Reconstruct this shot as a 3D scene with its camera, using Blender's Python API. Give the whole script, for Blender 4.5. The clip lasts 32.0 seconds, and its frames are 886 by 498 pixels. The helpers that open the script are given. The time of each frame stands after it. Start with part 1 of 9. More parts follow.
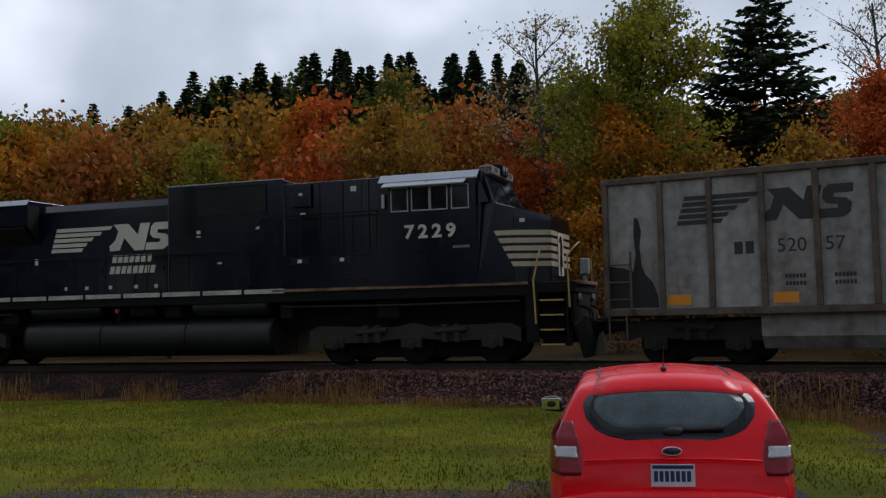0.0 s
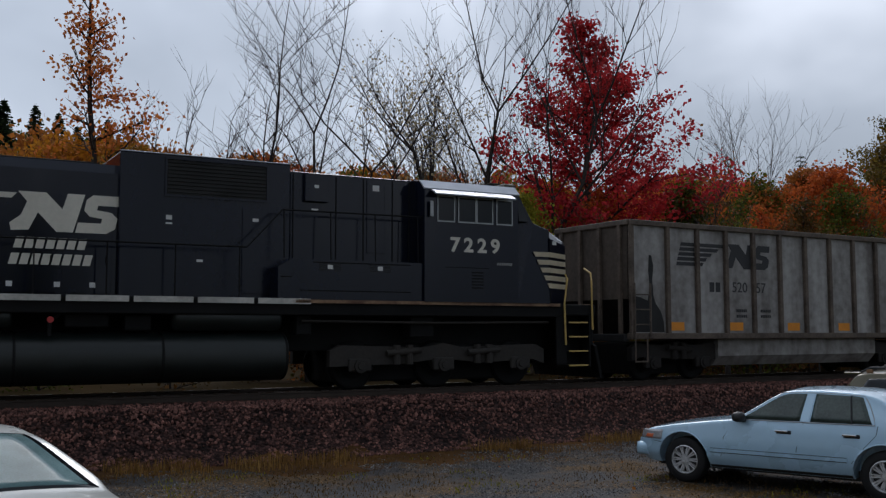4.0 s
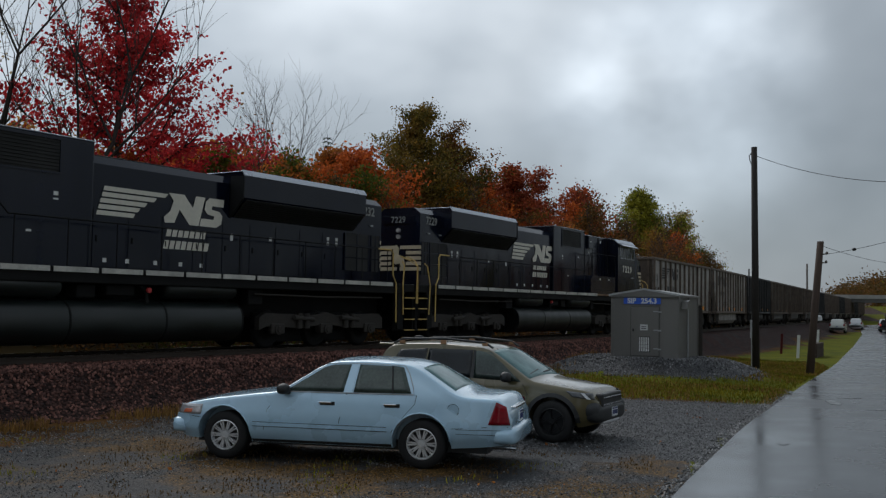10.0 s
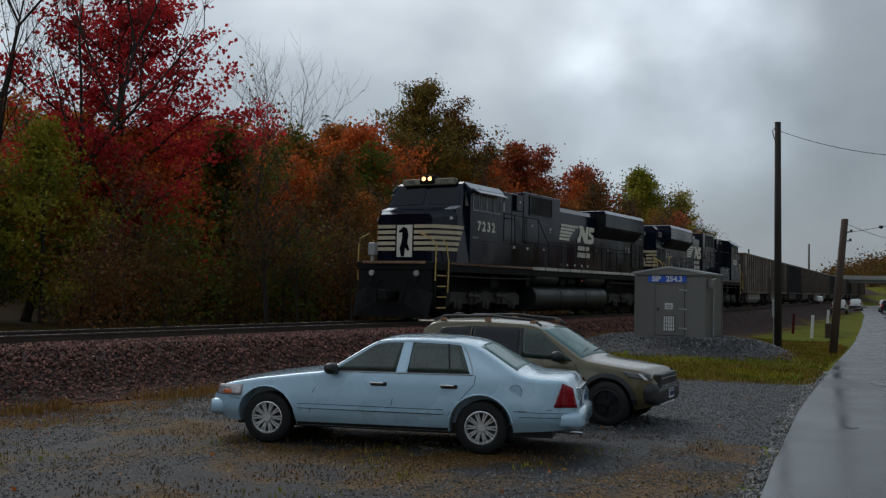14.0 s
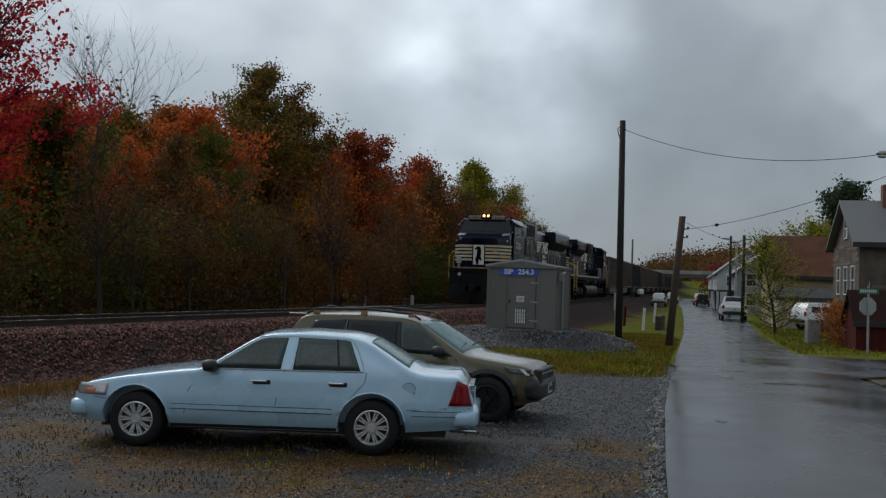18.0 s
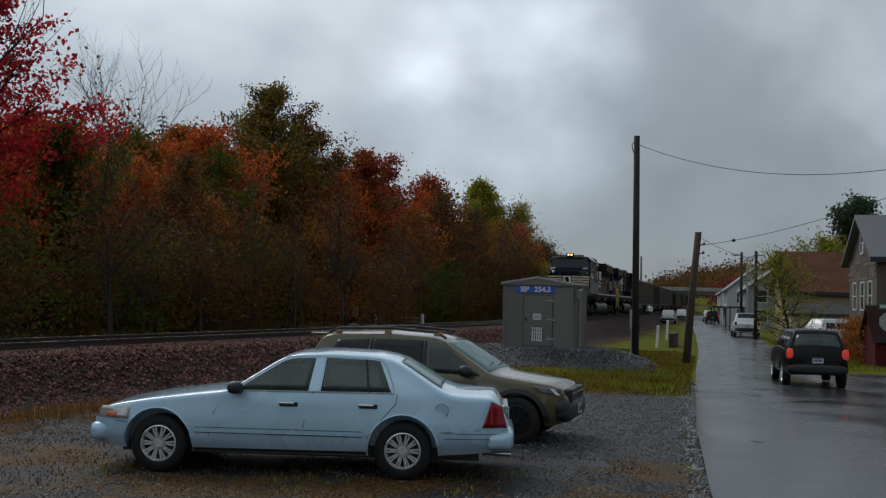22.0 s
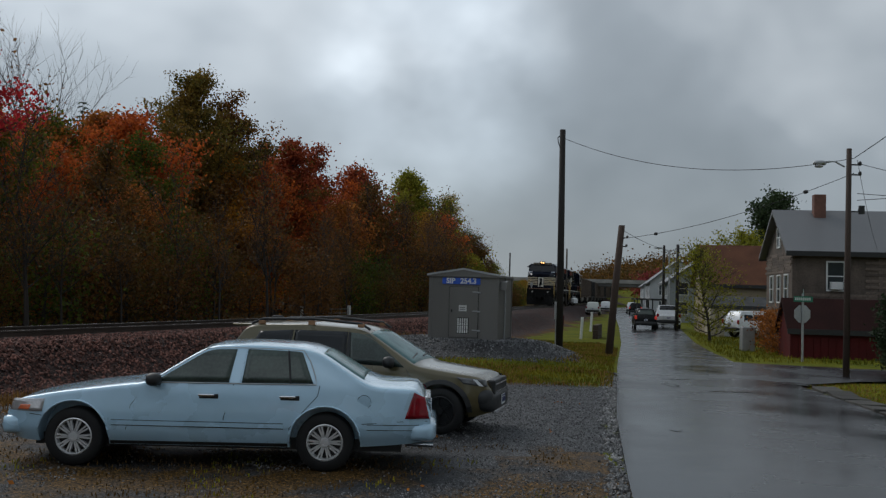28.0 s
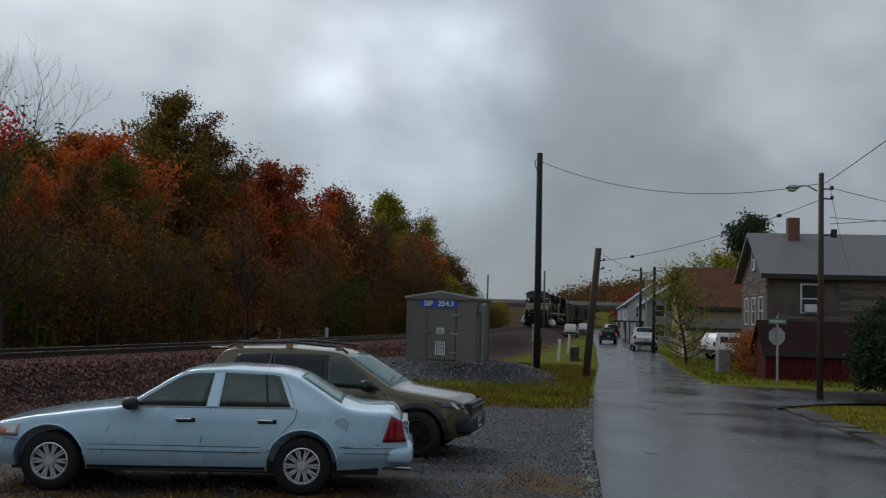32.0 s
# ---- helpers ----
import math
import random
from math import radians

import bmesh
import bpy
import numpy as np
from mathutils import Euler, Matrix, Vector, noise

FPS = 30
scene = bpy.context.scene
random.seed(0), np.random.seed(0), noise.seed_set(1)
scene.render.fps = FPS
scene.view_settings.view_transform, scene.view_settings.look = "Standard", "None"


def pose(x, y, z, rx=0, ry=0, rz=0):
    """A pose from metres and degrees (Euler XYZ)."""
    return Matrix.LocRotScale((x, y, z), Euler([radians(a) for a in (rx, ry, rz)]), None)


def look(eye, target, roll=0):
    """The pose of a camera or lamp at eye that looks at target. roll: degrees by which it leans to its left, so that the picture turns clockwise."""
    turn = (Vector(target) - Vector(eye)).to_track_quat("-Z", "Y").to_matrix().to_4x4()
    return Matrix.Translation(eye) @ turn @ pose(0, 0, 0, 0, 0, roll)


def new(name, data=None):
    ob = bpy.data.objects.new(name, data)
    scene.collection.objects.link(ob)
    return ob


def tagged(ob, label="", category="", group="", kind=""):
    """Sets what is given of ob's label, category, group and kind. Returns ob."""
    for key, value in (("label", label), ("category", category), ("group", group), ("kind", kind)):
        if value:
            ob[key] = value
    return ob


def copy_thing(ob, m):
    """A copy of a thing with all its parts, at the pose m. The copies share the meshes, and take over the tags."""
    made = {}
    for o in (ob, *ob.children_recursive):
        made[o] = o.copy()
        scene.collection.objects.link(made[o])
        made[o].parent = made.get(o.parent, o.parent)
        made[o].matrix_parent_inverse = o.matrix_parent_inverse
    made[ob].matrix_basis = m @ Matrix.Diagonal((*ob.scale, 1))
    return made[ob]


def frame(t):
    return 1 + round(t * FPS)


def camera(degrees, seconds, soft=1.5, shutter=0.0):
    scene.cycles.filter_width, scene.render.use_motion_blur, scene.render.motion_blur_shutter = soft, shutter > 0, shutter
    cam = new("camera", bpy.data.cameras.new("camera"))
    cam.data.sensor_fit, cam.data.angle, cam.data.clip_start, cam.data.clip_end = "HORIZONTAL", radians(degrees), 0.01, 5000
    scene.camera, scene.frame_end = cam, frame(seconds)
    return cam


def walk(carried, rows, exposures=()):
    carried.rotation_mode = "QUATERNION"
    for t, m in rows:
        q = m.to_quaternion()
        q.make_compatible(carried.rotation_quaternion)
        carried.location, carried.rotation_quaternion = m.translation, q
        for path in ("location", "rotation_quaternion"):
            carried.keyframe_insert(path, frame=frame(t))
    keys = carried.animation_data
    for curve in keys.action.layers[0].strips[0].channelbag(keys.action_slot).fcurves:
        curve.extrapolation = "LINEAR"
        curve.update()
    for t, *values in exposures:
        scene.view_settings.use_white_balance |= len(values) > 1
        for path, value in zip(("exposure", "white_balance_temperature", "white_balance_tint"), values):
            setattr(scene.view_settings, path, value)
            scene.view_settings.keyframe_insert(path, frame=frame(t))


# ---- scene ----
cam = camera(47.84, 32.0, soft=1.3)
# seconds, eye, yaw, pitch, roll
PATH = [
    (0, 8.246, -15.155, 2.239, 97.83, 3.69, -1.32),
    (0.5, 8.012, -14.954, 2.228, 93.49, 3.51, -2.72),
    (1, 7.848, -14.794, 2.233, 86.35, 3.94, -1.91),
    (1.5, 7.718, -14.714, 2.234, 76.18, 3.47, -0.16),
    (2, 7.571, -14.635, 2.250, 67.62, 4.40, -0.90),
    (2.5, 7.481, -14.481, 2.246, 62.57, 4.04, -1.80),
    (3, 7.336, -14.269, 2.252, 56.07, 4.78, -0.45),
    (3.5, 7.182, -14.156, 2.256, 46.94, 4.65, 0.98),
    (4, 7.096, -14.099, 2.266, 40.09, 4.75, -0.03),
    (4.5, 7.068, -13.996, 2.263, 36.68, 4.18, -0.90),
    (6.5, 6.636, -13.574, 2.208, 20.93, 3.17, 0.39),
    (7, 6.511, -13.400, 2.216, 18.70, 3.92, 0.72),
    (7.5, 6.406, -13.382, 2.218, 15.35, 3.85, 1.11),
    (8, 6.351, -13.408, 2.207, 14.26, 3.83, 0.54),
    (8.5, 6.319, -13.360, 2.205, 14.47, 3.62, 0.33),
    (9, 6.318, -13.358, 2.205, 14.62, 3.41, 0.52),
    (9.5, 6.322, -13.368, 2.218, 14.22, 3.42, 0.78),
    (10, 6.322, -13.347, 2.215, 13.25, 3.33, 0.91),
    (10.5, 6.284, -13.335, 2.209, 12.86, 3.21, 1.87),
    (11, 6.169, -13.278, 2.190, 11.81, 3.10, 1.87),
    (11.5, 6.048, -13.147, 2.174, 13.56, 2.58, 1.71),
    (12, 5.869, -12.976, 2.173, 13.54, 2.46, 1.91),
    (12.5, 5.653, -12.957, 2.166, 12.73, 2.40, 2.25),
    (13, 5.511, -12.885, 2.158, 12.31, 2.36, 0.36),
    (13.5, 5.376, -12.719, 2.126, 12.90, 2.20, 0.58),
    (14, 5.247, -12.584, 2.119, 12.83, 2.20, 1.05),
    (14.5, 5.076, -12.470, 2.110, 9.87, 2.12, 1.91),
    (16.5, 4.671, -12.195, 2.161, 6.09, 1.87, 0.75),
    (17, 4.615, -12.195, 2.150, 4.97, 1.79, 1.70),
    (17.5, 4.503, -12.180, 2.149, 3.49, 1.75, 1.97),
    (18, 4.357, -12.102, 2.142, 3.02, 1.85, 1.78),
    (18.5, 4.269, -12.020, 2.125, 3.40, 1.67, 0.99),
    (19, 4.210, -11.870, 2.119, 5.45, 2.20, 0.90),
    (19.5, 4.153, -11.784, 2.115, 5.71, 1.97, 1.33),
    (20, 4.093, -11.723, 2.115, 5.45, 1.92, 1.29),
    (20.5, 4.067, -11.703, 2.109, 4.46, 1.81, 1.11),
    (21, 4.046, -11.719, 2.116, 4.95, 2.73, 1.30),
    (21.5, 4.030, -11.720, 2.118, 4.13, 2.94, 1.41),
    (22, 4.019, -11.720, 2.117, 3.36, 2.91, 1.38),
    (22.5, 4.017, -11.717, 2.114, 3.52, 2.89, 1.37),
    (23, 4.015, -11.734, 2.116, 3.65, 2.96, 1.33),
    (23.5, 4.023, -11.749, 2.118, 3.70, 2.85, 1.46),
    (24, 4.028, -11.714, 2.119, 3.22, 2.73, 1.39),
    (24.5, 4.035, -11.706, 2.116, 3.15, 2.59, 1.67),
    (25, 4.029, -11.703, 2.111, 2.90, 2.48, 1.55),
    (25.5, 4.041, -11.704, 2.112, 1.70, 2.39, 1.45),
    (27.5, 4.064, -11.714, 2.115, -0.03, 2.54, 1.61),
    (28, 4.068, -11.716, 2.115, -0.79, 2.53, 1.57),
    (28.5, 4.069, -11.693, 2.114, -1.27, 2.80, 1.63),
    (29, 4.071, -11.748, 2.118, -1.41, 2.96, 1.59),
    (29.5, 4.070, -11.769, 2.120, -1.63, 3.23, 1.65),
    (30, 4.068, -11.774, 2.124, -1.80, 3.31, 1.66),
    (30.5, 4.069, -11.817, 2.131, -2.07, 3.61, 1.62),
    (31, 4.073, -11.835, 2.133, -2.08, 3.57, 1.61),
    (31.5, 4.077, -11.842, 2.138, -2.00, 3.71, 1.60),
    (32, 4.078, -11.833, 2.139, -2.01, 3.81, 1.57),
]
EXPOSURES = [(0, 0.05, 6350, 16), (4.5, -0.05, 6250, 15), (8, 0.0, 6500, 11), (18, 0.0, 6500, 10), (32, -0.06, 6500, 10)]
walk(cam, [(t, pose(x, y, z, 90 + p, 0, yaw) @ pose(0, 0, 0, 0, 0, roll)) for t, x, y, z, yaw, p, roll in PATH], EXPOSURES)

# ---- sky and sun ----
world = bpy.data.worlds.new("overcast_sky")
scene.world = world
world.use_nodes = True
wn, wl = world.node_tree.nodes, world.node_tree.links
wbg = wn["Background"]
w_co = wn.new("ShaderNodeTexCoord")
w_map = wn.new("ShaderNodeMapping")
w_map.inputs["Scale"].default_value = (1.0, 1.0, 1.35)
wl.new(w_co.outputs["Generated"], w_map.inputs["Vector"])
w_big, w_mid = wn.new("ShaderNodeTexNoise"), wn.new("ShaderNodeTexNoise")
w_big.inputs["Scale"].default_value, w_big.inputs["Detail"].default_value, w_big.inputs["Distortion"].default_value = 2.0, 4, 0.2
w_mid.inputs["Scale"].default_value, w_mid.inputs["Detail"].default_value, w_mid.inputs["Roughness"].default_value = 5.0, 4, 0.45
for n in (w_big, w_mid):
    wl.new(w_map.outputs[0], n.inputs["Vector"])
w_sum = wn.new("ShaderNodeMath")
w_sum.operation = "MULTIPLY_ADD"
wl.new(w_mid.outputs["Fac"], w_sum.inputs[0])
w_sum.inputs[1].default_value = 0.28
wl.new(w_big.outputs["Fac"], w_sum.inputs[2])
w_ramp = wn.new("ShaderNodeValToRGB")
cr = w_ramp.color_ramp
cr.elements[0].position, cr.elements[0].color = 0.46, (0.185, 0.218, 0.245, 1)
cr.elements[1].position, cr.elements[1].color = 0.84, (0.60, 0.655, 0.70, 1)
mid = cr.elements.new(0.66)
mid.color = (0.325, 0.370, 0.410, 1)
wl.new(w_sum.outputs[0], w_ramp.inputs["Fac"])
w_sky = wn.new("ShaderNodeTexSky")
w_sky.sky_type, w_sky.sun_disc = "NISHITA", False
w_sky.sun_elevation, w_sky.sun_rotation = radians(43), radians(321)
w_scale = wn.new("ShaderNodeVectorMath")
w_scale.operation = "SCALE"
w_scale.inputs["Scale"].default_value = 0.06
wl.new(w_sky.outputs[0], w_scale.inputs[0])
w_mix = wn.new("ShaderNodeMix")
w_mix.data_type = "RGBA"
w_mix.inputs["Factor"].default_value = 0.9
wl.new(w_scale.outputs[0], w_mix.inputs[6])
wl.new(w_ramp.outputs[0], w_mix.inputs[7])
w_dot = wn.new("ShaderNodeVectorMath")
w_dot.operation = "DOT_PRODUCT"
wl.new(w_co.outputs["Generated"], w_dot.inputs[0])
w_dot.inputs[1].default_value = Vector((-0.80, 0.10, 0.55)).normalized()
w_west = wn.new("ShaderNodeMapRange")
w_west.inputs["From Min"].default_value, w_west.inputs["From Max"].default_value = 0.0, 1.0
w_west.inputs["To Min"].default_value, w_west.inputs["To Max"].default_value = 0.88, 1.50
wl.new(w_dot.outputs["Value"], w_west.inputs["Value"])
w_lit = wn.new("ShaderNodeVectorMath")
w_lit.operation = "SCALE"
wl.new(w_mix.outputs[2], w_lit.inputs[0])
# thin place in the cloud to the north, edged by the cloud's own noise
w_gap = wn.new("ShaderNodeVectorMath")
w_gap.operation = "DOT_PRODUCT"
wl.new(w_co.outputs["Generated"], w_gap.inputs[0])
w_gap.inputs[1].default_value = (0.0025, 0.9796, 0.2007)
w_thin = wn.new("ShaderNodeMapRange")
w_thin.interpolation_type = "SMOOTHSTEP"
w_thin.inputs["From Min"].default_value, w_thin.inputs["From Max"].default_value = 0.987, 1.0
w_thin.inputs["To Min"].default_value, w_thin.inputs["To Max"].default_value = 0.0, 0.85
wl.new(w_gap.outputs["Value"], w_thin.inputs["Value"])
w_edge = wn.new("ShaderNodeMapRange")
w_edge.inputs["From Min"].default_value, w_edge.inputs["From Max"].default_value = 0.30, 0.70
wl.new(w_mid.outputs["Fac"], w_edge.inputs["Value"])
w_gain = wn.new("ShaderNodeMath")
w_gain.operation = "MULTIPLY_ADD"
wl.new(w_thin.outputs[0], w_gain.inputs[0])
wl.new(w_edge.outputs[0], w_gain.inputs[1])
wl.new(w_west.outputs[0], w_gain.inputs[2])
wl.new(w_gain.outputs[0], w_lit.inputs["Scale"])
wl.new(w_lit.outputs[0], wbg.inputs["Color"])
wbg.inputs["Strength"].default_value = 1.2

sun = new("sun", bpy.data.lights.new("sun", "SUN"))
sun.data.energy, sun.data.angle, sun.data.color = 1.0, radians(30), (1.0, 0.97, 0.93)
sun.matrix_basis = look((0, 0, 0), (0.50, -0.62, -0.75))

# ---- small tools ----
def part(name, bm, material, parent=None, label="", smooth=False):
    me = bpy.data.meshes.new(name)
    bm.to_mesh(me)
    bm.free()
    mats = material if isinstance(material, (list, tuple)) else [material]
    for m in mats:
        me.materials.append(m)
    if smooth:
        me.shade_smooth()
    ob = new(name, me)
    if parent is not None:
        ob.parent = parent
    if label:
        ob["label"] = label
    return ob


def thing(name, m, label, category, group="", kind=""):
    ob = new(name)
    ob.empty_display_size = 0.3
    ob.matrix_basis = m
    return tagged(ob, label, category, group, kind)


def again(src, parent, m=None, name=None, label=""):
    """One more object on the mesh of src."""
    ob = new(name or src.name.split(".")[0], src.data)
    ob.parent = parent
    ob.matrix_basis = m if m is not None else Matrix.Identity(4)
    if label:
        ob["label"] = label
    return ob


def mesh_of(name, verts, faces, material, parent=None, label="", smooth=False, mat_index=None):
    me = bpy.data.meshes.new(name)
    me.from_pydata([tuple(v) for v in verts], [], faces)
    for m in (material if isinstance(material, (list, tuple)) else [material]):
        me.materials.append(m)
    if mat_index is not None:
        me.polygons.foreach_set("material_index", mat_index)
    if smooth:
        me.shade_smooth()
    ob = new(name, me)
    if parent is not None:
        ob.parent = parent
    if label:
        ob["label"] = label
    return ob


def box(bm, x0, x1, y0, y1, z0, z1, bev=0.0, m=None):
    vs = [bm.verts.new((x, y, z)) for x in (x0, x1) for y in (y0, y1) for z in (z0, z1)]
    q = [(0, 1, 3, 2), (4, 6, 7, 5), (0, 4, 5, 1), (2, 3, 7, 6), (0, 2, 6, 4), (1, 5, 7, 3)]
    fs = [bm.faces.new([vs[i] for i in f]) for f in q]
    if m is not None:
        for v in vs:
            v.co = m @ v.co
    if bev > 0:
        es = {e for f in fs for e in f.edges}
        bmesh.ops.bevel(bm, geom=list(es), offset=bev, segments=2, affect="EDGES", profile=0.5)
    return bm


def ring(bm, c, ax, r, n, start=0.0):
    ax = Vector(ax).normalized()
    u = ax.orthogonal().normalized() if abs(ax.z) < 0.99 else Vector((1, 0, 0))
    if abs(ax.z) < 0.9:
        u = Vector((0, 0, 1)).cross(ax).normalized()
    w = ax.cross(u)
    return [bm.verts.new(Vector(c) + r * (math.cos(start + 2 * math.pi * k / n) * u + math.sin(start + 2 * math.pi * k / n) * w)) for k in range(n)]


def bridge(bm, a, b):
    n = len(a)
    for k in range(n):
        bm.faces.new((a[k], a[(k + 1) % n], b[(k + 1) % n], b[k]))


def cyl(bm, p0, p1, r0, r1=None, n=12, caps=True):
    p0, p1 = Vector(p0), Vector(p1)
    r1 = r0 if r1 is None else r1
    a, b = ring(bm, p0, p1 - p0, r0, n), ring(bm, p1, p1 - p0, r1, n)
    bridge(bm, a, b)
    if caps:
        bm.faces.new(a[::-1]), bm.faces.new(b)
    return bm


def tube(bm, pts, r, n=8):
    """A round bar along pts."""
    pts = [Vector(p) for p in pts]
    rs = r if isinstance(r, (list, tuple)) else [r] * len(pts)
    last = None
    for i, p in enumerate(pts):
        d = (pts[min(i + 1, len(pts) - 1)] - pts[max(i - 1, 0)]).normalized()
        cur = ring(bm, p, d, rs[i], n)
        if last:
            bridge(bm, last, cur)
        else:
            bm.faces.new(cur[::-1])
        last = cur
    bm.faces.new(last)
    return bm


def lathe(bm, prof, c=(0, 0, 0), ax=(0, 1, 0), n=28):
    """prof: (radius, along) pairs, turned round ax through c."""
    ax, last = Vector(ax).normalized(), None
    for r, a in prof:
        cur = ring(bm, Vector(c) + ax * a, ax, max(r, 1e-4), n)
        if last:
            bridge(bm, last, cur)
        last = cur
    return bm


def prism(bm, poly, axis, a, b):
    """poly in the plane across axis, from a to b along it. axis 0: (y, z), 1: (x, z), 2: (x, y)."""
    def at(p, c):
        return {0: (c, p[0], p[1]), 1: (p[0], c, p[1]), 2: (p[0], p[1], c)}[axis]
    va, vb = [bm.verts.new(at(p, a)) for p in poly], [bm.verts.new(at(p, b)) for p in poly]
    bridge(bm, va, vb)
    bm.faces.new(va[::-1]), bm.faces.new(vb)
    return bm


def closed(bm):
    bmesh.ops.recalc_face_normals(bm, faces=bm.faces)
    return bm


def fill(bm):
    """Splits the many-sided faces, hollow outlines included."""
    bm.normal_update()
    bmesh.ops.triangulate(bm, faces=[f for f in bm.faces if len(f.verts) > 4])
    return bm


def bars(bm, n, x, z, w, h, gap, y, t=0.004, skew=0.0):
    """A row of n small plain bars, in the plane y."""
    for k in range(n):
        x0 = x + k * (w + gap)
        prism(bm, [(x0, z), (x0 + w, z), (x0 + w + skew, z + h), (x0 + skew, z + h)], 1, y, y - t)
    return bm


def words(name, body, size, m, material, parent=None, depth=0.003, label="", align="CENTER", bold=0.0):
    cu = bpy.data.curves.new(name, "FONT")
    cu.body, cu.size, cu.extrude, cu.align_x, cu.align_y, cu.offset = body, size, depth, align, "CENTER", bold
    cu.resolution_u = 3
    tmp = new(name, cu)
    me = bpy.data.meshes.new_from_object(tmp.evaluated_get(bpy.context.evaluated_depsgraph_get()))
    bpy.data.objects.remove(tmp)
    me.materials.clear()
    me.materials.append(material)
    ob = new(name, me)
    ob.matrix_basis = m
    if parent is not None:
        ob.parent = parent
    if label:
        ob["label"] = label
    return ob


def lerp_table(tab, x):
    return float(np.interp(x, [t[0] for t in tab], [t[1] for t in tab]))


def smooth_table(tab, x):
    """Through the pairs of tab with rounded turns."""
    return sum(lerp_table(tab, x + d) for d in (-0.09, -0.045, 0, 0.045, 0.09)) / 5


# ---- materials ----
def mat(name, col, rough=0.6, metal=0.0, var=0.18, scale=1.5, fine=40.0, bump=0.15, col2=None, spec=0.5, coat=0.0,
        rough_var=0.12, streak=False, per_piece=0.0, dist=0.01, per_island=0.0):
    m = bpy.data.materials.new(name)
    m.use_nodes = True
    nt = m.node_tree
    nd, ln = nt.nodes, nt.links
    bsdf = nd["Principled BSDF"]
    tc = nd.new("ShaderNodeTexCoord")
    mp = nd.new("ShaderNodeMapping")
    ln.new(tc.outputs["Object"], mp.inputs["Vector"])
    if streak:
        mp.inputs["Scale"].default_value = (1, 1, 0.12)
    big, small = nd.new("ShaderNodeTexNoise"), nd.new("ShaderNodeTexNoise")
    big.inputs["Scale"].default_value, big.inputs["Detail"].default_value = scale, 5
    small.inputs["Scale"].default_value, small.inputs["Detail"].default_value = fine, 3
    ln.new(mp.outputs[0], big.inputs["Vector"])
    ln.new(tc.outputs["Object"], small.inputs["Vector"])
    add = nd.new("ShaderNodeMath")
    add.operation = "MULTIPLY_ADD"
    ln.new(small.outputs["Fac"], add.inputs[0])
    add.inputs[1].default_value = 0.5
    ln.new(big.outputs["Fac"], add.inputs[2])
    ramp = nd.new("ShaderNodeValToRGB")
    lo = tuple(c * (1 - var) for c in col) if col2 is None else col
    hi = tuple(min(1, c * (1 + var)) for c in col) if col2 is None else col2
    ramp.color_ramp.elements[0].position, ramp.color_ramp.elements[0].color = 0.52, (*lo, 1)
    ramp.color_ramp.elements[1].position, ramp.color_ramp.elements[1].color = 0.98, (*hi, 1)
    ln.new(add.outputs[0], ramp.inputs["Fac"])
    out = ramp.outputs["Color"]
    for amount, node, sock in ((per_piece, "ShaderNodeObjectInfo", "Random"), (per_island, "ShaderNodeNewGeometry", "Random Per Island")):
        if amount:
            oi = nd.new(node)
            mr = nd.new("ShaderNodeMapRange")
            mr.inputs["To Min"].default_value, mr.inputs["To Max"].default_value = 1 - amount, 1 + amount
            ln.new(oi.outputs[sock], mr.inputs["Value"])
            hsv = nd.new("ShaderNodeHueSaturation")
            ln.new(mr.outputs[0], hsv.inputs["Value"])
            ln.new(out, hsv.inputs["Color"])
            out = hsv.outputs["Color"]
    ln.new(out, bsdf.inputs["Base Color"])
    rr = nd.new("ShaderNodeMapRange")
    rr.inputs["From Min"].default_value, rr.inputs["From Max"].default_value = 0.3, 0.7
    rr.inputs["To Min"].default_value, rr.inputs["To Max"].default_value = max(0.02, rough - rough_var), min(1, rough + rough_var)
    ln.new(big.outputs["Fac"], rr.inputs["Value"])
    ln.new(rr.outputs[0], bsdf.inputs["Roughness"])
    bsdf.inputs["Metallic"].default_value = metal
    bsdf.inputs["Specular IOR Level"].default_value = spec
    if coat:
        bsdf.inputs["Coat Weight"].default_value, bsdf.inputs["Coat Roughness"].default_value = coat, 0.06
    if bump:
        bp = nd.new("ShaderNodeBump")
        bp.inputs["Strength"].default_value, bp.inputs["Distance"].default_value = bump, dist
        ln.new(add.outputs[0], bp.inputs["Height"])
        ln.new(bp.outputs[0], bsdf.inputs["Normal"])
    return m


def glow(name, col, strength):
    m = bpy.data.materials.new(name)
    m.use_nodes = True
    b = m.node_tree.nodes["Principled BSDF"]
    b.inputs["Base Color"].default_value = (*col, 1)
    b.inputs["Emission Color"].default_value = (*col, 1)
    b.inputs["Emission Strength"].default_value = strength
    return m

M = {}
M["rubber"] = mat("rubber", (0.006, 0.006, 0.0065), 0.75, fine=80)
M["seam"] = mat("dark_gap", (0.012, 0.013, 0.014), 0.6, bump=0)
M["black_plastic"] = mat("black_plastic", (0.018, 0.019, 0.02), 0.5, fine=150, bump=0.05)
M["chrome"] = mat("chrome", (0.72, 0.74, 0.76), 0.16, 1.0, 0.05, bump=0, rough_var=0.04)
M["alloy"] = mat("alloy", (0.68, 0.69, 0.70), 0.25, 0.45, 0.08, bump=0.02)
M["black_rim"] = mat("black_rim", (0.015, 0.015, 0.016), 0.35, 0.3, bump=0)
M["mirror"] = mat("mirror_glass", (0.8, 0.85, 0.88), 0.04, 1.0, 0.02, bump=0, rough_var=0.01)
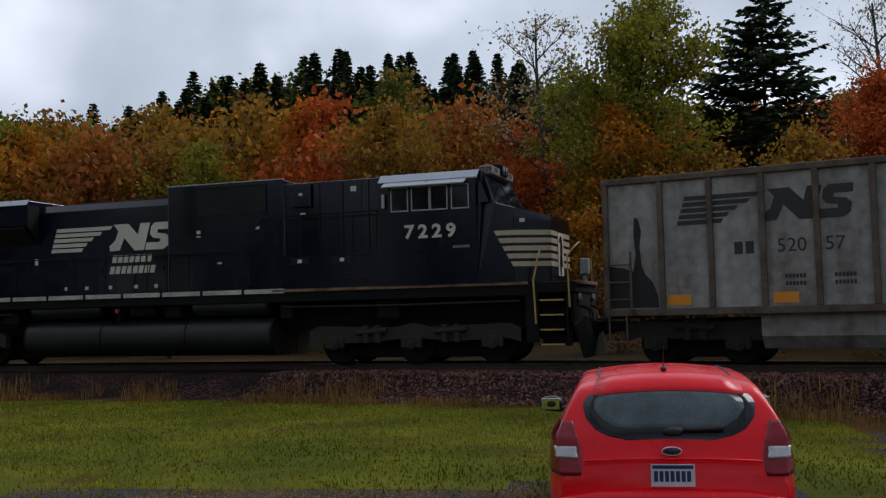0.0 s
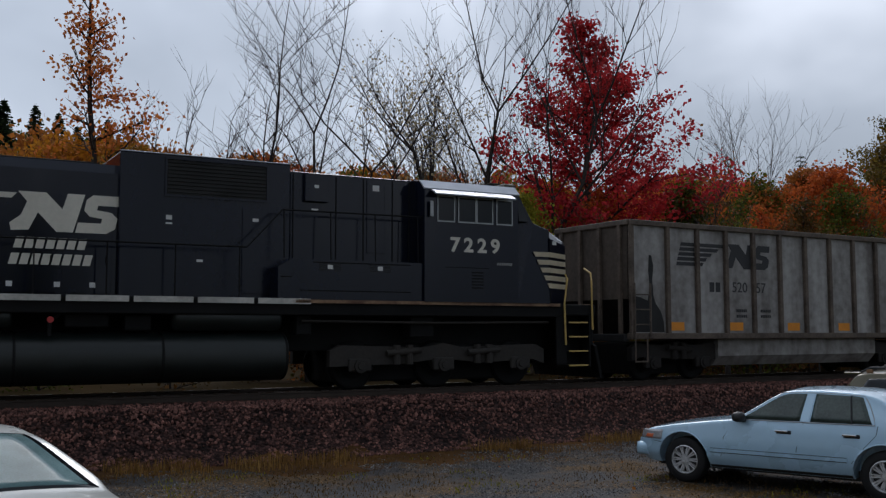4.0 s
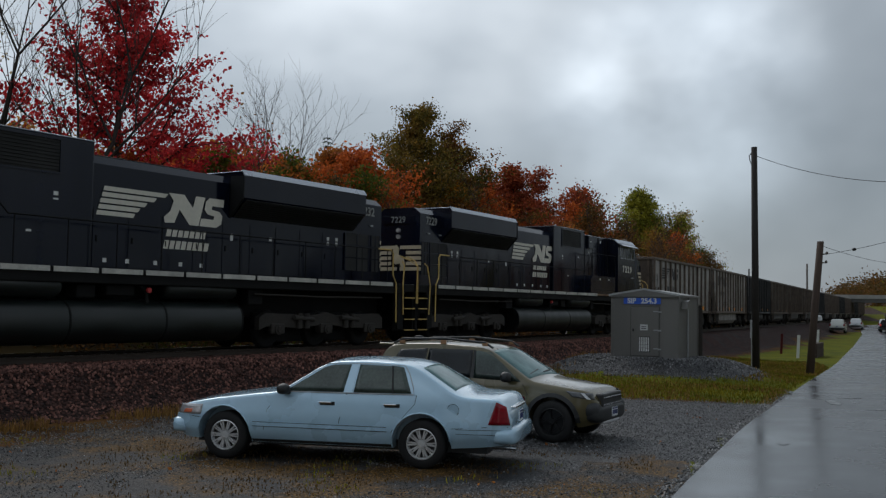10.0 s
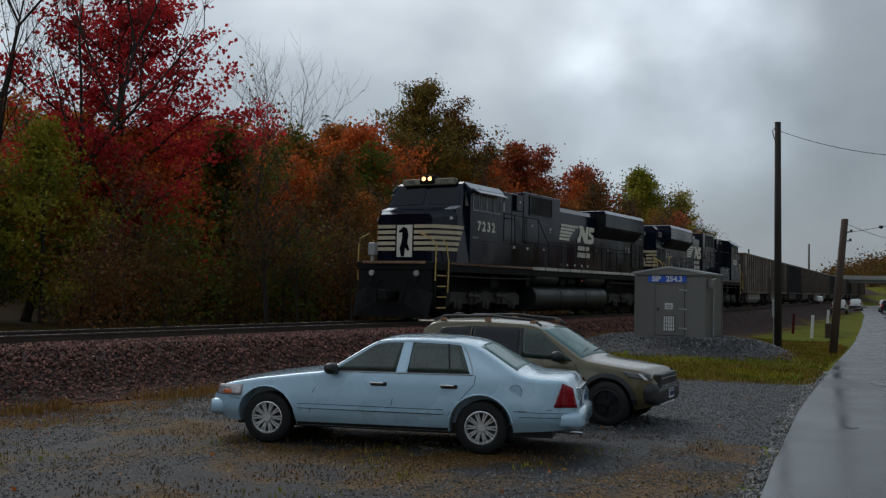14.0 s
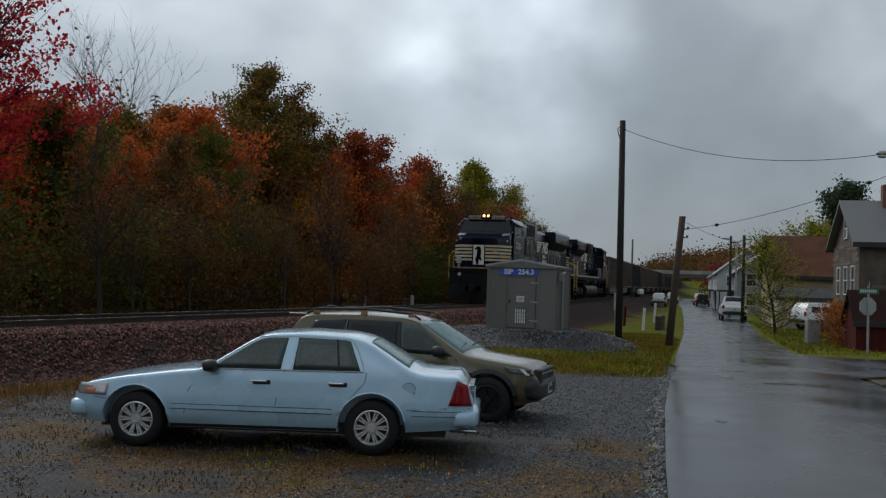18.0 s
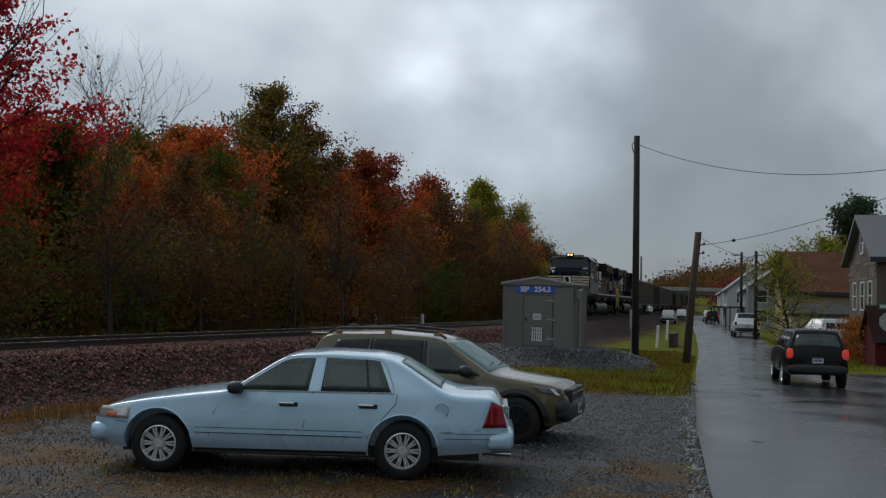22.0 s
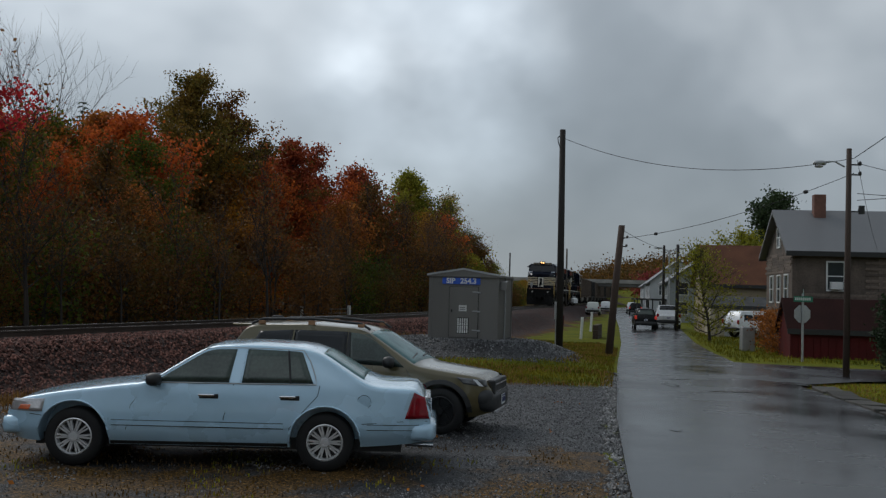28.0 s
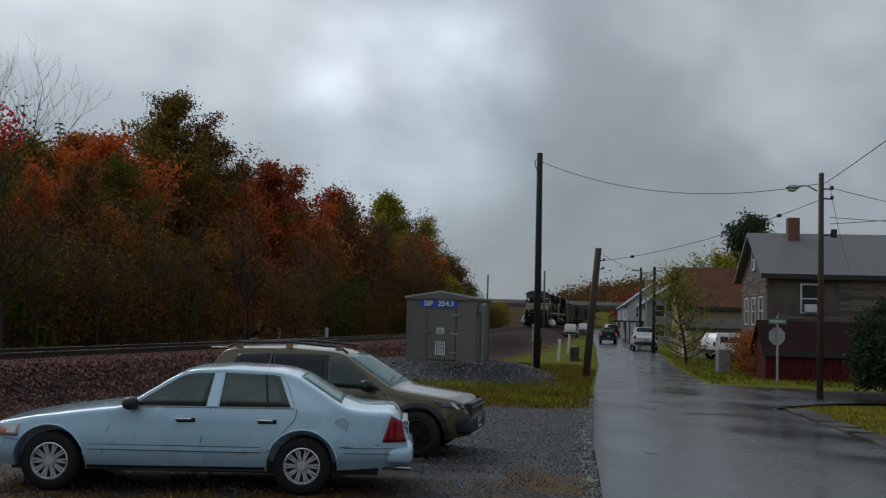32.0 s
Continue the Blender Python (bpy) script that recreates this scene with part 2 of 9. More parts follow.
M["paint_lightblue"] = mat("light_blue_paint", (0.42, 0.62, 0.77), 0.26, 0.10, 0.04, 1.2, 6, 0, coat=1.0, rough_var=0.04)
M["paint_olive"] = mat("olive_paint", (0.098, 0.080, 0.036), 0.30, 0.15, 0.06, 1.2, 8, 0, coat=0.7, rough_var=0.05, spec=0.35)
M["paint_red"] = mat("red_paint", (0.88, 0.002, 0.013), 0.28, 0.0, 0.06, 1.2, 8, 0, coat=0.22, rough_var=0.05, spec=0.25)
M["paint_silver"] = mat("silver_paint", (0.50, 0.515, 0.48), 0.30, 0.15, 0.05, 1.2, 8, 0, coat=0.6, rough_var=0.05, spec=0.4)
M["paint_black"] = mat("black_car_paint", (0.003, 0.003, 0.004), 0.3, 0.0, 0.1, bump=0, coat=0.0, spec=0.2)
M["paint_white"] = mat("white_car_paint", (0.62, 0.64, 0.66), 0.35, 0.0, 0.05, bump=0, coat=0.6)
M["car_glass"] = mat("tinted_glass", (0.038, 0.055, 0.047), 0.06, 0.0, 0.5, 1.6, 30, 0, spec=0.5, rough_var=0.03)
M["car_glass_dark"] = mat("privacy_glass", (0.008, 0.010, 0.012), 0.06, 0.0, 0.3, 3, 60, 0, spec=0.35, rough_var=0.03)
M["car_glass_mid"] = mat("grey_rear_glass", (0.075, 0.10, 0.112), 0.10, 0.0, 0.4, 4, 60, 0, spec=0.3, rough_var=0.03)
# the sky's reflection sits in the pale base colour; specular is nearly off
M["car_glass_light"] = mat("wet_glass", (0.13, 0.215, 0.22), 0.14, 0.0, 0.3, 3, 90, 0.01, spec=0.06, rough_var=0.03)
M["lamp_clear"] = mat("clear_lens", (0.46, 0.45, 0.46), 0.12, 0.35, 0.25, 9, 40, 0.05, coat=0.8)
M["lamp_smoke"] = mat("smoked_lens", (0.10, 0.105, 0.11), 0.12, 0.3, 0.3, 9, 40, 0.03, coat=0.8)
M["lamp_orange"] = mat("orange_lens", (0.60, 0.13, 0.05), 0.15, 0, 0.2, 9, bump=0.03, coat=0.8)
M["lamp_red"] = mat("red_lens", (0.23, 0.003, 0.012), 0.16, 0, 0.3, 9, bump=0.02, coat=0.3, spec=0.3)
M["plate_white"] = mat("plate_white", (0.70, 0.72, 0.74), 0.4, bump=0)
M["plate_blue"] = mat("plate_blue", (0.02, 0.035, 0.14), 0.4, bump=0)
M["badge_blue"] = mat("badge_blue", (0.008, 0.014, 0.045), 0.25, bump=0, coat=0.6)
M["rail_foot"] = mat("rail_foot", (0.30, 0.16, 0.08), 0.5, bump=0.02)
# ground
M["gravel"] = mat("wet_gravel", (0.010, 0.0105, 0.012), 0.6, 0, 0.3, 0.6, 38, 1.0, col2=(0.075, 0.076, 0.080), rough_var=0.15, dist=0.02, spec=0.2)
M["ballast"] = mat("ballast_stone", (0.008, 0.004, 0.0035), 0.8, 0, 0.4, 1.0, 13, 1.0, col2=(0.058, 0.029, 0.024), rough_var=0.15, dist=0.04, spec=0.12)
M["stone"] = mat("loose_stone", (0.050, 0.021, 0.017), 0.7, 0, 0.4, 3, 30, 0.4, col2=(0.22, 0.105, 0.082), per_island=0.9, spec=0.2)
M["grey_stone"] = mat("grey_stone", (0.022, 0.022, 0.024), 0.45, 0, 0.4, 3, 30, 0.4, col2=(0.18, 0.18, 0.185), per_island=0.95, spec=0.45)
M["edge_stone"] = mat("broken_asphalt", (0.05, 0.05, 0.05), 0.5, 0, 0.4, 3, 30, 0.4, col2=(0.24, 0.24, 0.24), per_island=0.7, spec=0.4)
M["edge_dark"] = mat("broken_kerb_stone", (0.022, 0.021, 0.019), 0.75, 0, 0.4, 2, 24, 0.6, col2=(0.085, 0.080, 0.072), per_piece=0.4, spec=0.2)
M["asphalt"] = mat("wet_asphalt", (0.020, 0.021, 0.024), 0.24, 0, 0.3, 0.35, 60, 0.12, col2=(0.050, 0.052, 0.057), rough_var=0.12, dist=0.004, spec=0.42)
M["asphalt_patch"] = mat("asphalt_patch", (0.020, 0.021, 0.024), 0.16, 0, 0.3, 0.8, 60, 0.12, rough_var=0.08, dist=0.004)
M["grass"] = mat("short_grass", (0.045, 0.062, 0.006), 0.95, 0, 0.3, 0.6, 22, 1.0, col2=(0.15, 0.15, 0.015), dist=0.03, spec=0.05)
M["verge_blade"] = mat("verge_grass_blade", (0.060, 0.078, 0.007), 0.9, 0, 0.3, 0.5, 9, 0, col2=(0.24, 0.19, 0.020), per_island=0.4, spec=0.05)
M["blade"] = mat("grass_blade", (0.11, 0.13, 0.007), 0.9, 0, 0.3, 0.45, 9, 0, col2=(0.34, 0.29, 0.025), per_island=0.35, spec=0.05)
M["dry_blade"] = mat("dry_grass_blade", (0.17, 0.085, 0.024), 0.9, 0, 0.3, 0.9, 9, 0, col2=(0.30, 0.18, 0.06), per_island=0.4, spec=0.05)
M["matted_blade"] = mat("matted_grass_blade", (0.075, 0.042, 0.013), 0.95, 0, 0.3, 0.9, 9, 0, col2=(0.17, 0.10, 0.032), per_island=0.3, spec=0.03)
M["dirt"] = mat("leaf_litter", (0.028, 0.014, 0.006), 0.95, 0, 0.3, 0.6, 18, 0.9, col2=(0.13, 0.062, 0.018), dist=0.03, spec=0.08)
M["hill"] = mat("forest_floor", (0.022, 0.018, 0.008), 0.95, 0, 0.3, 0.08, 3, 0.6, col2=(0.065, 0.040, 0.015), dist=0.1, spec=0.05)
M["tie"] = mat("oiled_timber", (0.022, 0.018, 0.015), 0.8, 0, 0.3, 3, 30, 0.5, per_piece=0.4)
M["rail_steel"] = mat("rail_steel", (0.06, 0.045, 0.036), 0.5, 0.6, 0.3, 4, 40, 0.15)
M["rail_top"] = mat("rail_head", (0.30, 0.30, 0.30), 0.28, 1.0, 0.1, 4, bump=0)
# train
M["loco_black"] = mat("loco_black_paint", (0.0030, 0.0050, 0.0135), 0.15, 0, 0.3, 1.1, 5, 0.06, spec=0.30, rough_var=0.10, streak=True, dist=0.02)
M["loco_dark"] = mat("loco_grime", (0.0055, 0.0055, 0.0055), 0.8, 0, 0.35, 1.2, 20, 0.25, spec=0.25)
M["loco_tank"] = mat("fuel_tank_paint", (0.008, 0.012, 0.011), 0.45, 0, 0.3, 1.0, 14, 0.05, streak=True)
M["car_bogie"] = mat("bogie_black", (0.015, 0.012, 0.010), 0.85, 0, 0.4, 1.6, 18, 0.3)
M["truck_grey"] = mat("bogie_grey", (0.028, 0.024, 0.020), 0.8, 0, 0.4, 1.6, 18, 0.3)
M["loco_white"] = mat("loco_white_paint", (0.62, 0.59, 0.51), 0.5, 0, 0.12, 1.2, 10, 0.03, streak=True)
M["sill_white"] = mat("sill_white_paint", (0.46, 0.45, 0.41), 0.55, 0, 0.3, 2.2, 14, 0.04)
M["cream"] = mat("cream_stripe", (0.50, 0.42, 0.29), 0.5, 0, 0.15, 2.0, 14, 0.03)
M["rust_edge"] = mat("rusty_sill", (0.10, 0.042, 0.020), 0.7, 0, 0.4, 3, 20, 0.2, col2=(0.30, 0.19, 0.11))
M["yellow_rail"] = mat("yellow_handrail", (0.50, 0.34, 0.10), 0.5, 0, 0.2, 4, bump=0.02)
M["loco_glass"] = mat("cab_glass", (0.008, 0.011, 0.014), 0.06, 0, 0.2, 2, bump=0, spec=0.25, rough_var=0.02)
# silver of the visor; also the painted sheen on the engine's wet edges
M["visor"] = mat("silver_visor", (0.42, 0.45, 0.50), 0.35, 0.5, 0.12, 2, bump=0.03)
M["label_grey"] = mat("grey_lettering", (0.24, 0.24, 0.23), 0.6, 0, 0.2, 3, bump=0)
M["board_tan"] = mat("number_board_tan", (0.22, 0.19, 0.15), 0.6, 0, 0.3, 4, 20, 0.05)
M["label_white"] = mat("white_sticker", (0.6, 0.6, 0.58), 0.5, bump=0)
M["red_dot"] = mat("red_mark", (0.42, 0.03, 0.03), 0.5, bump=0)
M["headlamp"] = glow("headlamp_glow", (1.0, 0.50, 0.18), 3.2)
M["marker"] = glow("marker_glow", (1.0, 0.55, 0.22), 3.0)
M["ditch"] = mat("ditch_lamp", (0.5, 0.5, 0.47), 0.2, 0.2, bump=0, coat=0.5)
M["hopper_grey"] = mat("hopper_grey", (0.13, 0.115, 0.105), 0.65, 0, 0.3, 1.6, 5, 0.08, streak=True, col2=(0.40, 0.385, 0.37))
M["hopper_end"] = mat("hopper_end", (0.030, 0.022, 0.017), 0.75, 0, 0.4, 1.4, 9, 0.1, streak=True, col2=(0.10, 0.076, 0.058))
M["hopper_dark"] = mat("hopper_brown", (0.045, 0.042, 0.038), 0.65, 0, 0.3, 0.9, 9, 0.08, streak=True, col2=(0.09, 0.085, 0.075))
M["hopper_black"] = mat("hopper_black", (0.014, 0.014, 0.015), 0.6, 0, 0.3, 0.9, 9, 0.08, streak=True)
M["hopper_post"] = mat("hopper_post", (0.045, 0.030, 0.022), 0.7, 0, 0.35, 2.4, 14, 0.2, col2=(0.15, 0.115, 0.088))
# black of soot, also painted for grille gaps and the car corner opening
M["soot"] = mat("black_stain", (0.012, 0.012, 0.012), 0.7, bump=0.05)
M["coal"] = mat("coal", (0.010, 0.010, 0.011), 0.6, 0, 0.4, 2, 14, 1.0, dist=0.05)
M["mark_dark"] = mat("stencil_black", (0.025, 0.025, 0.028), 0.6, 0, 0.3, 4, bump=0)
M["orange_tape"] = mat("orange_reflector", (0.75, 0.27, 0.02), 0.4, 0, 0.1, 4, bump=0)
# things by the road
M["booth"] = mat("booth_aluminium", (0.165, 0.160, 0.152), 0.45, 0.35, 0.14, 0.8, 30, 0.03, spec=0.35, streak=True)
M["sign_blue"] = mat("sign_blue", (0.02, 0.09, 0.50), 0.45, bump=0)
M["white_paint"] = mat("white_paint", (0.62, 0.63, 0.62), 0.55, bump=0.03)
M["pole"] = mat("tarred_pole", (0.018, 0.014, 0.012), 0.85, 0, 0.4, 2.0, 30, 0.4, streak=True)
M["pole_grey"] = mat("weathered_pole", (0.13, 0.115, 0.10), 0.85, 0, 0.3, 2.0, 30, 0.4, streak=True)
M["pole_brown"] = mat("brown_pole", (0.055, 0.035, 0.026), 0.85, 0, 0.3, 2.0, 30, 0.4, streak=True)
M["wire"] = mat("cable", (0.012, 0.012, 0.013), 0.6, bump=0)
M["galv"] = mat("galvanised_steel", (0.38, 0.39, 0.40), 0.5, 0.7, 0.15, 4, bump=0.03)
M["concrete"] = mat("concrete", (0.27, 0.26, 0.24), 0.85, 0, 0.2, 0.7, 20, 0.3, streak=True)
M["bridge_steel"] = mat("bridge_girder", (0.085, 0.082, 0.078), 0.7, 0, 0.3, 0.5, 10, 0.1, streak=True)
M["shingle_grey"] = mat("brown_grey_cladding", (0.075, 0.058, 0.046), 0.85, 0, 0.3, 1.5, 14, 0.5, col2=(0.20, 0.155, 0.125), per_piece=0.4)
M["shed_roof"] = mat("dark_felt_roof", (0.030, 0.013, 0.012), 0.9, 0, 0.3, 0.8, 16, 0.3, spec=0.08)
M["roof_grey"] = mat("grey_metal_roof", (0.155, 0.157, 0.163), 0.5, 0.2, 0.12, 0.7, 20, 0.05, spec=0.3)
M["roof_brown"] = mat("brown_shingles", (0.105, 0.048, 0.030), 0.9, 0, 0.25, 0.8, 18, 0.4, spec=0.08)
M["siding_cream"] = mat("cream_siding", (0.40, 0.35, 0.26), 0.7, 0, 0.1, 0.6, 16, 0.05)
M["siding_tan"] = mat("tan_siding", (0.30, 0.24, 0.15), 0.7, 0, 0.1, 0.6, 16, 0.05)
M["siding_white"] = mat("white_siding", (0.42, 0.43, 0.44), 0.7, 0, 0.08, 0.6, 16, 0.05)
M["siding_grey"] = mat("grey_siding", (0.26, 0.28, 0.29), 0.7, 0, 0.08, 0.6, 16, 0.05)
M["barn_red"] = mat("dark_red_boards", (0.075, 0.012, 0.012), 0.85, 0, 0.2, 1.5, 20, 0.2, spec=0.15)
M["dark_trim"] = mat("dark_trim", (0.02, 0.02, 0.02), 0.6, bump=0)
M["house_glass"] = mat("house_glass", (0.03, 0.038, 0.045), 0.06, 0, 0.2, 2, bump=0, spec=0.8, rough_var=0.02)
M["chimney_brick"] = mat("chimney_brick", (0.16, 0.075, 0.055), 0.85, 0, 0.3, 4, 20, 0.4)
M["sign_green"] = mat("street_sign_green", (0.015, 0.17, 0.10), 0.4, bump=0)
M["amber_lamp"] = glow("brake_lamp", (1.0, 0.08, 0.05), 0.10)
# trees
M["bark"] = mat("bark", (0.035, 0.028, 0.024), 0.9, 0, 0.3, 3, 40, 0.5)
M["bark_grey"] = mat("grey_bark", (0.085, 0.078, 0.072), 0.9, 0, 0.3, 3, 40, 0.5)


def leaf(name, a, b, var=0.4):
    """Leaves let some light through."""
    m = mat(name, a, 0.7, 0, 0.3, 0.35, 3.0, 0, col2=b, per_island=var, spec=0.2)
    nt = m.node_tree
    bsdf, out = nt.nodes["Principled BSDF"], nt.nodes["Material Output"]
    col = bsdf.inputs["Base Color"].links[0].from_socket
    tr_ = nt.nodes.new("ShaderNodeBsdfTranslucent")
    mx = nt.nodes.new("ShaderNodeMixShader")
    mx.inputs[0].default_value = 0.42
    nt.links.new(col, tr_.inputs["Color"])
    nt.links.new(bsdf.outputs[0], mx.inputs[1])
    nt.links.new(tr_.outputs[0], mx.inputs[2])
    nt.links.new(mx.outputs[0], out.inputs["Surface"])
    M[name] = m


leaf("leaf_maple_red", (0.33, 0.016, 0.026), (0.68, 0.055, 0.055))
leaf("leaf_red_orange", (0.33, 0.055, 0.016), (0.66, 0.175, 0.032))
leaf("leaf_dull_red", (0.19, 0.034, 0.018), (0.45, 0.105, 0.036))
leaf("leaf_orange", (0.34, 0.12, 0.012), (0.55, 0.24, 0.02))
leaf("leaf_gold", (0.21, 0.11, 0.014), (0.40, 0.22, 0.03))
leaf("leaf_rust", (0.21, 0.066, 0.017), (0.47, 0.175, 0.032))
leaf("leaf_oak", (0.060, 0.075, 0.013), (0.29, 0.155, 0.030))
leaf("leaf_green", (0.040, 0.066, 0.010), (0.14, 0.15, 0.018))
leaf("leaf_yellowgreen", (0.13, 0.15, 0.014), (0.34, 0.30, 0.03))
leaf("leaf_dark_mix", (0.055, 0.052, 0.014), (0.20, 0.085, 0.022))
# dulled red: the haze of distance is put into this leaf colour
leaf("leaf_far_red", (0.15, 0.025, 0.028), (0.30, 0.06, 0.055))
leaf("leaf_under", (0.075, 0.040, 0.014), (0.24, 0.105, 0.028))
leaf("leaf_bronze", (0.055, 0.055, 0.012), (0.26, 0.09, 0.022))
leaf("leaf_salmon", (0.42, 0.09, 0.03), (0.70, 0.26, 0.06))
leaf("leaf_pale", (0.32, 0.25, 0.13), (0.50, 0.42, 0.26))
leaf("needles", (0.024, 0.041, 0.020), (0.066, 0.094, 0.044))


def patchy(key, top, lo, hi, scale, at, soft):
    """Lets matted dead growth (lo..hi) cover the surface of M[key] in ragged patches."""
    nt = M[key].node_tree
    bsdf = nt.nodes["Principled BSDF"]
    col = bsdf.inputs["Base Color"].links[0].from_socket
    tc = nt.nodes.new("ShaderNodeTexCoord")
    big, fine = nt.nodes.new("ShaderNodeTexNoise"), nt.nodes.new("ShaderNodeTexNoise")
    big.inputs["Scale"].default_value, big.inputs["Detail"].default_value, big.inputs["Roughness"].default_value = scale, 9, 0.68
    fine.inputs["Scale"].default_value, fine.inputs["Detail"].default_value = 26, 4
    for n in (big, fine):
        nt.links.new(tc.outputs["Object"], n.inputs["Vector"])
    cover, tint = nt.nodes.new("ShaderNodeMapRange"), nt.nodes.new("ShaderNodeValToRGB")
    cover.inputs["From Min"].default_value, cover.inputs["From Max"].default_value = at, at + soft
    nt.links.new(big.outputs["Fac"], cover.inputs["Value"])
    tint.color_ramp.elements[0].position, tint.color_ramp.elements[0].color = 0.36, (*lo, 1)
    tint.color_ramp.elements[1].position, tint.color_ramp.elements[1].color = 0.68, (*hi, 1)
    nt.links.new(fine.outputs["Fac"], tint.inputs["Fac"])
    mx = nt.nodes.new("ShaderNodeMix")
    mx.data_type = "RGBA"
    nt.links.new(cover.outputs[0], mx.inputs["Factor"])
    nt.links.new(col, mx.inputs[6])
    nt.links.new(tint.outputs["Color"], mx.inputs[7])
    nt.links.new(mx.outputs[2], bsdf.inputs["Base Color"])


M["lot_matted"] = mat("lot_gravel_matted", (0.010, 0.0105, 0.012), 0.65, 0, 0.3, 0.6, 38, 1.0, col2=(0.075, 0.076, 0.080), rough_var=0.15, dist=0.02, spec=0.15)
patchy("lot_matted", None, (0.040, 0.023, 0.007), (0.20, 0.108, 0.030), 0.55, 0.46, 0.10)
patchy("grass", None, (0.035, 0.022, 0.008), (0.13, 0.082, 0.024), 0.4, 0.56, 0.12)


def pebbled(key, scale, low, high, depth):
    """Breaks the surface of M[key] into single stones of different tone, with shade painted into the gaps between them.
    """
    nt = M[key].node_tree
    bsdf = nt.nodes["Principled BSDF"]
    col = bsdf.inputs["Base Color"].links[0].from_socket
    tc, vor, sep = nt.nodes.new("ShaderNodeTexCoord"), nt.nodes.new("ShaderNodeTexVoronoi"), nt.nodes.new("ShaderNodeSeparateColor")
    vor.inputs["Scale"].default_value = scale
    nt.links.new(tc.outputs["Object"], vor.inputs["Vector"])
    nt.links.new(vor.outputs["Color"], sep.inputs[0])
    tone, gap, mul = nt.nodes.new("ShaderNodeMapRange"), nt.nodes.new("ShaderNodeMapRange"), nt.nodes.new("ShaderNodeMath")
    tone.inputs["To Min"].default_value, tone.inputs["To Max"].default_value = low, high
    nt.links.new(sep.outputs[0], tone.inputs["Value"])
    gap.inputs["From Min"].default_value, gap.inputs["From Max"].default_value = 0.75, 0.35
    gap.inputs["To Min"].default_value = 0.25
    nt.links.new(vor.outputs["Distance"], gap.inputs["Value"])
    mul.operation = "MULTIPLY"
    nt.links.new(tone.outputs[0], mul.inputs[0])
    nt.links.new(gap.outputs[0], mul.inputs[1])
    hsv = nt.nodes.new("ShaderNodeHueSaturation")
    nt.links.new(mul.outputs[0], hsv.inputs["Value"])
    nt.links.new(col, hsv.inputs["Color"])
    nt.links.new(hsv.outputs["Color"], bsdf.inputs["Base Color"])
    bump = nt.nodes.new("ShaderNodeBump")
    bump.inputs["Strength"].default_value, bump.inputs["Distance"].default_value = 0.9, depth
    bump.invert = True
    nt.links.new(vor.outputs["Distance"], bump.inputs["Height"])
    nt.links.new(bsdf.inputs["Normal"].links[0].from_socket, bump.inputs["Normal"])
    nt.links.new(bump.outputs[0], bsdf.inputs["Normal"])


pebbled("ballast", 17, 0.25, 2.8, 0.03)
pebbled("gravel", 36, 0.3, 3.0, 0.015)
pebbled("lot_matted", 36, 0.35, 1.9, 0.012)

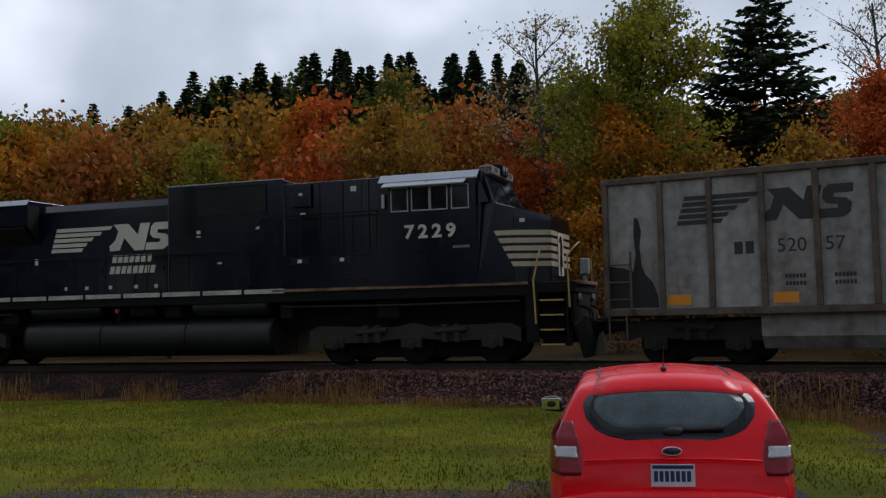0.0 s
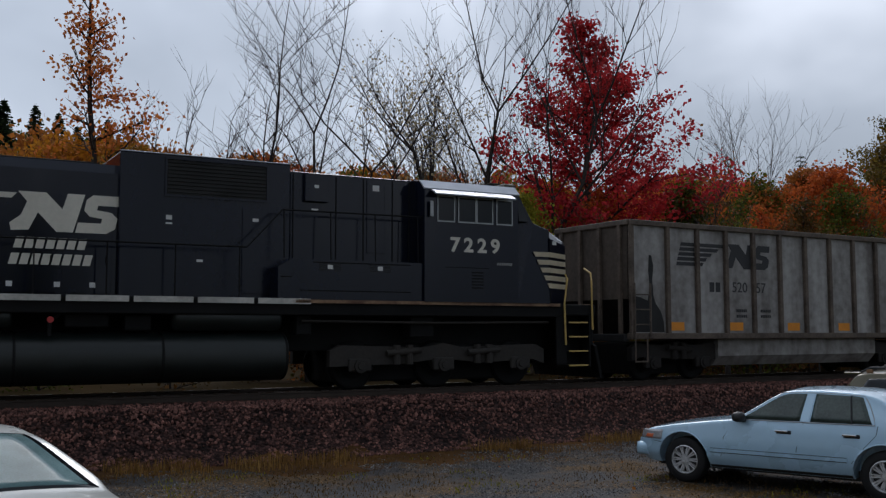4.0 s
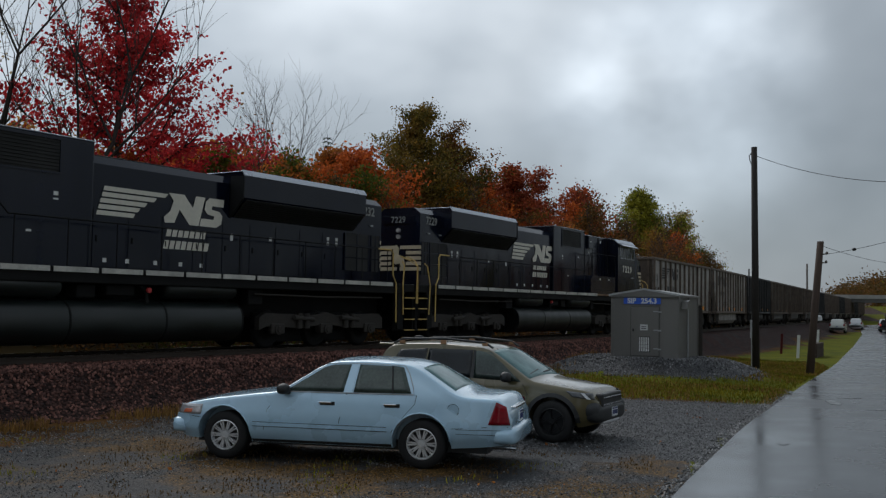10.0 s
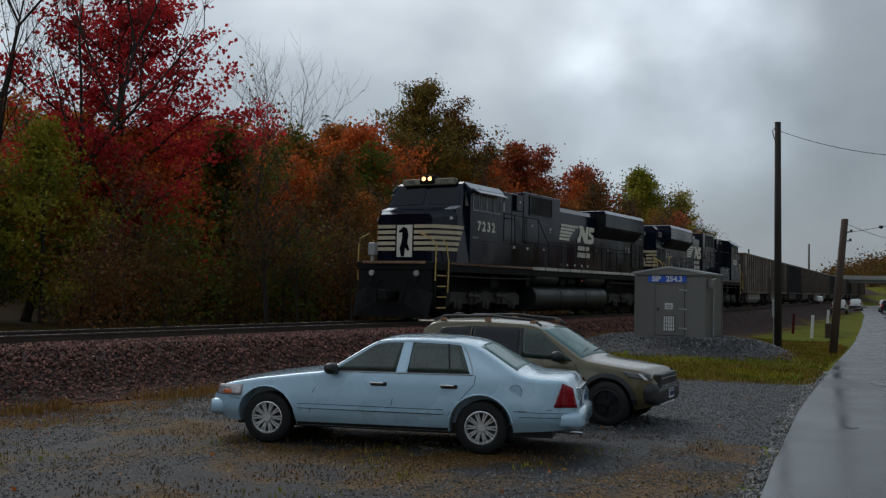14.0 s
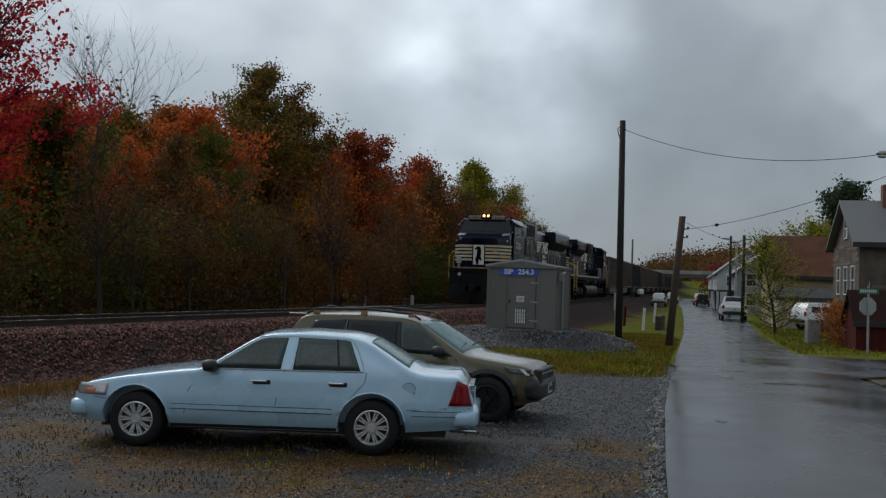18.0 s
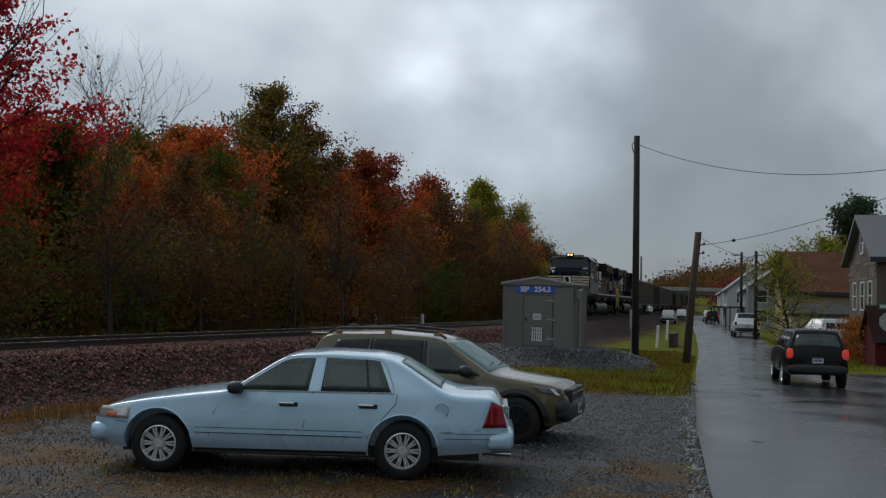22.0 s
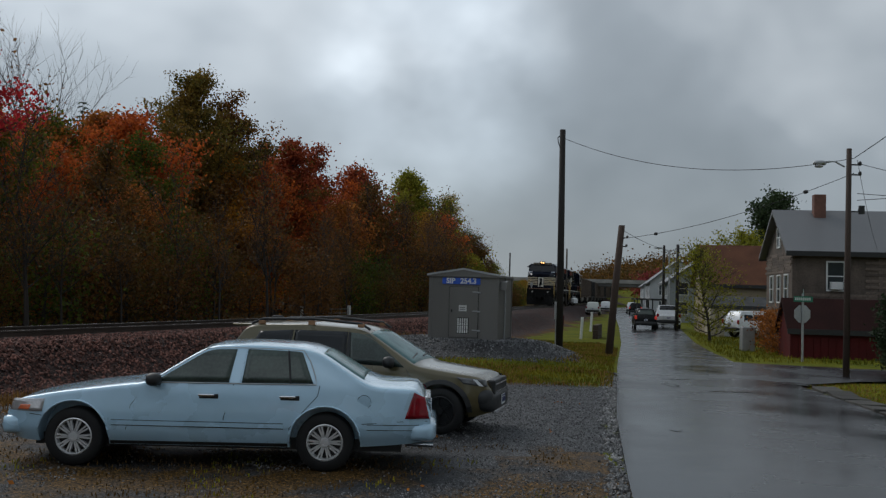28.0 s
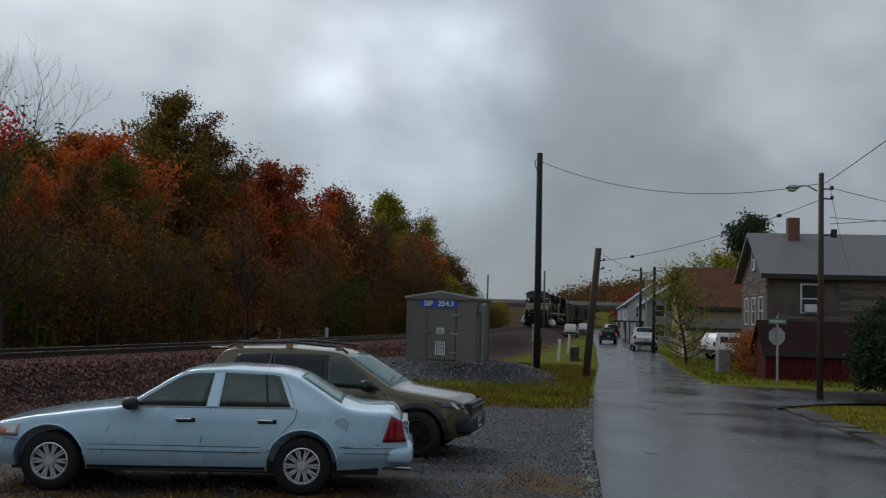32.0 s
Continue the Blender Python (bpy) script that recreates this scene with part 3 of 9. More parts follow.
# ---- road vehicles ----
class Shell:
    """A car's skin. x runs from the front axle to the rear, y across, z up from the ground."""

    def __init__(self, top, wide, low, belt, lean, crown=0.035, round_=0.09):
        self.top, self.wide, self.low, self.belt, self.lean, self.crown, self.round_ = top, wide, low, belt, lean, crown, round_

    def zt(self, x):
        return smooth_table(self.top, x)

    def side(self, x, z):
        w, zb, b = smooth_table(self.wide, x), smooth_table(self.low, x), smooth_table(self.belt, x)
        f = float(np.interp(z, [zb, zb + 0.10, 0.42, 0.62, b], [0.88, 0.948, 0.987, 1.0, 0.955]))
        return w * f if z <= b else w * 0.955 - (z - b) * self.lean

    def edge(self, x):
        r = min(self.round_, 0.4 * (self.zt(x) - smooth_table(self.low, x)))
        zs = self.zt(x) - self.crown - r
        return self.side(x, zs), zs, r

    def ztop(self, x, y):
        ys, zs, r = self.edge(x)
        flat = max(0.02, ys - r)
        return self.zt(x) - self.crown * min(1.0, (abs(y) / flat)) ** 2

    def section(self, x):
        zb = smooth_table(self.low, x)
        ys, zs, r = self.edge(x)
        pts = [(0, zb + 0.02), (self.side(x, zb) * 0.8, zb + 0.01)]
        for k in range(9):
            z = zb + (zs - zb) * k / 8
            pts.append((self.side(x, z), z))
        for a in (22, 45, 68, 90):
            pts.append((ys - r + r * math.cos(radians(a)), zs + r * math.sin(radians(a))))
        flat = max(0.02, ys - r)
        for k in (0.8, 0.6, 0.4, 0.2, 0):
            pts.append((flat * k, self.zt(x) - self.crown * k * k))
        return pts

    def body(self, x0, x1, n=70):
        bm = bmesh.new()
        rows = []
        for i in range(n + 1):
            x = x0 + (x1 - x0) * i / n
            s = self.section(x)
            loop = [(x, -y, z) for y, z in s] + [(x, y, z) for y, z in s[-2:0:-1]]
            rows.append([bm.verts.new(p) for p in loop])
        for a, b in zip(rows, rows[1:]):
            bridge(bm, a, b)
        bm.faces.new(rows[0][::-1]), bm.faces.new(rows[-1])
        return closed(bm)

    def pane(self, bl, br, tr, tl, side=-1, off=0.004, n=10, k=5, skirt=0.02):
        """A plate on the flank with four corners (x, z)."""
        bm = bmesh.new()
        rows = []
        for j in range(k + 1):
            v, row = j / k, []
            for i in range(n + 1):
                u = i / n
                x = (bl[0] * (1 - u) + br[0] * u) * (1 - v) + (tl[0] * (1 - u) + tr[0] * u) * v
                z = (bl[1] * (1 - u) + br[1] * u) * (1 - v) + (tl[1] * (1 - u) + tr[1] * u) * v
                row.append(bm.verts.new((x, side * (self.side(x, z) + off), z)))
            rows.append(row)
        return self._plate(bm, rows, Vector((0, -side * skirt, 0)))

    def deck(self, x0, x1, y0, y1, off=0.005, n=8, k=10, skirt=0.02, y2=None, y3=None, halves=None):
        """A plate on the upper skin from x0 (y0..y1) to x1 (y2..y3)."""
        bm = bmesh.new()
        rows = []
        y2, y3 = y0 if y2 is None else y2, y1 if y3 is None else y3
        for j in range(k + 1):
            v, row = j / k, []
            x = x0 + (x1 - x0) * v
            for i in range(n + 1):
                u = i / n
                y = (y0 + (y1 - y0) * u) * (1 - v) + (y2 + (y3 - y2) * u) * v
                if halves:
                    y = lerp_table(halves, v) * (2 * u - 1)
                row.append(bm.verts.new((x, y, self.ztop(x, y) + off)))
            rows.append(row)
        return self._plate(bm, rows, Vector((0, 0, -skirt)))

    def back(self, y, z, x0, x1):
        """The rearmost x at which the skin still holds the point (y, z)."""
        x = x1
        while x > x0 and (self.side(x, z) < y or self.ztop(x, y) < z):
            x -= 0.008
        return x

    def rear_plate(self, levels, side, x0, x1, off=0.012, n=16, k=10):
        """A plate wrapped round the rear corner; levels hold (z, inner y, outer y)."""
        bm = bmesh.new()
        rows = []
        for j in range(k + 1):
            z = levels[0][0] + (levels[-1][0] - levels[0][0]) * j / k
            a = smooth_table([(p[0], p[1]) for p in levels], z)
            b = min(smooth_table([(p[0], p[2]) for p in levels], z), max(self.side(x0 + 0.02 * i, z) for i in range(int((x1 - x0) / 0.02))) - 0.002)
            row = []
            for i in range(n + 1):
                u = (i / n) ** 0.6
                y = a + (b - a) * u
                row.append(bm.verts.new((self.back(y, z, x0, x1) + off * (1.1 - u), side * (y + off * u), z)))
            rows.append(row)
        return self._plate(bm, rows, Vector((-0.03, -side * 0.012, 0)))

    def arc_pane(self, x0, x1, low, high, side, off=0.004, n=24, k=5):
        """A plate on the flank between two curves of x."""
        bm = bmesh.new()
        rows = []
        for j in range(k + 1):
            row = []
            for i in range(n + 1):
                x = x0 + (x1 - x0) * i / n
                z = smooth_table(low, x) + (max(smooth_table(high, x), smooth_table(low, x) + 0.006) - smooth_table(low, x)) * j / k
                row.append(bm.verts.new((x, side * (self.side(x, z) + off), z)))
            rows.append(row)
        return self._plate(bm, rows, Vector((0, -side * 0.02, 0)))

    def _plate(self, bm, rows, back):
        for a, b in zip(rows, rows[1:]):
            for i in range(len(a) - 1):
                bm.faces.new((a[i], a[i + 1], b[i + 1], b[i]))
        rim = rows[0] + [r[-1] for r in rows[1:]] + rows[-1][-2::-1] + [r[0] for r in rows[-2:0:-1]]
        low = [bm.verts.new(v.co + back) for v in rim]
        bridge(bm, rim, low)
        return closed(bm)


def cut_arches(body, axles, radius, half):
    """Wheel arches through the flanks."""
    bm = bmesh.new()
    for x, z in axles:
        for s in (-1, 1):
            cyl(bm, (x, s * (half - 0.30), z), (x, s * (half + 0.25), z), radius, n=32)
    me = bpy.data.meshes.new("cutter")
    closed(bm).to_mesh(me)
    bm.free()
    cutter = new("cutter", me)
    cutter.parent = body.parent
    bpy.context.view_layer.update()
    mod = body.modifiers.new("arches", "BOOLEAN")
    mod.object, mod.operation, mod.solver = cutter, "DIFFERENCE", "EXACT"
    bpy.context.view_layer.update()
    done = bpy.data.meshes.new_from_object(body.evaluated_get(bpy.context.evaluated_depsgraph_get()))
    body.modifiers.clear()
    mats = list(body.data.materials)
    body.data = done
    if not done.materials:
        for m in mats:
            done.materials.append(m)
    bpy.data.objects.remove(cutter)
    done.shade_smooth()
    done.set_sharp_from_angle(angle=radians(38))


def wheel(parent, x, y, side, r, rim_r, width, rim_mat, spokes, split=False):
    w = new("wheel")
    w.parent = parent
    w.matrix_basis = pose(x, y, r, 0, 0, 0)
    s = side
    bm = bmesh.new()
    lathe(bm, [(rim_r, -s * width), (r - 0.02, -s * width), (r, -s * (width - 0.03)), (r, -s * 0.03), (r - 0.015, 0), (rim_r + 0.02, s * 0.006), (rim_r, 0), (rim_r - 0.01, -s * 0.05)], n=36)
    part("tyre", closed(bm), M["rubber"], w, "black rubber tyre", True)
    bm = bmesh.new()
    lathe(bm, [(rim_r + 0.002, -s * 0.002), (rim_r - 0.012, s * 0.006), (rim_r - 0.025, -s * 0.02), (rim_r - 0.03, -s * 0.09), (0.02, -s * 0.1)], n=36)
    for k in range(spokes):
        a0 = 2 * math.pi * k / spokes
        for d in ((-0.10, 0.10) if split else (0.0,)):
            a = a0 + d
            c, sn = math.cos(a), math.sin(a)
            hw = 0.012 if split else 0.026
            pts = [(0.05, hw), (rim_r - 0.02, hw * 0.8), (rim_r - 0.02, -hw * 0.8), (0.05, -hw)]
            prism(bm, [(p * c - q * sn, p * sn + q * c) for p, q in pts], 1, -s * 0.045, -s * 0.008)
    lathe(bm, [(0.001, s * 0.004), (0.05, s * 0.002), (0.065, -s * 0.02), (0.065, -s * 0.05)], n=20)
    part("rim", closed(bm), rim_mat, w)
    # added black disc that gives the shaded gaps between the spokes
    bm = bmesh.new()
    lathe(bm, [(0.02, -s * 0.052), (rim_r - 0.032, -s * 0.052), (rim_r - 0.032, -s * 0.07), (0.02, -s * 0.07)], n=28)
    part("brake_disc", closed(bm), M["black_rim"], w, "black disc as shade between the spokes")
    return w


def plate_bars(parent, x, y, z, w=0.305, h=0.155, face=1, label="white licence plate with dark bars"):
    p = new("license_plate")
    bm = bmesh.new()
    box(bm, x, x + face * 0.012, y - w / 2, y + w / 2, z - h / 2, z + h / 2)
    ob = part("license_plate", closed(bm), M["plate_white"], parent, label)
    bpy.data.objects.remove(p)
    bm = bmesh.new()
    for z0, z1 in ((z + h * 0.3, z + h * 0.46),):
        box(bm, x + face * 0.004, x + face * 0.0145, y - w / 2 + 0.01, y + w / 2 - 0.01, z0, z1)
    part("plate_band", closed(bm), M["plate_blue"], ob)
    for k in range(7):
        bm = bmesh.new()
        y0 = y - w * 0.43 + k * w * 0.125
        box(bm, x + face * 0.004, x + face * 0.015, y0, y0 + w * 0.09, z - h * 0.28, z + h * 0.2)
        part("plate_bar", closed(bm), M["plate_blue"], ob)
    return ob


def seam(shell, pts, parent, name="door_seam", r=0.006):
    for s in (-1, 1):
        bm = bmesh.new()
        tube(bm, [(x, s * (shell.side(x, z) + 0.0005), z) for x, z in pts], r, 5)
        part(name, closed(bm), M["seam"], parent)


def blob(bm, c, size, m=None, n=3, p=2.6):
    """A rounded solid."""
    tmp = bmesh.new()
    bmesh.ops.create_icosphere(tmp, subdivisions=n, radius=1)
    for v in tmp.verts:
        d = v.co
        k = (abs(d.x) ** p + abs(d.y) ** p + abs(d.z) ** p) ** (-1 / p)
        v.co = Vector((d.x * k * size[0], d.y * k * size[1], d.z * k * size[2]))
        if m is not None:
            v.co = m @ v.co
        v.co += Vector(c)
    me = bpy.data.meshes.new("tmp")
    tmp.to_mesh(me)
    tmp.free()
    bm.from_mesh(me)
    bpy.data.meshes.remove(me)
    return bm


def blue_sedan(m):
    t = thing("sedan_car", m, "light blue four-door sedan parked on wet gravel", "car", "parked cars")
    sh = Shell(top=[(-0.83, 0.60), (-0.80, 0.72), (-0.66, 0.80), (-0.2, 0.89), (0.5, 0.985), (0.82, 1.02), (1.40, 1.40), (1.55, 1.455), (2.0, 1.475), (2.55, 1.455), (2.80, 1.40), (3.36, 1.065), (3.48, 1.025), (3.7, 1.015), (3.96, 1.005), (4.06, 0.975), (4.12, 0.80), (4.14, 0.64)],
               wide=[(-0.83, 0.72), (-0.76, 0.84), (-0.6, 0.92), (-0.3, 0.97), (0.3, 0.99), (3.2, 0.99), (3.75, 0.955), (4.02, 0.89), (4.14, 0.78)],
               low=[(-0.83, 0.36), (-0.7, 0.29), (-0.4, 0.27), (0.4, 0.26), (3.0, 0.27), (3.6, 0.31), (3.95, 0.34), (4.14, 0.38)],
               belt=[(-0.83, 0.80), (0.6, 0.955), (2.0, 0.985), (3.4, 0.985), (4.14, 0.97)], lean=0.56, crown=0.035, round_=0.055)
    body = part("body", sh.body(-0.83, 4.14, 84), M["paint_lightblue"], t)
    cut_arches(body, ((0, 0.345), (2.913, 0.345)), 0.415, 0.98)
    for s in (-1, 1):
        part("front_side_window", sh.pane((0.92, 1.0), (1.78, 1.01), (1.83, 1.385), (1.50, 1.375), s, 0.005), M["car_glass"], t, "grey-green tinted side glass", True)
        part("rear_side_window", sh.pane((1.93, 1.01), (2.76, 1.02), (2.60, 1.375), (1.96, 1.39), s, 0.005), M["car_glass"], t, "grey-green tinted side glass", True)
        bm = bmesh.new()
        tube(bm, [(x, s * (sh.side(x, z) + 0.007), z) for x, z in ((2.50, 1.01), (2.44, 1.38))], 0.012, 5)
        part("quarter_bar", closed(bm), M["seam"], t)
        bm = bmesh.new()
        loop = [(0.88, 0.99), (1.4, 0.995), (2.0, 1.0), (2.80, 1.008), (2.78, 1.10), (2.70, 1.28), (2.62, 1.385), (2.2, 1.40), (1.85, 1.40), (1.49, 1.388), (1.2, 1.21), (0.88, 0.99)]
        tube(bm, [(x, s * (sh.side(x, z) + 0.003), z) for x, z in loop], 0.007, 6)
        part("window_trim", closed(bm), M["galv"], t, "thin bright window trim")
        part("pillar_cover", sh.pane((1.80, 1.01), (1.91, 1.01), (1.945, 1.385), (1.845, 1.385), s, 0.008), M["paint_lightblue"], t)
        part("side_moulding", sh.pane((0.45, 0.50), (2.44, 0.50), (2.44, 0.545), (0.45, 0.545), s, 0.014, 20, 3), M["paint_lightblue"], t, "body-coloured side rub strip")
        # black strip laid on as the shade under the blue sill
        part("rocker_shadow", sh.pane((0.42, 0.265), (2.48, 0.275), (2.48, 0.315), (0.42, 0.305), s, 0.004, 16, 2), M["black_plastic"], t, "black strip painted as shade under the sill")
        for hx in (1.56, 2.50):
            bm = bmesh.new()
            y = sh.side(hx, 0.83)
            box(bm, hx - 0.11, hx + 0.11, s * (y - 0.01), s * (y + 0.006), 0.82, 0.875, 0.008)
            h = part("handle_cup", closed(bm), M["seam"], t)
            bm = bmesh.new()
            box(bm, hx - 0.12, hx + 0.07, s * (y + 0.012), s * (y + 0.038), 0.845, 0.878, 0.012)
            part("door_handle", closed(bm), M["chrome"], t, "chrome pull handle")
        bm = bmesh.new()
        blob(bm, (0.94, s * 1.06, 1.035), (0.085, 0.11, 0.075))
        box(bm, 0.90, 1.0, s * 0.9, s * 1.0, 0.96, 1.02, 0.01)
        part("door_mirror", closed(bm), M["black_plastic"], t, "black door mirror", True)
        part("headlight", sh.pane((-0.79, 0.62), (-0.36, 0.625), (-0.34, 0.77), (-0.74, 0.755), s, 0.008, 10, 4), M["lamp_clear"], t, "clear headlight lens", True)
        part("turn_lamp", sh.pane((-0.66, 0.64), (-0.52, 0.64), (-0.50, 0.695), (-0.63, 0.695), s, 0.012, 8, 4), M["lamp_orange"], t, "orange turn lens", True)
        part("taillight", sh.pane((3.84, 0.64), (4.125, 0.635), (4.07, 0.88), (3.94, 0.94), s, 0.014, 10, 6), M["lamp_red"], t, "red tail lamp", True)
        bm = bmesh.new()
        lathe(bm, [(0.001, 0.001), (0.075, 0.001), (0.08, -0.01)], (3.36, s * (sh.side(3.36, 0.82) + 0.003), 0.82), (0, s, 0), 22)
        part("fuel_door", closed(bm), M["paint_lightblue"], t)
        bm = bmesh.new()
        tube(bm, [(3.36 + 0.082 * math.cos(a * math.pi / 9), s * (sh.side(3.36, 0.82) + 0.002), 0.82 + 0.082 * math.sin(a * math.pi / 9)) for a in range(18)], 0.003, 4)
        part("fuel_door_gap", closed(bm), M["seam"], t)
        for ax in (0, 2.913):
            bm = bmesh.new()
            tube(bm, [(x, s * (sh.side(x, 0.345 + 0.42 * math.sin(a)) + 0.003), 0.345 + 0.42 * math.sin(a)) for x, a in [(ax + 0.42 * math.cos(k * math.pi / 14), k * math.pi / 14) for k in range(15)]], 0.012, 6)
            part("arch_lip", closed(bm), M["paint_lightblue"], t)
            wheel(t, ax, s * 0.915, s, 0.338, 0.215, 0.225, M["alloy"], 10, True)
    seam(sh, [(0.45, 0.26), (0.62, 0.45), (0.66, 0.72), (0.84, 0.98)], t, r=0.004)
    seam(sh, [(1.74, 0.26), (1.74, 0.6), (1.84, 1.0)], t, r=0.004)
    seam(sh, [(2.47, 0.30), (2.50, 0.5), (2.66, 0.70), (2.82, 0.88), (2.84, 1.0)], t, r=0.004)
    seam(sh, [(-0.79, 0.595), (-0.5, 0.595), (-0.36, 0.58)], t, "bumper_seam", 0.004)
    # dark lines drawn in as shade along the moulding's edges
    for z in (0.492, 0.553):
        seam(sh, [(0.45 + 0.22 * k, z) for k in range(10)], t, "moulding_gap", 0.0045)
        seam(sh, [(3.40 + 0.12 * k, z + 0.01) for k in range(6)], t, "moulding_gap", 0.0045)
    seam(sh, [(3.34, 0.57), (3.8, 0.605), (4.10, 0.605)], t, "bumper_seam", 0.004)
    part("windscreen", sh.deck(0.90, 1.42, -0.70, 0.70, y2=-0.56, y3=0.56), M["car_glass"], t, "", True)
    part("rear_window", sh.deck(2.84, 3.34, -0.56, 0.56, y2=-0.70, y3=0.70), M["car_glass_light"], t, "wet rear glass with the sky reflection painted pale", True)
    bm = bmesh.new()
    box(bm, 4.07, 4.14, -0.45, 0.45, 0.82, 0.855, 0.01)
    part("trunk_trim", closed(bm), M["chrome"], t, "chrome boot strip")
    bm = bmesh.new()
    blob(bm, (4.03, 0, 0.475), (0.19, 0.915, 0.125), p=5)
    part("rear_bumper", closed(bm), M["paint_lightblue"], t, "body-coloured bumper", True)
    bm = bmesh.new()
    blob(bm, (-0.74, 0, 0.45), (0.15, 0.90, 0.13), p=5)
    part("front_bumper", closed(bm), M["paint_lightblue"], t, "body-coloured bumper", True)
    bm = bmesh.new()
    cyl(bm, (3.85, -0.62, 0.31), (4.18, -0.62, 0.30), 0.03)
    part("exhaust_pipe", closed(bm), M["chrome"], t)
    plate_bars(t, 4.14, 0, 0.70)
    bm = bmesh.new()
    box(bm, -0.5, 3.8, -0.72, 0.72, 0.22, 0.36)
    part("underbody", closed(bm), M["black_plastic"], t)
    return t


def olive_suv(m):
    t = thing("suv_car", m, "olive green compact sport utility car with black cladding", "car", "parked cars")
    # here x runs from the front axle to the rear too
    sh = Shell(top=[(-0.76, 0.66), (-0.73, 0.86), (-0.58, 0.945), (0.1, 1.03), (0.44, 1.075), (1.26, 1.57), (1.5, 1.63), (2.3, 1.67), (3.2, 1.64), (3.42, 1.58), (3.62, 1.2), (3.68, 1.0), (3.70, 0.7)],
               wide=[(-0.76, 0.64), (-0.70, 0.76), (-0.5, 0.865), (-0.2, 0.90), (3.2, 0.90), (3.5, 0.86), (3.70, 0.76)],
               low=[(-0.76, 0.36), (-0.5, 0.28), (3.1, 0.26), (3.7, 0.38)],
               belt=[(-0.76, 0.90), (0.4, 0.98), (3.0, 1.06), (3.7, 1.08)], lean=0.36, crown=0.04, round_=0.08)
    body = part("body", sh.body(-0.76, 3.70), M["paint_olive"], t)
    cut_arches(body, ((0, 0.36), (2.67, 0.36)), 0.43, 0.90)
    for s in (-1, 1):
        part("front_side_window", sh.pane((0.60, 1.01), (1.52, 1.035), (1.56, 1.52), (1.24, 1.50), s), M["car_glass"], t, "", True)
        part("rear_side_window", sh.pane((1.58, 1.035), (2.52, 1.06), (2.5, 1.53), (1.60, 1.53), s), M["car_glass_dark"], t, "dark tinted glass", True)
        part("cargo_window", sh.pane((2.55, 1.06), (3.30, 1.14), (3.10, 1.49), (2.53, 1.53), s), M["car_glass_dark"], t, "dark tinted glass", True)
        for hx in (1.42, 2.38):
            bm = bmesh.new()
            y = sh.side(hx, 0.91)
            box(bm, hx - 0.10, hx + 0.10, s * (y + 0.008), s * (y + 0.036), 0.895, 0.93, 0.012)
            part("door_handle", closed(bm), M["paint_olive"], t)
        bm = bmesh.new()
        blob(bm, (0.82, s * 1.00, 1.09), (0.09, 0.11, 0.09))
        box(bm, 0.78, 0.88, s * 0.84, s * 0.96, 1.0, 1.05, 0.01)
        part("door_mirror", closed(bm), M["black_plastic"], t, "black door mirror", True)
        part("headlight", sh.pane((-0.71, 0.76), (-0.36, 0.80), (-0.24, 0.90), (-0.68, 0.865), s, 0.01, 10, 4), M["lamp_smoke"], t, "dark headlight lens", True)
        part("lamp_stripe", sh.pane((-0.66, 0.765), (-0.60, 0.772), (-0.50, 0.87), (-0.56, 0.865), s, 0.016, 4, 3), M["plate_white"], t)
        part("taillight", sh.pane((3.42, 0.98), (3.66, 0.98), (3.62, 1.14), (3.36, 1.12), s, 0.012), M["lamp_red"], t, "red tail lamp", True)
        part("sill_cladding", sh.pane((0.40, 0.27), (2.28, 0.27), (2.28, 0.44), (0.40, 0.44), s, 0.018, 16, 3), M["black_plastic"], t, "black plastic sill")
        for ax in (0, 2.67):
            bm = bmesh.new()
            pts_o = [(ax + 0.50 * math.cos(k * math.pi / 16), 0.36 + 0.49 * math.sin(k * math.pi / 16)) for k in range(17)]
            pts_i = [(ax + 0.425 * math.cos(k * math.pi / 16), 0.36 + 0.425 * math.sin(k * math.pi / 16)) for k in range(17)]
            a = [bm.verts.new((x, s * (sh.side(x, z) + 0.012), z)) for x, z in pts_o]
            b = [bm.verts.new((x, s * (sh.side(x, z) + 0.022), z)) for x, z in pts_i]
            c = [bm.verts.new((x, s * (sh.side(x, z) - 0.03), z)) for x, z in pts_i]
            d = [bm.verts.new((x, s * (sh.side(x, z) - 0.02), z)) for x, z in pts_o]
            for u, v in ((a, b), (b, c), (d, a)):
                for i in range(16):
                    bm.faces.new((u[i], u[i + 1], v[i + 1], v[i]))
            part("arch_cladding", closed(bm), M["black_plastic"], t, "black wheel-arch cladding")
            wheel(t, ax, s * 0.885, s, 0.36, 0.235, 0.22, M["black_rim"], 5, True)
        bm = bmesh.new()
        tube(bm, [(1.25, s * 0.60, 1.57), (1.4, s * 0.61, 1.66), (2.2, s * 0.62, 1.715), (3.1, s * 0.61, 1.69), (3.3, s * 0.60, 1.61)], 0.022, 7)
        part("roof_rail", closed(bm), M["black_plastic"], t, "black roof rail with rust-brown foot covers")
        for fx in (1.4, 2.25, 3.12):
            bm = bmesh.new()
            box(bm, fx - 0.06, fx + 0.06, s * 0.59, s * 0.63, 1.60, 1.665 if fx != 2.25 else 1.69, 0.015)
            part("rail_foot", closed(bm), M["rail_foot"], t)
        bm = bmesh.new()
        blob(bm, (-0.66, s * 0.66, 0.57), (0.14, 0.17, 0.15))
        part("fog_lamp_housing", closed(bm), M["black_plastic"], t, "", True)
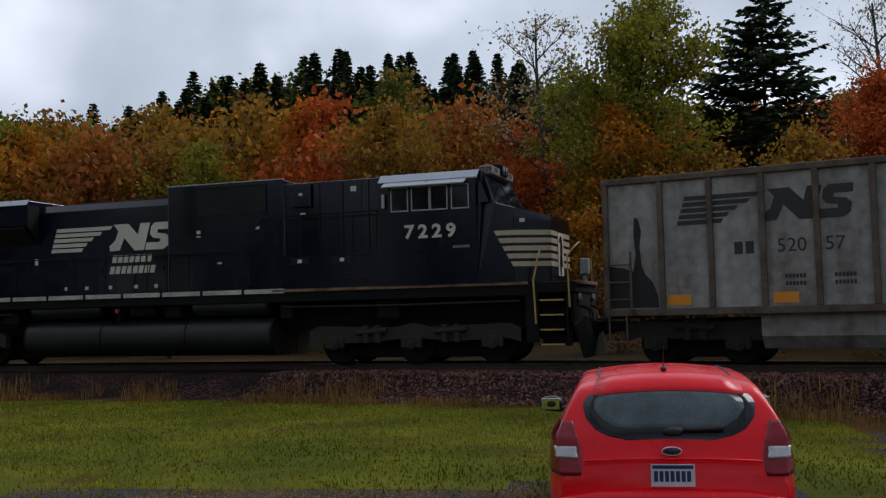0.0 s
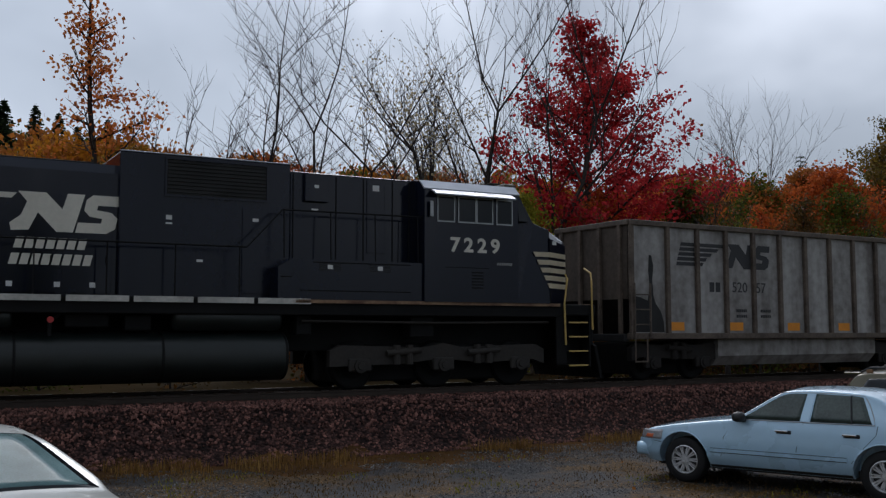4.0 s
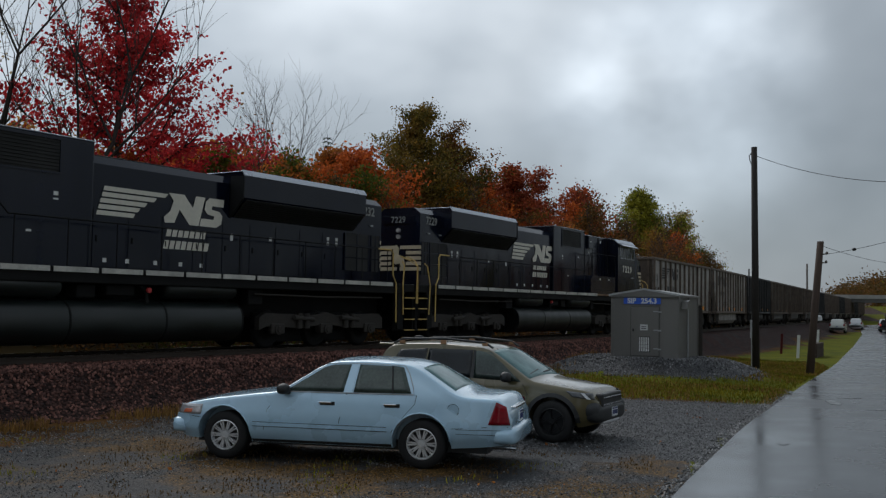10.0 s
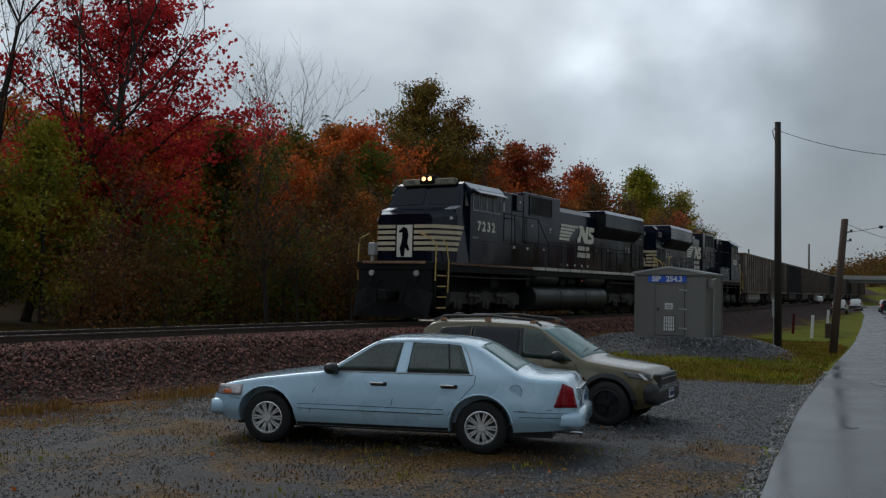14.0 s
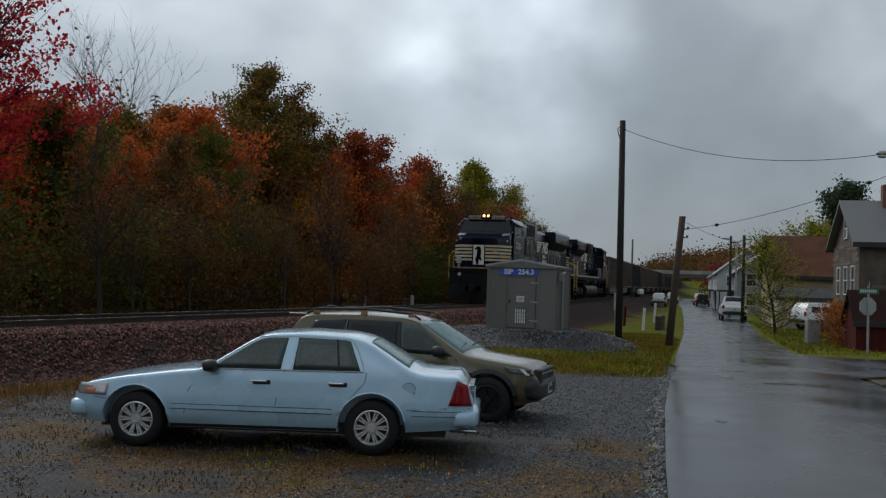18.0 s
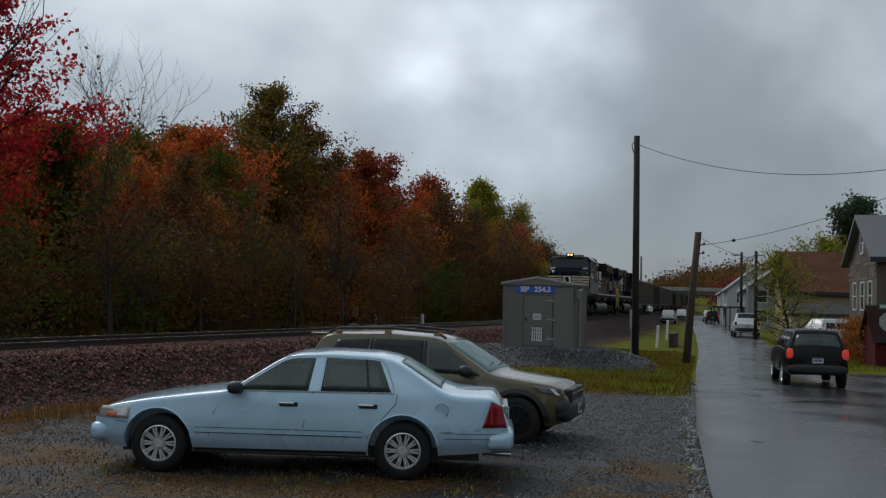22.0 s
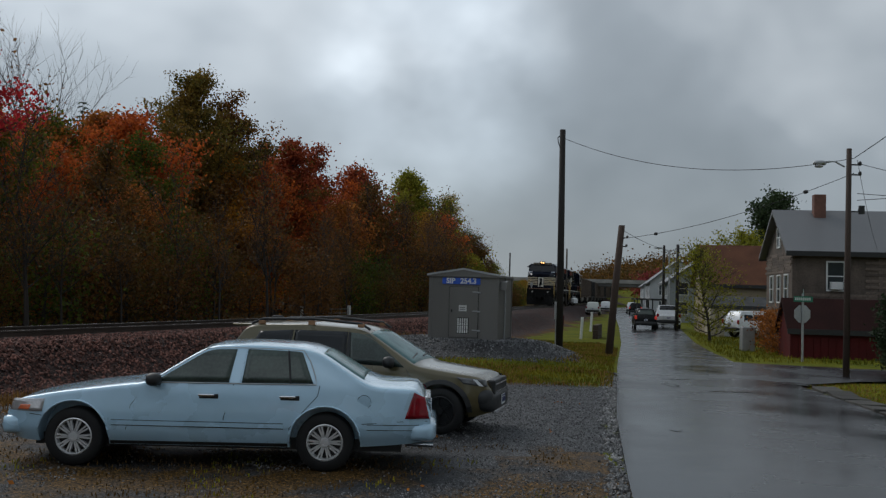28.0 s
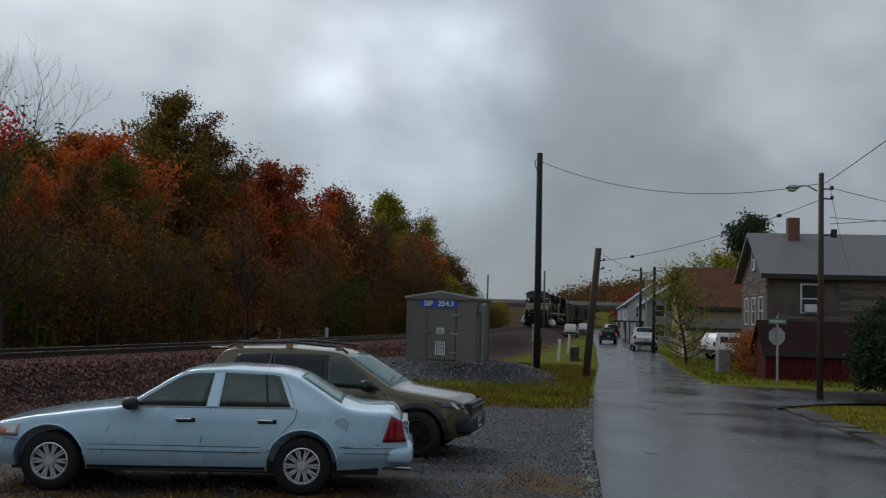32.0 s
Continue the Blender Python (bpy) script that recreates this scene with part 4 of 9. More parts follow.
    for s in (-1, 1):
        for xa, xb in ((1.515, 1.585), (2.515, 2.555)):
            part("door_pillar", sh.pane((xa, 1.035), (xb, 1.04), (xb, 1.53), (xa + 0.03, 1.52), s, 0.006, 3, 5), M["seam"], t)
    seam(sh, [(0.50, 0.45), (0.46, 0.8), (0.56, 0.98)], t)
    seam(sh, [(1.57, 0.45), (1.57, 1.03)], t)
    seam(sh, [(2.25, 0.46), (2.36, 0.8), (2.50, 0.95), (2.54, 1.05)], t)
    part("windscreen", sh.deck(0.47, 1.24, -0.74, 0.74, y2=-0.60, y3=0.60), M["car_glass_light"], t, "", True)
    bm = bmesh.new()
    box(bm, -0.80, -0.66, -0.54, 0.54, 0.56, 0.85, 0.03)
    part("grille", closed(bm), M["black_plastic"], t, "black grille")
    for z in (0.70, 0.82):
        bm = bmesh.new()
        box(bm, -0.81, -0.79, -0.48, 0.48, z - 0.05, z - 0.03, 0.004)
        part("grille_bar", closed(bm), M["chrome"], t)
    bm = bmesh.new()
    blob(bm, (-0.68, 0, 0.50), (0.15, 0.82, 0.16), p=4)
    part("front_bumper", closed(bm), M["black_plastic"], t, "black lower bumper", True)
    bm = bmesh.new()
    blob(bm, (-0.74, 0, 0.36), (0.08, 0.5, 0.035), p=4)
    part("skid_plate", closed(bm), M["alloy"], t, "", True)
    bm = bmesh.new()
    blob(bm, (3.60, 0, 0.56), (0.13, 0.80, 0.14), p=4)
    part("rear_bumper", closed(bm), M["black_plastic"], t, "", True)
    bm = bmesh.new()
    tube(bm, [(0.56, 0.5, sh.ztop(0.52, 0.5) + 0.02), (0.62, 0.0, sh.ztop(0.6, 0) + 0.02)], 0.012, 5)
    tube(bm, [(0.54, -0.1, sh.ztop(0.52, 0) + 0.02), (0.60, -0.6, sh.ztop(0.6, 0.6) + 0.02)], 0.012, 5)
    part("wiper", closed(bm), M["black_plastic"], t)
    bm = bmesh.new()
    blob(bm, (3.1, 0, 1.70), (0.11, 0.025, 0.04))
    part("antenna_fin", closed(bm), M["black_plastic"], t, "", True)
    bm = bmesh.new()
    box(bm, 3.33, 3.66, -0.58, 0.58, 1.56, 1.60, 0.015)
    part("tailgate_spoiler", closed(bm), M["paint_olive"], t)
    plate_bars(t, -0.835, 0, 0.52, face=-1)
    return t


def red_hatchback(m):
    t = thing("hatchback_car", m, "bright red five-door hatchback parked on grass edge", "car", "parked cars")
    sh = Shell(top=[(-0.9, 0.62), (-0.85, 0.75), (-0.2, 0.95), (0.45, 1.05), (1.35, 1.42), (1.8, 1.475), (2.5, 1.475), (3.0, 1.42), (3.10, 1.37), (3.34, 1.01), (3.40, 0.94), (3.44, 0.7)],
               wide=[(-0.9, 0.66), (-0.8, 0.8), (-0.4, 0.89), (0.4, 0.91), (2.6, 0.91), (3.0, 0.90), (3.25, 0.87), (3.44, 0.78)],
               low=[(-0.9, 0.26), (-0.5, 0.2), (2.9, 0.2), (3.44, 0.30)],
               belt=[(-0.9, 0.8), (0.6, 0.96), (2.4, 1.0), (3.44, 1.02)], lean=0.60, crown=0.05, round_=0.10)
    body = part("body", sh.body(-0.9, 3.44, 110), M["paint_red"], t)
    cut_arches(body, ((0, 0.32), (2.65, 0.32)), 0.37, 0.91)
    for s in (-1, 1):
        part("front_side_window", sh.pane((0.7, 1.0), (1.55, 1.01), (1.6, 1.36), (1.3, 1.34), s), M["car_glass"], t, "", True)
        part("rear_side_window", sh.pane((1.65, 1.01), (2.65, 1.05), (2.35, 1.36), (1.65, 1.37), s), M["car_glass"], t, "", True)
        bm = bmesh.new()
        blob(bm, (0.72, s * 0.99, 1.03), (0.09, 0.11, 0.075))
        box(bm, 0.68, 0.76, s * 0.85, s * 0.98, 0.95, 1.0, 0.01)
        mir = part("door_mirror", closed(bm), M["black_plastic"], t, "black door mirror", True)
        bm = bmesh.new()
        box(bm, 0.795, 0.806, s * 0.91, s * 1.085, 0.975, 1.085, 0.004)
        part("mirror_glass", closed(bm), M["mirror"], mir)
        lamp = part("rear_lamp", sh.rear_plate([(0.76, 0.66, 0.80), (0.80, 0.64, 0.93), (0.88, 0.625, 0.93), (0.98, 0.655, 0.93), (1.06, 0.69, 0.93), (1.13, 0.72, 0.80)], s, 2.95, 3.43, 0.02, 18, 12), M["lamp_red"], t, "red rear lamp cluster wrapping the corner", True)
        part("reversing_light", sh.rear_plate([(0.875, 0.67, 0.76), (0.895, 0.65, 0.84), (0.935, 0.67, 0.865), (0.955, 0.70, 0.82)], s, 2.95, 3.43, 0.031, 12, 6), M["lamp_clear"], lamp, "clear reversing lens", True)
        bm = bmesh.new()
        tube(bm, [(1.5 + 0.15 * i, s * 0.50, sh.ztop(1.5 + 0.15 * i, 0.5) + 0.003) for i in range(10)], 0.010, 5)
        part("roof_gutter", closed(bm), M["black_plastic"], t)
        for ax in (0, 2.65):
            wheel(t, ax, s * 0.87, s, 0.32, 0.205, 0.2, M["alloy"], 5, False)
    # opaque paler pane painted for the daylight showing through the car
    part("rear_glass_inner", sh.deck(3.125, 3.30, -0.5, 0.5, off=0.017, k=10, n=12, halves=[(0, 0.50), (0.15, 0.54), (0.4, 0.54), (0.7, 0.48), (0.9, 0.40), (1, 0.28)]), M["car_glass_mid"], t, "paler middle painted as light through the rear glass", True)
    part("rear_window", sh.deck(3.09, 3.335, -0.6, 0.6, off=0.012, k=14, n=14, halves=[(0, 0.53), (0.1, 0.60), (0.3, 0.625), (0.55, 0.605), (0.78, 0.54), (0.92, 0.45), (1, 0.30)]), M["car_glass_dark"], t, "dark wet rear glass", True)
    part("roof_spoiler", sh.deck(2.86, 3.115, -0.50, 0.50, off=0.022, y2=-0.55, y3=0.55, skirt=0.03), M["paint_red"], t, "", True)
    bm = bmesh.new()
    tube(bm, [(3.33, 0.0, 1.075), (3.335, 0.18, 1.075), (3.33, 0.38, 1.085)], 0.018, 6)
    blob(bm, (3.34, 0.02, 1.06), (0.03, 0.07, 0.03))
    part("rear_wiper", closed(bm), M["black_plastic"], t)
    bm = bmesh.new()
    cyl(bm, (2.72, 0, 1.46), (2.80, 0, 1.66), 0.005, 0.003, 6)
    blob(bm, (2.72, 0, 1.475), (0.05, 0.025, 0.02))
    part("antenna", closed(bm), M["black_plastic"], t)
    bm = bmesh.new()
    blob(bm, (3.40, 0, 0.48), (0.15, 0.84, 0.19), p=4)
    part("rear_bumper", closed(bm), M["paint_red"], t, "", True)
    bm = bmesh.new()
    box(bm, 3.52, 3.56, -0.5, 0.5, 0.30, 0.36, 0.012)
    part("bumper_insert", closed(bm), M["black_plastic"], t)
    bm = bmesh.new()
    blob(bm, (3.415, 0, 0.93), (0.010, 0.066, 0.027))
    part("badge", closed(bm), M["badge_blue"], t, "small blue oval emblem", True)
    bm = bmesh.new()
    tube(bm, [(3.425, 0.068 * math.cos(a * math.pi / 10), 0.93 + 0.029 * math.sin(a * math.pi / 10)) for a in range(21)], 0.0045, 5)
    part("badge_ring", closed(bm), M["chrome"], t)
    bm = bmesh.new()
    tube(bm, [(3.425, -0.62, 0.86), (3.435, -0.3, 0.875), (3.44, 0, 0.878), (3.435, 0.3, 0.875), (3.425, 0.62, 0.86)], 0.010, 6)
    part("hatch_crease", closed(bm), M["paint_red"], t, "", True)
    plate_bars(t, 3.45, 0.0, 0.765)
    return t


def silver_sedan(m):
    t = thing("sedan_car", m, "silver grey compact sedan with wet paint", "car", "parked cars")
    sh = Shell(top=[(-0.9, 0.62), (-0.85, 0.72), (-0.2, 0.9), (0.4, 1.0), (1.2, 1.36), (1.6, 1.43), (2.1, 1.43), (2.5, 1.36), (3.16, 1.07), (3.3, 1.045), (3.6, 1.04), (3.68, 0.97), (3.72, 0.7)],
               wide=[(-0.9, 0.62), (-0.8, 0.78), (-0.4, 0.88), (0.4, 0.90), (2.9, 0.90), (3.3, 0.87), (3.55, 0.82), (3.72, 0.70)],
               low=[(-0.9, 0.26), (-0.5, 0.2), (2.9, 0.2), (3.72, 0.32)],
               belt=[(-0.9, 0.78), (0.5, 0.92), (2.6, 0.99), (3.72, 1.02)], lean=0.62, crown=0.045, round_=0.08)
    body = part("body", sh.body(-0.9, 3.72, 110), M["paint_silver"], t)
    cut_arches(body, ((0, 0.32), (2.70, 0.32)), 0.365, 0.90)
    for s in (-1, 1):
        low = [(0.56, 0.945), (1.5, 0.972), (2.4, 1.02), (2.68, 1.06)]
        high = [(0.56, 0.955), (0.80, 1.085), (1.15, 1.235), (1.5, 1.29), (1.85, 1.30), (2.15, 1.265), (2.45, 1.175), (2.68, 1.07)]
        part("window_trim", sh.arc_pane(0.54, 2.70, [(x, z - 0.012) for x, z in low], [(x, z + 0.012) for x, z in high], s, 0.003), M["black_plastic"], t, "black window surround", True)
        part("front_side_window", sh.arc_pane(0.60, 1.49, low, high, s, 0.008, 16), M["car_glass_dark"], t, "", True)
        part("rear_side_window", sh.arc_pane(1.55, 2.66, low, high, s, 0.008, 18), M["car_glass_dark"], t, "", True)
        bm = bmesh.new()
        blob(bm, (0.69, s * 1.01, 1.0), (0.07, 0.115, 0.07))
        box(bm, 0.64, 0.72, s * 0.85, s * 0.96, 0.93, 0.97, 0.01)
        mir = part("door_mirror", closed(bm), M["black_plastic"], t, "black door mirror", True)
        bm = bmesh.new()
        box(bm, 0.755, 0.766, s * 0.92, s * 1.11, 0.945, 1.055, 0.004)
        part("mirror_glass", closed(bm), M["mirror"], mir)
        part("rear_lamp", sh.rear_plate([(0.765, 0.62, 0.93), (0.78, 0.40, 0.93), (0.795, 0.25, 0.93), (0.81, 0.28, 0.93), (0.84, 0.42, 0.93), (0.875, 0.55, 0.93), (0.91, 0.68, 0.93), (0.935, 0.78, 0.93)], s, 3.14, 3.70, 0.016, 28, 16), M["lamp_red"], t, "long swept red rear lamp", True)
        for hx in (1.40, 2.35):
            bm = bmesh.new()
            y = sh.side(hx, 0.88)
            box(bm, hx - 0.10, hx + 0.10, s * (y + 0.006), s * (y + 0.034), 0.86, 0.90, 0.012)
            part("door_handle", closed(bm), M["paint_silver"], t)
        for ax in (0, 2.70):
            wheel(t, ax, s * 0.865, s, 0.32, 0.205, 0.2, M["alloy"], 5, True)
    seam(sh, [(0.38, 0.26), (0.36, 0.6), (0.52, 0.93)], t)
    seam(sh, [(1.49, 0.26), (1.49, 0.97)], t)
    seam(sh, [(2.20, 0.28), (2.35, 0.55), (2.52, 0.8), (2.5, 1.0)], t)
    part("rear_window_border", sh.deck(2.37, 3.19, -0.56, 0.56, off=0.004, y2=-0.755, y3=0.755), M["car_glass_dark"], t, "black printed edge of the rear glass", True)
    part("rear_window", sh.deck(2.41, 3.15, -0.52, 0.52, off=0.009, y2=-0.70, y3=0.70), M["car_glass_light"], t, "wet rear glass, pale sky reflection in its colour", True)
    part("windscreen", sh.deck(0.46, 1.18, -0.64, 0.64, y2=-0.5, y3=0.5), M["car_glass"], t, "", True)
    bm = bmesh.new()
    prism(bm, [(2.34, 1.385), (2.50, 1.36), (2.50, 1.44), (2.47, 1.475)], 1, -0.022, 0.022)
    blob(bm, (2.42, 0, 1.385), (0.10, 0.045, 0.02))
    part("antenna_fin", closed(bm), M["black_plastic"], t)
    bm = bmesh.new()
    blob(bm, (3.66, 0, 0.48), (0.13, 0.78, 0.19), p=4)
    part("rear_bumper", closed(bm), M["paint_silver"], t, "", True)
    bm = bmesh.new()
    tube(bm, [(3.71, 0.08 * math.cos(a * math.pi / 10), 0.94 + 0.042 * math.sin(a * math.pi / 10)) for a in range(21)], 0.008, 5)
    tube(bm, [(3.712, -0.05, 0.915), (3.712, -0.03, 0.965)], 0.007, 5)
    tube(bm, [(3.712, 0.03, 0.915), (3.712, 0.05, 0.965)], 0.007, 5)
    tube(bm, [(3.712, -0.04, 0.935), (3.712, 0.04, 0.945)], 0.007, 5)
    part("badge", closed(bm), M["chrome"], t, "chrome oval emblem")
    bm = bmesh.new()
    bars(bm, 7, 0, 0, 0.03, 0.035, 0.012, 0)
    b = part("model_name_bars", closed(bm), M["chrome"], t)
    b.matrix_basis = pose(3.70, -0.62, 0.74, 0, 0, 90)
    plate_bars(t, 3.725, 0, 0.80)
    return t

# ---- the line of the track: near rail, by distance along it ----
_Y = np.linspace(-160, 420, 5801)
_slope = np.where(_Y > -14, 0.37423 - 0.0024008 * np.clip(_Y, -14, 65), np.interp(_Y, [-26, -14], [0.15, 0.408]))
_X = np.cumsum(_slope) * (_Y[1] - _Y[0])
_X += -9.345 - np.interp(0, _Y, _X)
_S = np.concatenate([[0], np.cumsum(np.hypot(np.diff(_X), np.diff(_Y)))])
_S -= np.interp(0, _Y, _S)
RAIL_Z = 1.0
HALF_GAUGE = 0.7525


def track(s, off=0.0):
    """Place on the track's centre line, off metres to its right, and the heading."""
    x, y = np.interp(s, _S, _X), np.interp(s, _S, _Y)
    dx, dy = np.interp(s + 0.5, _S, _X) - np.interp(s - 0.5, _S, _X), np.interp(s + 0.5, _S, _Y) - np.interp(s - 0.5, _S, _Y)
    n = math.hypot(dx, dy)
    dx, dy = dx / n, dy / n
    o = off - HALF_GAUGE
    return x + o * dy, y - o * dx, math.degrees(math.atan2(dy, dx))


def track_offset(x, y):
    """Metres to the right of the centre line, roughly."""
    c = np.interp(y, _Y, _X)
    c2 = np.interp(y + 1.0, _Y, _X)
    return (x - c) / math.sqrt(1 + (c2 - c) ** 2) + HALF_GAUGE


ROAD_L = [(-60, -1.5), (-20, 3.4), (-12, 4.75), (-1.1, 6.27), (5.9, 7.44), (11.3, 8.47), (21.4, 10.4), (39.3, 14.0), (65.4, 18.9), (110, 27.0), (240, 48)]
ROAD_R = [(-60, 4.0), (-20, 8.9), (-12, 10.2), (-1.1, 11.6), (6.5, 12.6), (12.6, 13.5), (21.6, 14.75), (41.8, 18.5), (70, 24.7), (110, 33.0), (240, 55)]


def bump(x, c, w):
    return math.exp(-((x - c) / w) ** 2)


def ground_z(x, y):
    u = track_offset(x, y)
    # gentle rise towards the south end of the lot
    z = 0.36 * min(1.0, max(0.0, (-y - 4.0) / 9.0)) * min(1.0, max(0.0, (10 - x) / 6.0)) * (1.0 if u > 0 else 0.6)
    if y > 8:
        z -= 0.25 * min(1.0, (y - 8) / 25.0) * min(1, max(0, (x - 6) / 5))
    # bed under the track
    b = max(0.0, min(1.0, (4.1 - abs(u)) / 1.7))
    z = max(z, z + (RAIL_Z - 0.17 - z) * (b * b * (3 - 2 * b))) if abs(u) < 4.1 else z
    if u < -4.5:
        z += 0.25 * (1 - math.exp(-(-u - 4.5) / 3)) 
    # wooded hill beyond the track
    if u < -16:
        d = -u - 16
        keep = 1.0 / (1.0 + math.exp((y - 75) / 28.0))
        z += (0.155 * d * (1 - math.exp(-d / 30)) if d < 150 else 23.1 + 0.02 * (d - 150)) * (0.25 + 0.75 * keep) * (1.0 + 0.25 * math.sin(y * 0.02 + 1.0))
    # mound under the booth
    z += 0.62 * math.exp(-(max(0, math.hypot((x - 5.6) / 1.35, (y - 22.3) / 1.15) - 1.6) / 1.15) ** 2) * (1 if u > 3.2 else max(0, (u - 2) / 1.2))
    # far hill behind the village
    if y > 150:
        z += 13 * min(1.0, (y - 150) / 200) * (0.75 + 0.25 * math.sin(x * 0.012)) * (1 / (1 + math.exp(-(x - 66) / 12)))
    return z


def strip(name, left, right, y0, y1, step, lift, material, kind="structure", cols=6):
    verts, faces = [], []
    ys = np.arange(y0, y1 + step / 2, step)
    for y in ys:
        a, b = np.interp(y, [p[0] for p in left], [p[1] for p in left]), np.interp(y, [p[0] for p in right], [p[1] for p in right])
        for k in range(cols + 1):
            x = a + (b - a) * k / cols
            verts.append((x, y, road_z(x, y) + lift))
    n = cols + 1
    for i in range(len(ys) - 1):
        for k in range(cols):
            faces.append((i * n + k, i * n + k + 1, (i + 1) * n + k + 1, (i + 1) * n + k))
    return tagged(mesh_of(name, verts, faces, material, smooth=True), kind=kind)


def road_z(x, y):
    a, b = np.interp(y, [p[0] for p in ROAD_L], [p[1] for p in ROAD_L]), np.interp(y, [p[0] for p in ROAD_R], [p[1] for p in ROAD_R])
    m = 0.5 * (a + b)
    return ground_z(m, y) + 0.02 + 0.05 * (1 - ((x - m) / max(1, (b - a) / 2)) ** 2)


def axis(parts):
    out = []
    for a, b, st in parts:
        out += list(np.arange(a, b, st))
    return out + [parts[-1][1]]


def build_ground():
    xs = axis([(-900, -260, 80), (-260, -60, 8), (-60, -24, 2.0), (-24, 14, 0.5), (14, 40, 2), (40, 120, 10), (120, 900, 80)])
    ys = axis([(-700, -200, 60), (-200, -40, 8), (-40, -22, 1.5), (-22, 40, 0.5), (40, 70, 1.5), (70, 130, 5), (130, 400, 18), (400, 1400, 100)])
    verts = [(x, y, ground_z(x, y)) for y in ys for x in xs]
    n = len(xs)
    faces, mi = [], []
    for j in range(len(ys) - 1):
        for i in range(n - 1):
            faces.append((j * n + i, j * n + i + 1, (j + 1) * n + i + 1, (j + 1) * n + i))
            x, y = (xs[i] + xs[i + 1]) / 2, (ys[j] + ys[j + 1]) / 2
            u = track_offset(x, y)
            w = noise.noise((x * 0.35, y * 0.35, 0)) * 1.6 + noise.noise((x * 1.3, y * 1.3, 3)) * 0.7
            road = np.interp(y, [p[0] for p in ROAD_L], [p[1] for p in ROAD_L])
            if abs(u) < 4.0 + 0.25 * w:
                k = 1
            elif u < 0:
                k = 4
            elif x > road:
                k = 2
            elif y > 12.6 + 0.8 * w and x > -1.0:
                k = (0 if math.hypot((x - 5.5) / 1.5, (y - 21.9) / 1.3) < 2.5 + 0.3 * w else (2 if u > 5.6 + 0.5 * w else (1 if u < 4.9 else 3)))
            elif y < -11.0 + w and x < -2.6 + 0.8 * w and u > 4.8:
                k = 2
            elif u < 5.6 + 1.1 * w:
                k = 3
            elif y > 12.0 + w:
                k = 3
            else:
                k = 5 if y < 1.5 + 1.5 * w + max(0.0, -x) * 1.5 else 0
            mi.append(k)
    tagged(mesh_of("ground", verts, faces, [M["gravel"], M["ballast"], M["grass"], M["dirt"], M["hill"], M["lot_matted"]], smooth=True, mat_index=mi), "wet gravel lot, ballast bed, grass and wooded hillside", "ground", kind="structure")
    strip("road", ROAD_L, ROAD_R, -60, 240, 2.0, 0.03, M["asphalt"])
    # side road to the east
    verts, faces = [], []
    for i in range(14):
        x = 13.0 + i * 3.0
        for k in range(4):
            y = 17.0 + 0.25 * i * (1 - k / 3) + (21.0 + 5.5 * math.exp(-i * 0.9) - 17.0 + 0.35 * i) * k / 3 - 3.5 * math.exp(-i * 0.9) * (1 - k / 3)
            verts.append((x, y, road_z(13.0, y) + 0.012 if i < 2 else ground_z(x, y) + 0.045))
    for i in range(13):
        for k in range(3):
            faces.append((i * 4 + k, i * 4 + k + 1, i * 4 + k + 5, i * 4 + k + 4))
    tagged(mesh_of("side_road", verts, faces, M["asphalt"], smooth=True), kind="structure")
    rng = random.Random(5)
    # broken edge and tar patches
    for cx, cy, lx, ly in ((10.0, 12.6, 0.16, 0.9), (11.0, 10.8, 0.75, 0.16), (10.7, 14.4, 0.5, 0.12), (13.8, 14.4, 0.7, 0.5), (14.6, 12.8, 0.9, 0.35), (9.4, 17.5, 0.14, 1.4), (8.0, 4.0, 0.12, 0.25)):
        bm = bmesh.new()
        pts = [(cx + lx * math.cos(a) * rng.uniform(0.6, 1.2), cy + ly * math.sin(a) * rng.uniform(0.6, 1.2)) for a in [k * math.pi / 8 for k in range(16)]]
        vs = [bm.verts.new((x, y, road_z(x, y) + 0.036)) for x, y in pts]
        bm.faces.new(vs)
        tagged(part("road_patch", bm, M["asphalt_patch"]), kind="structure")


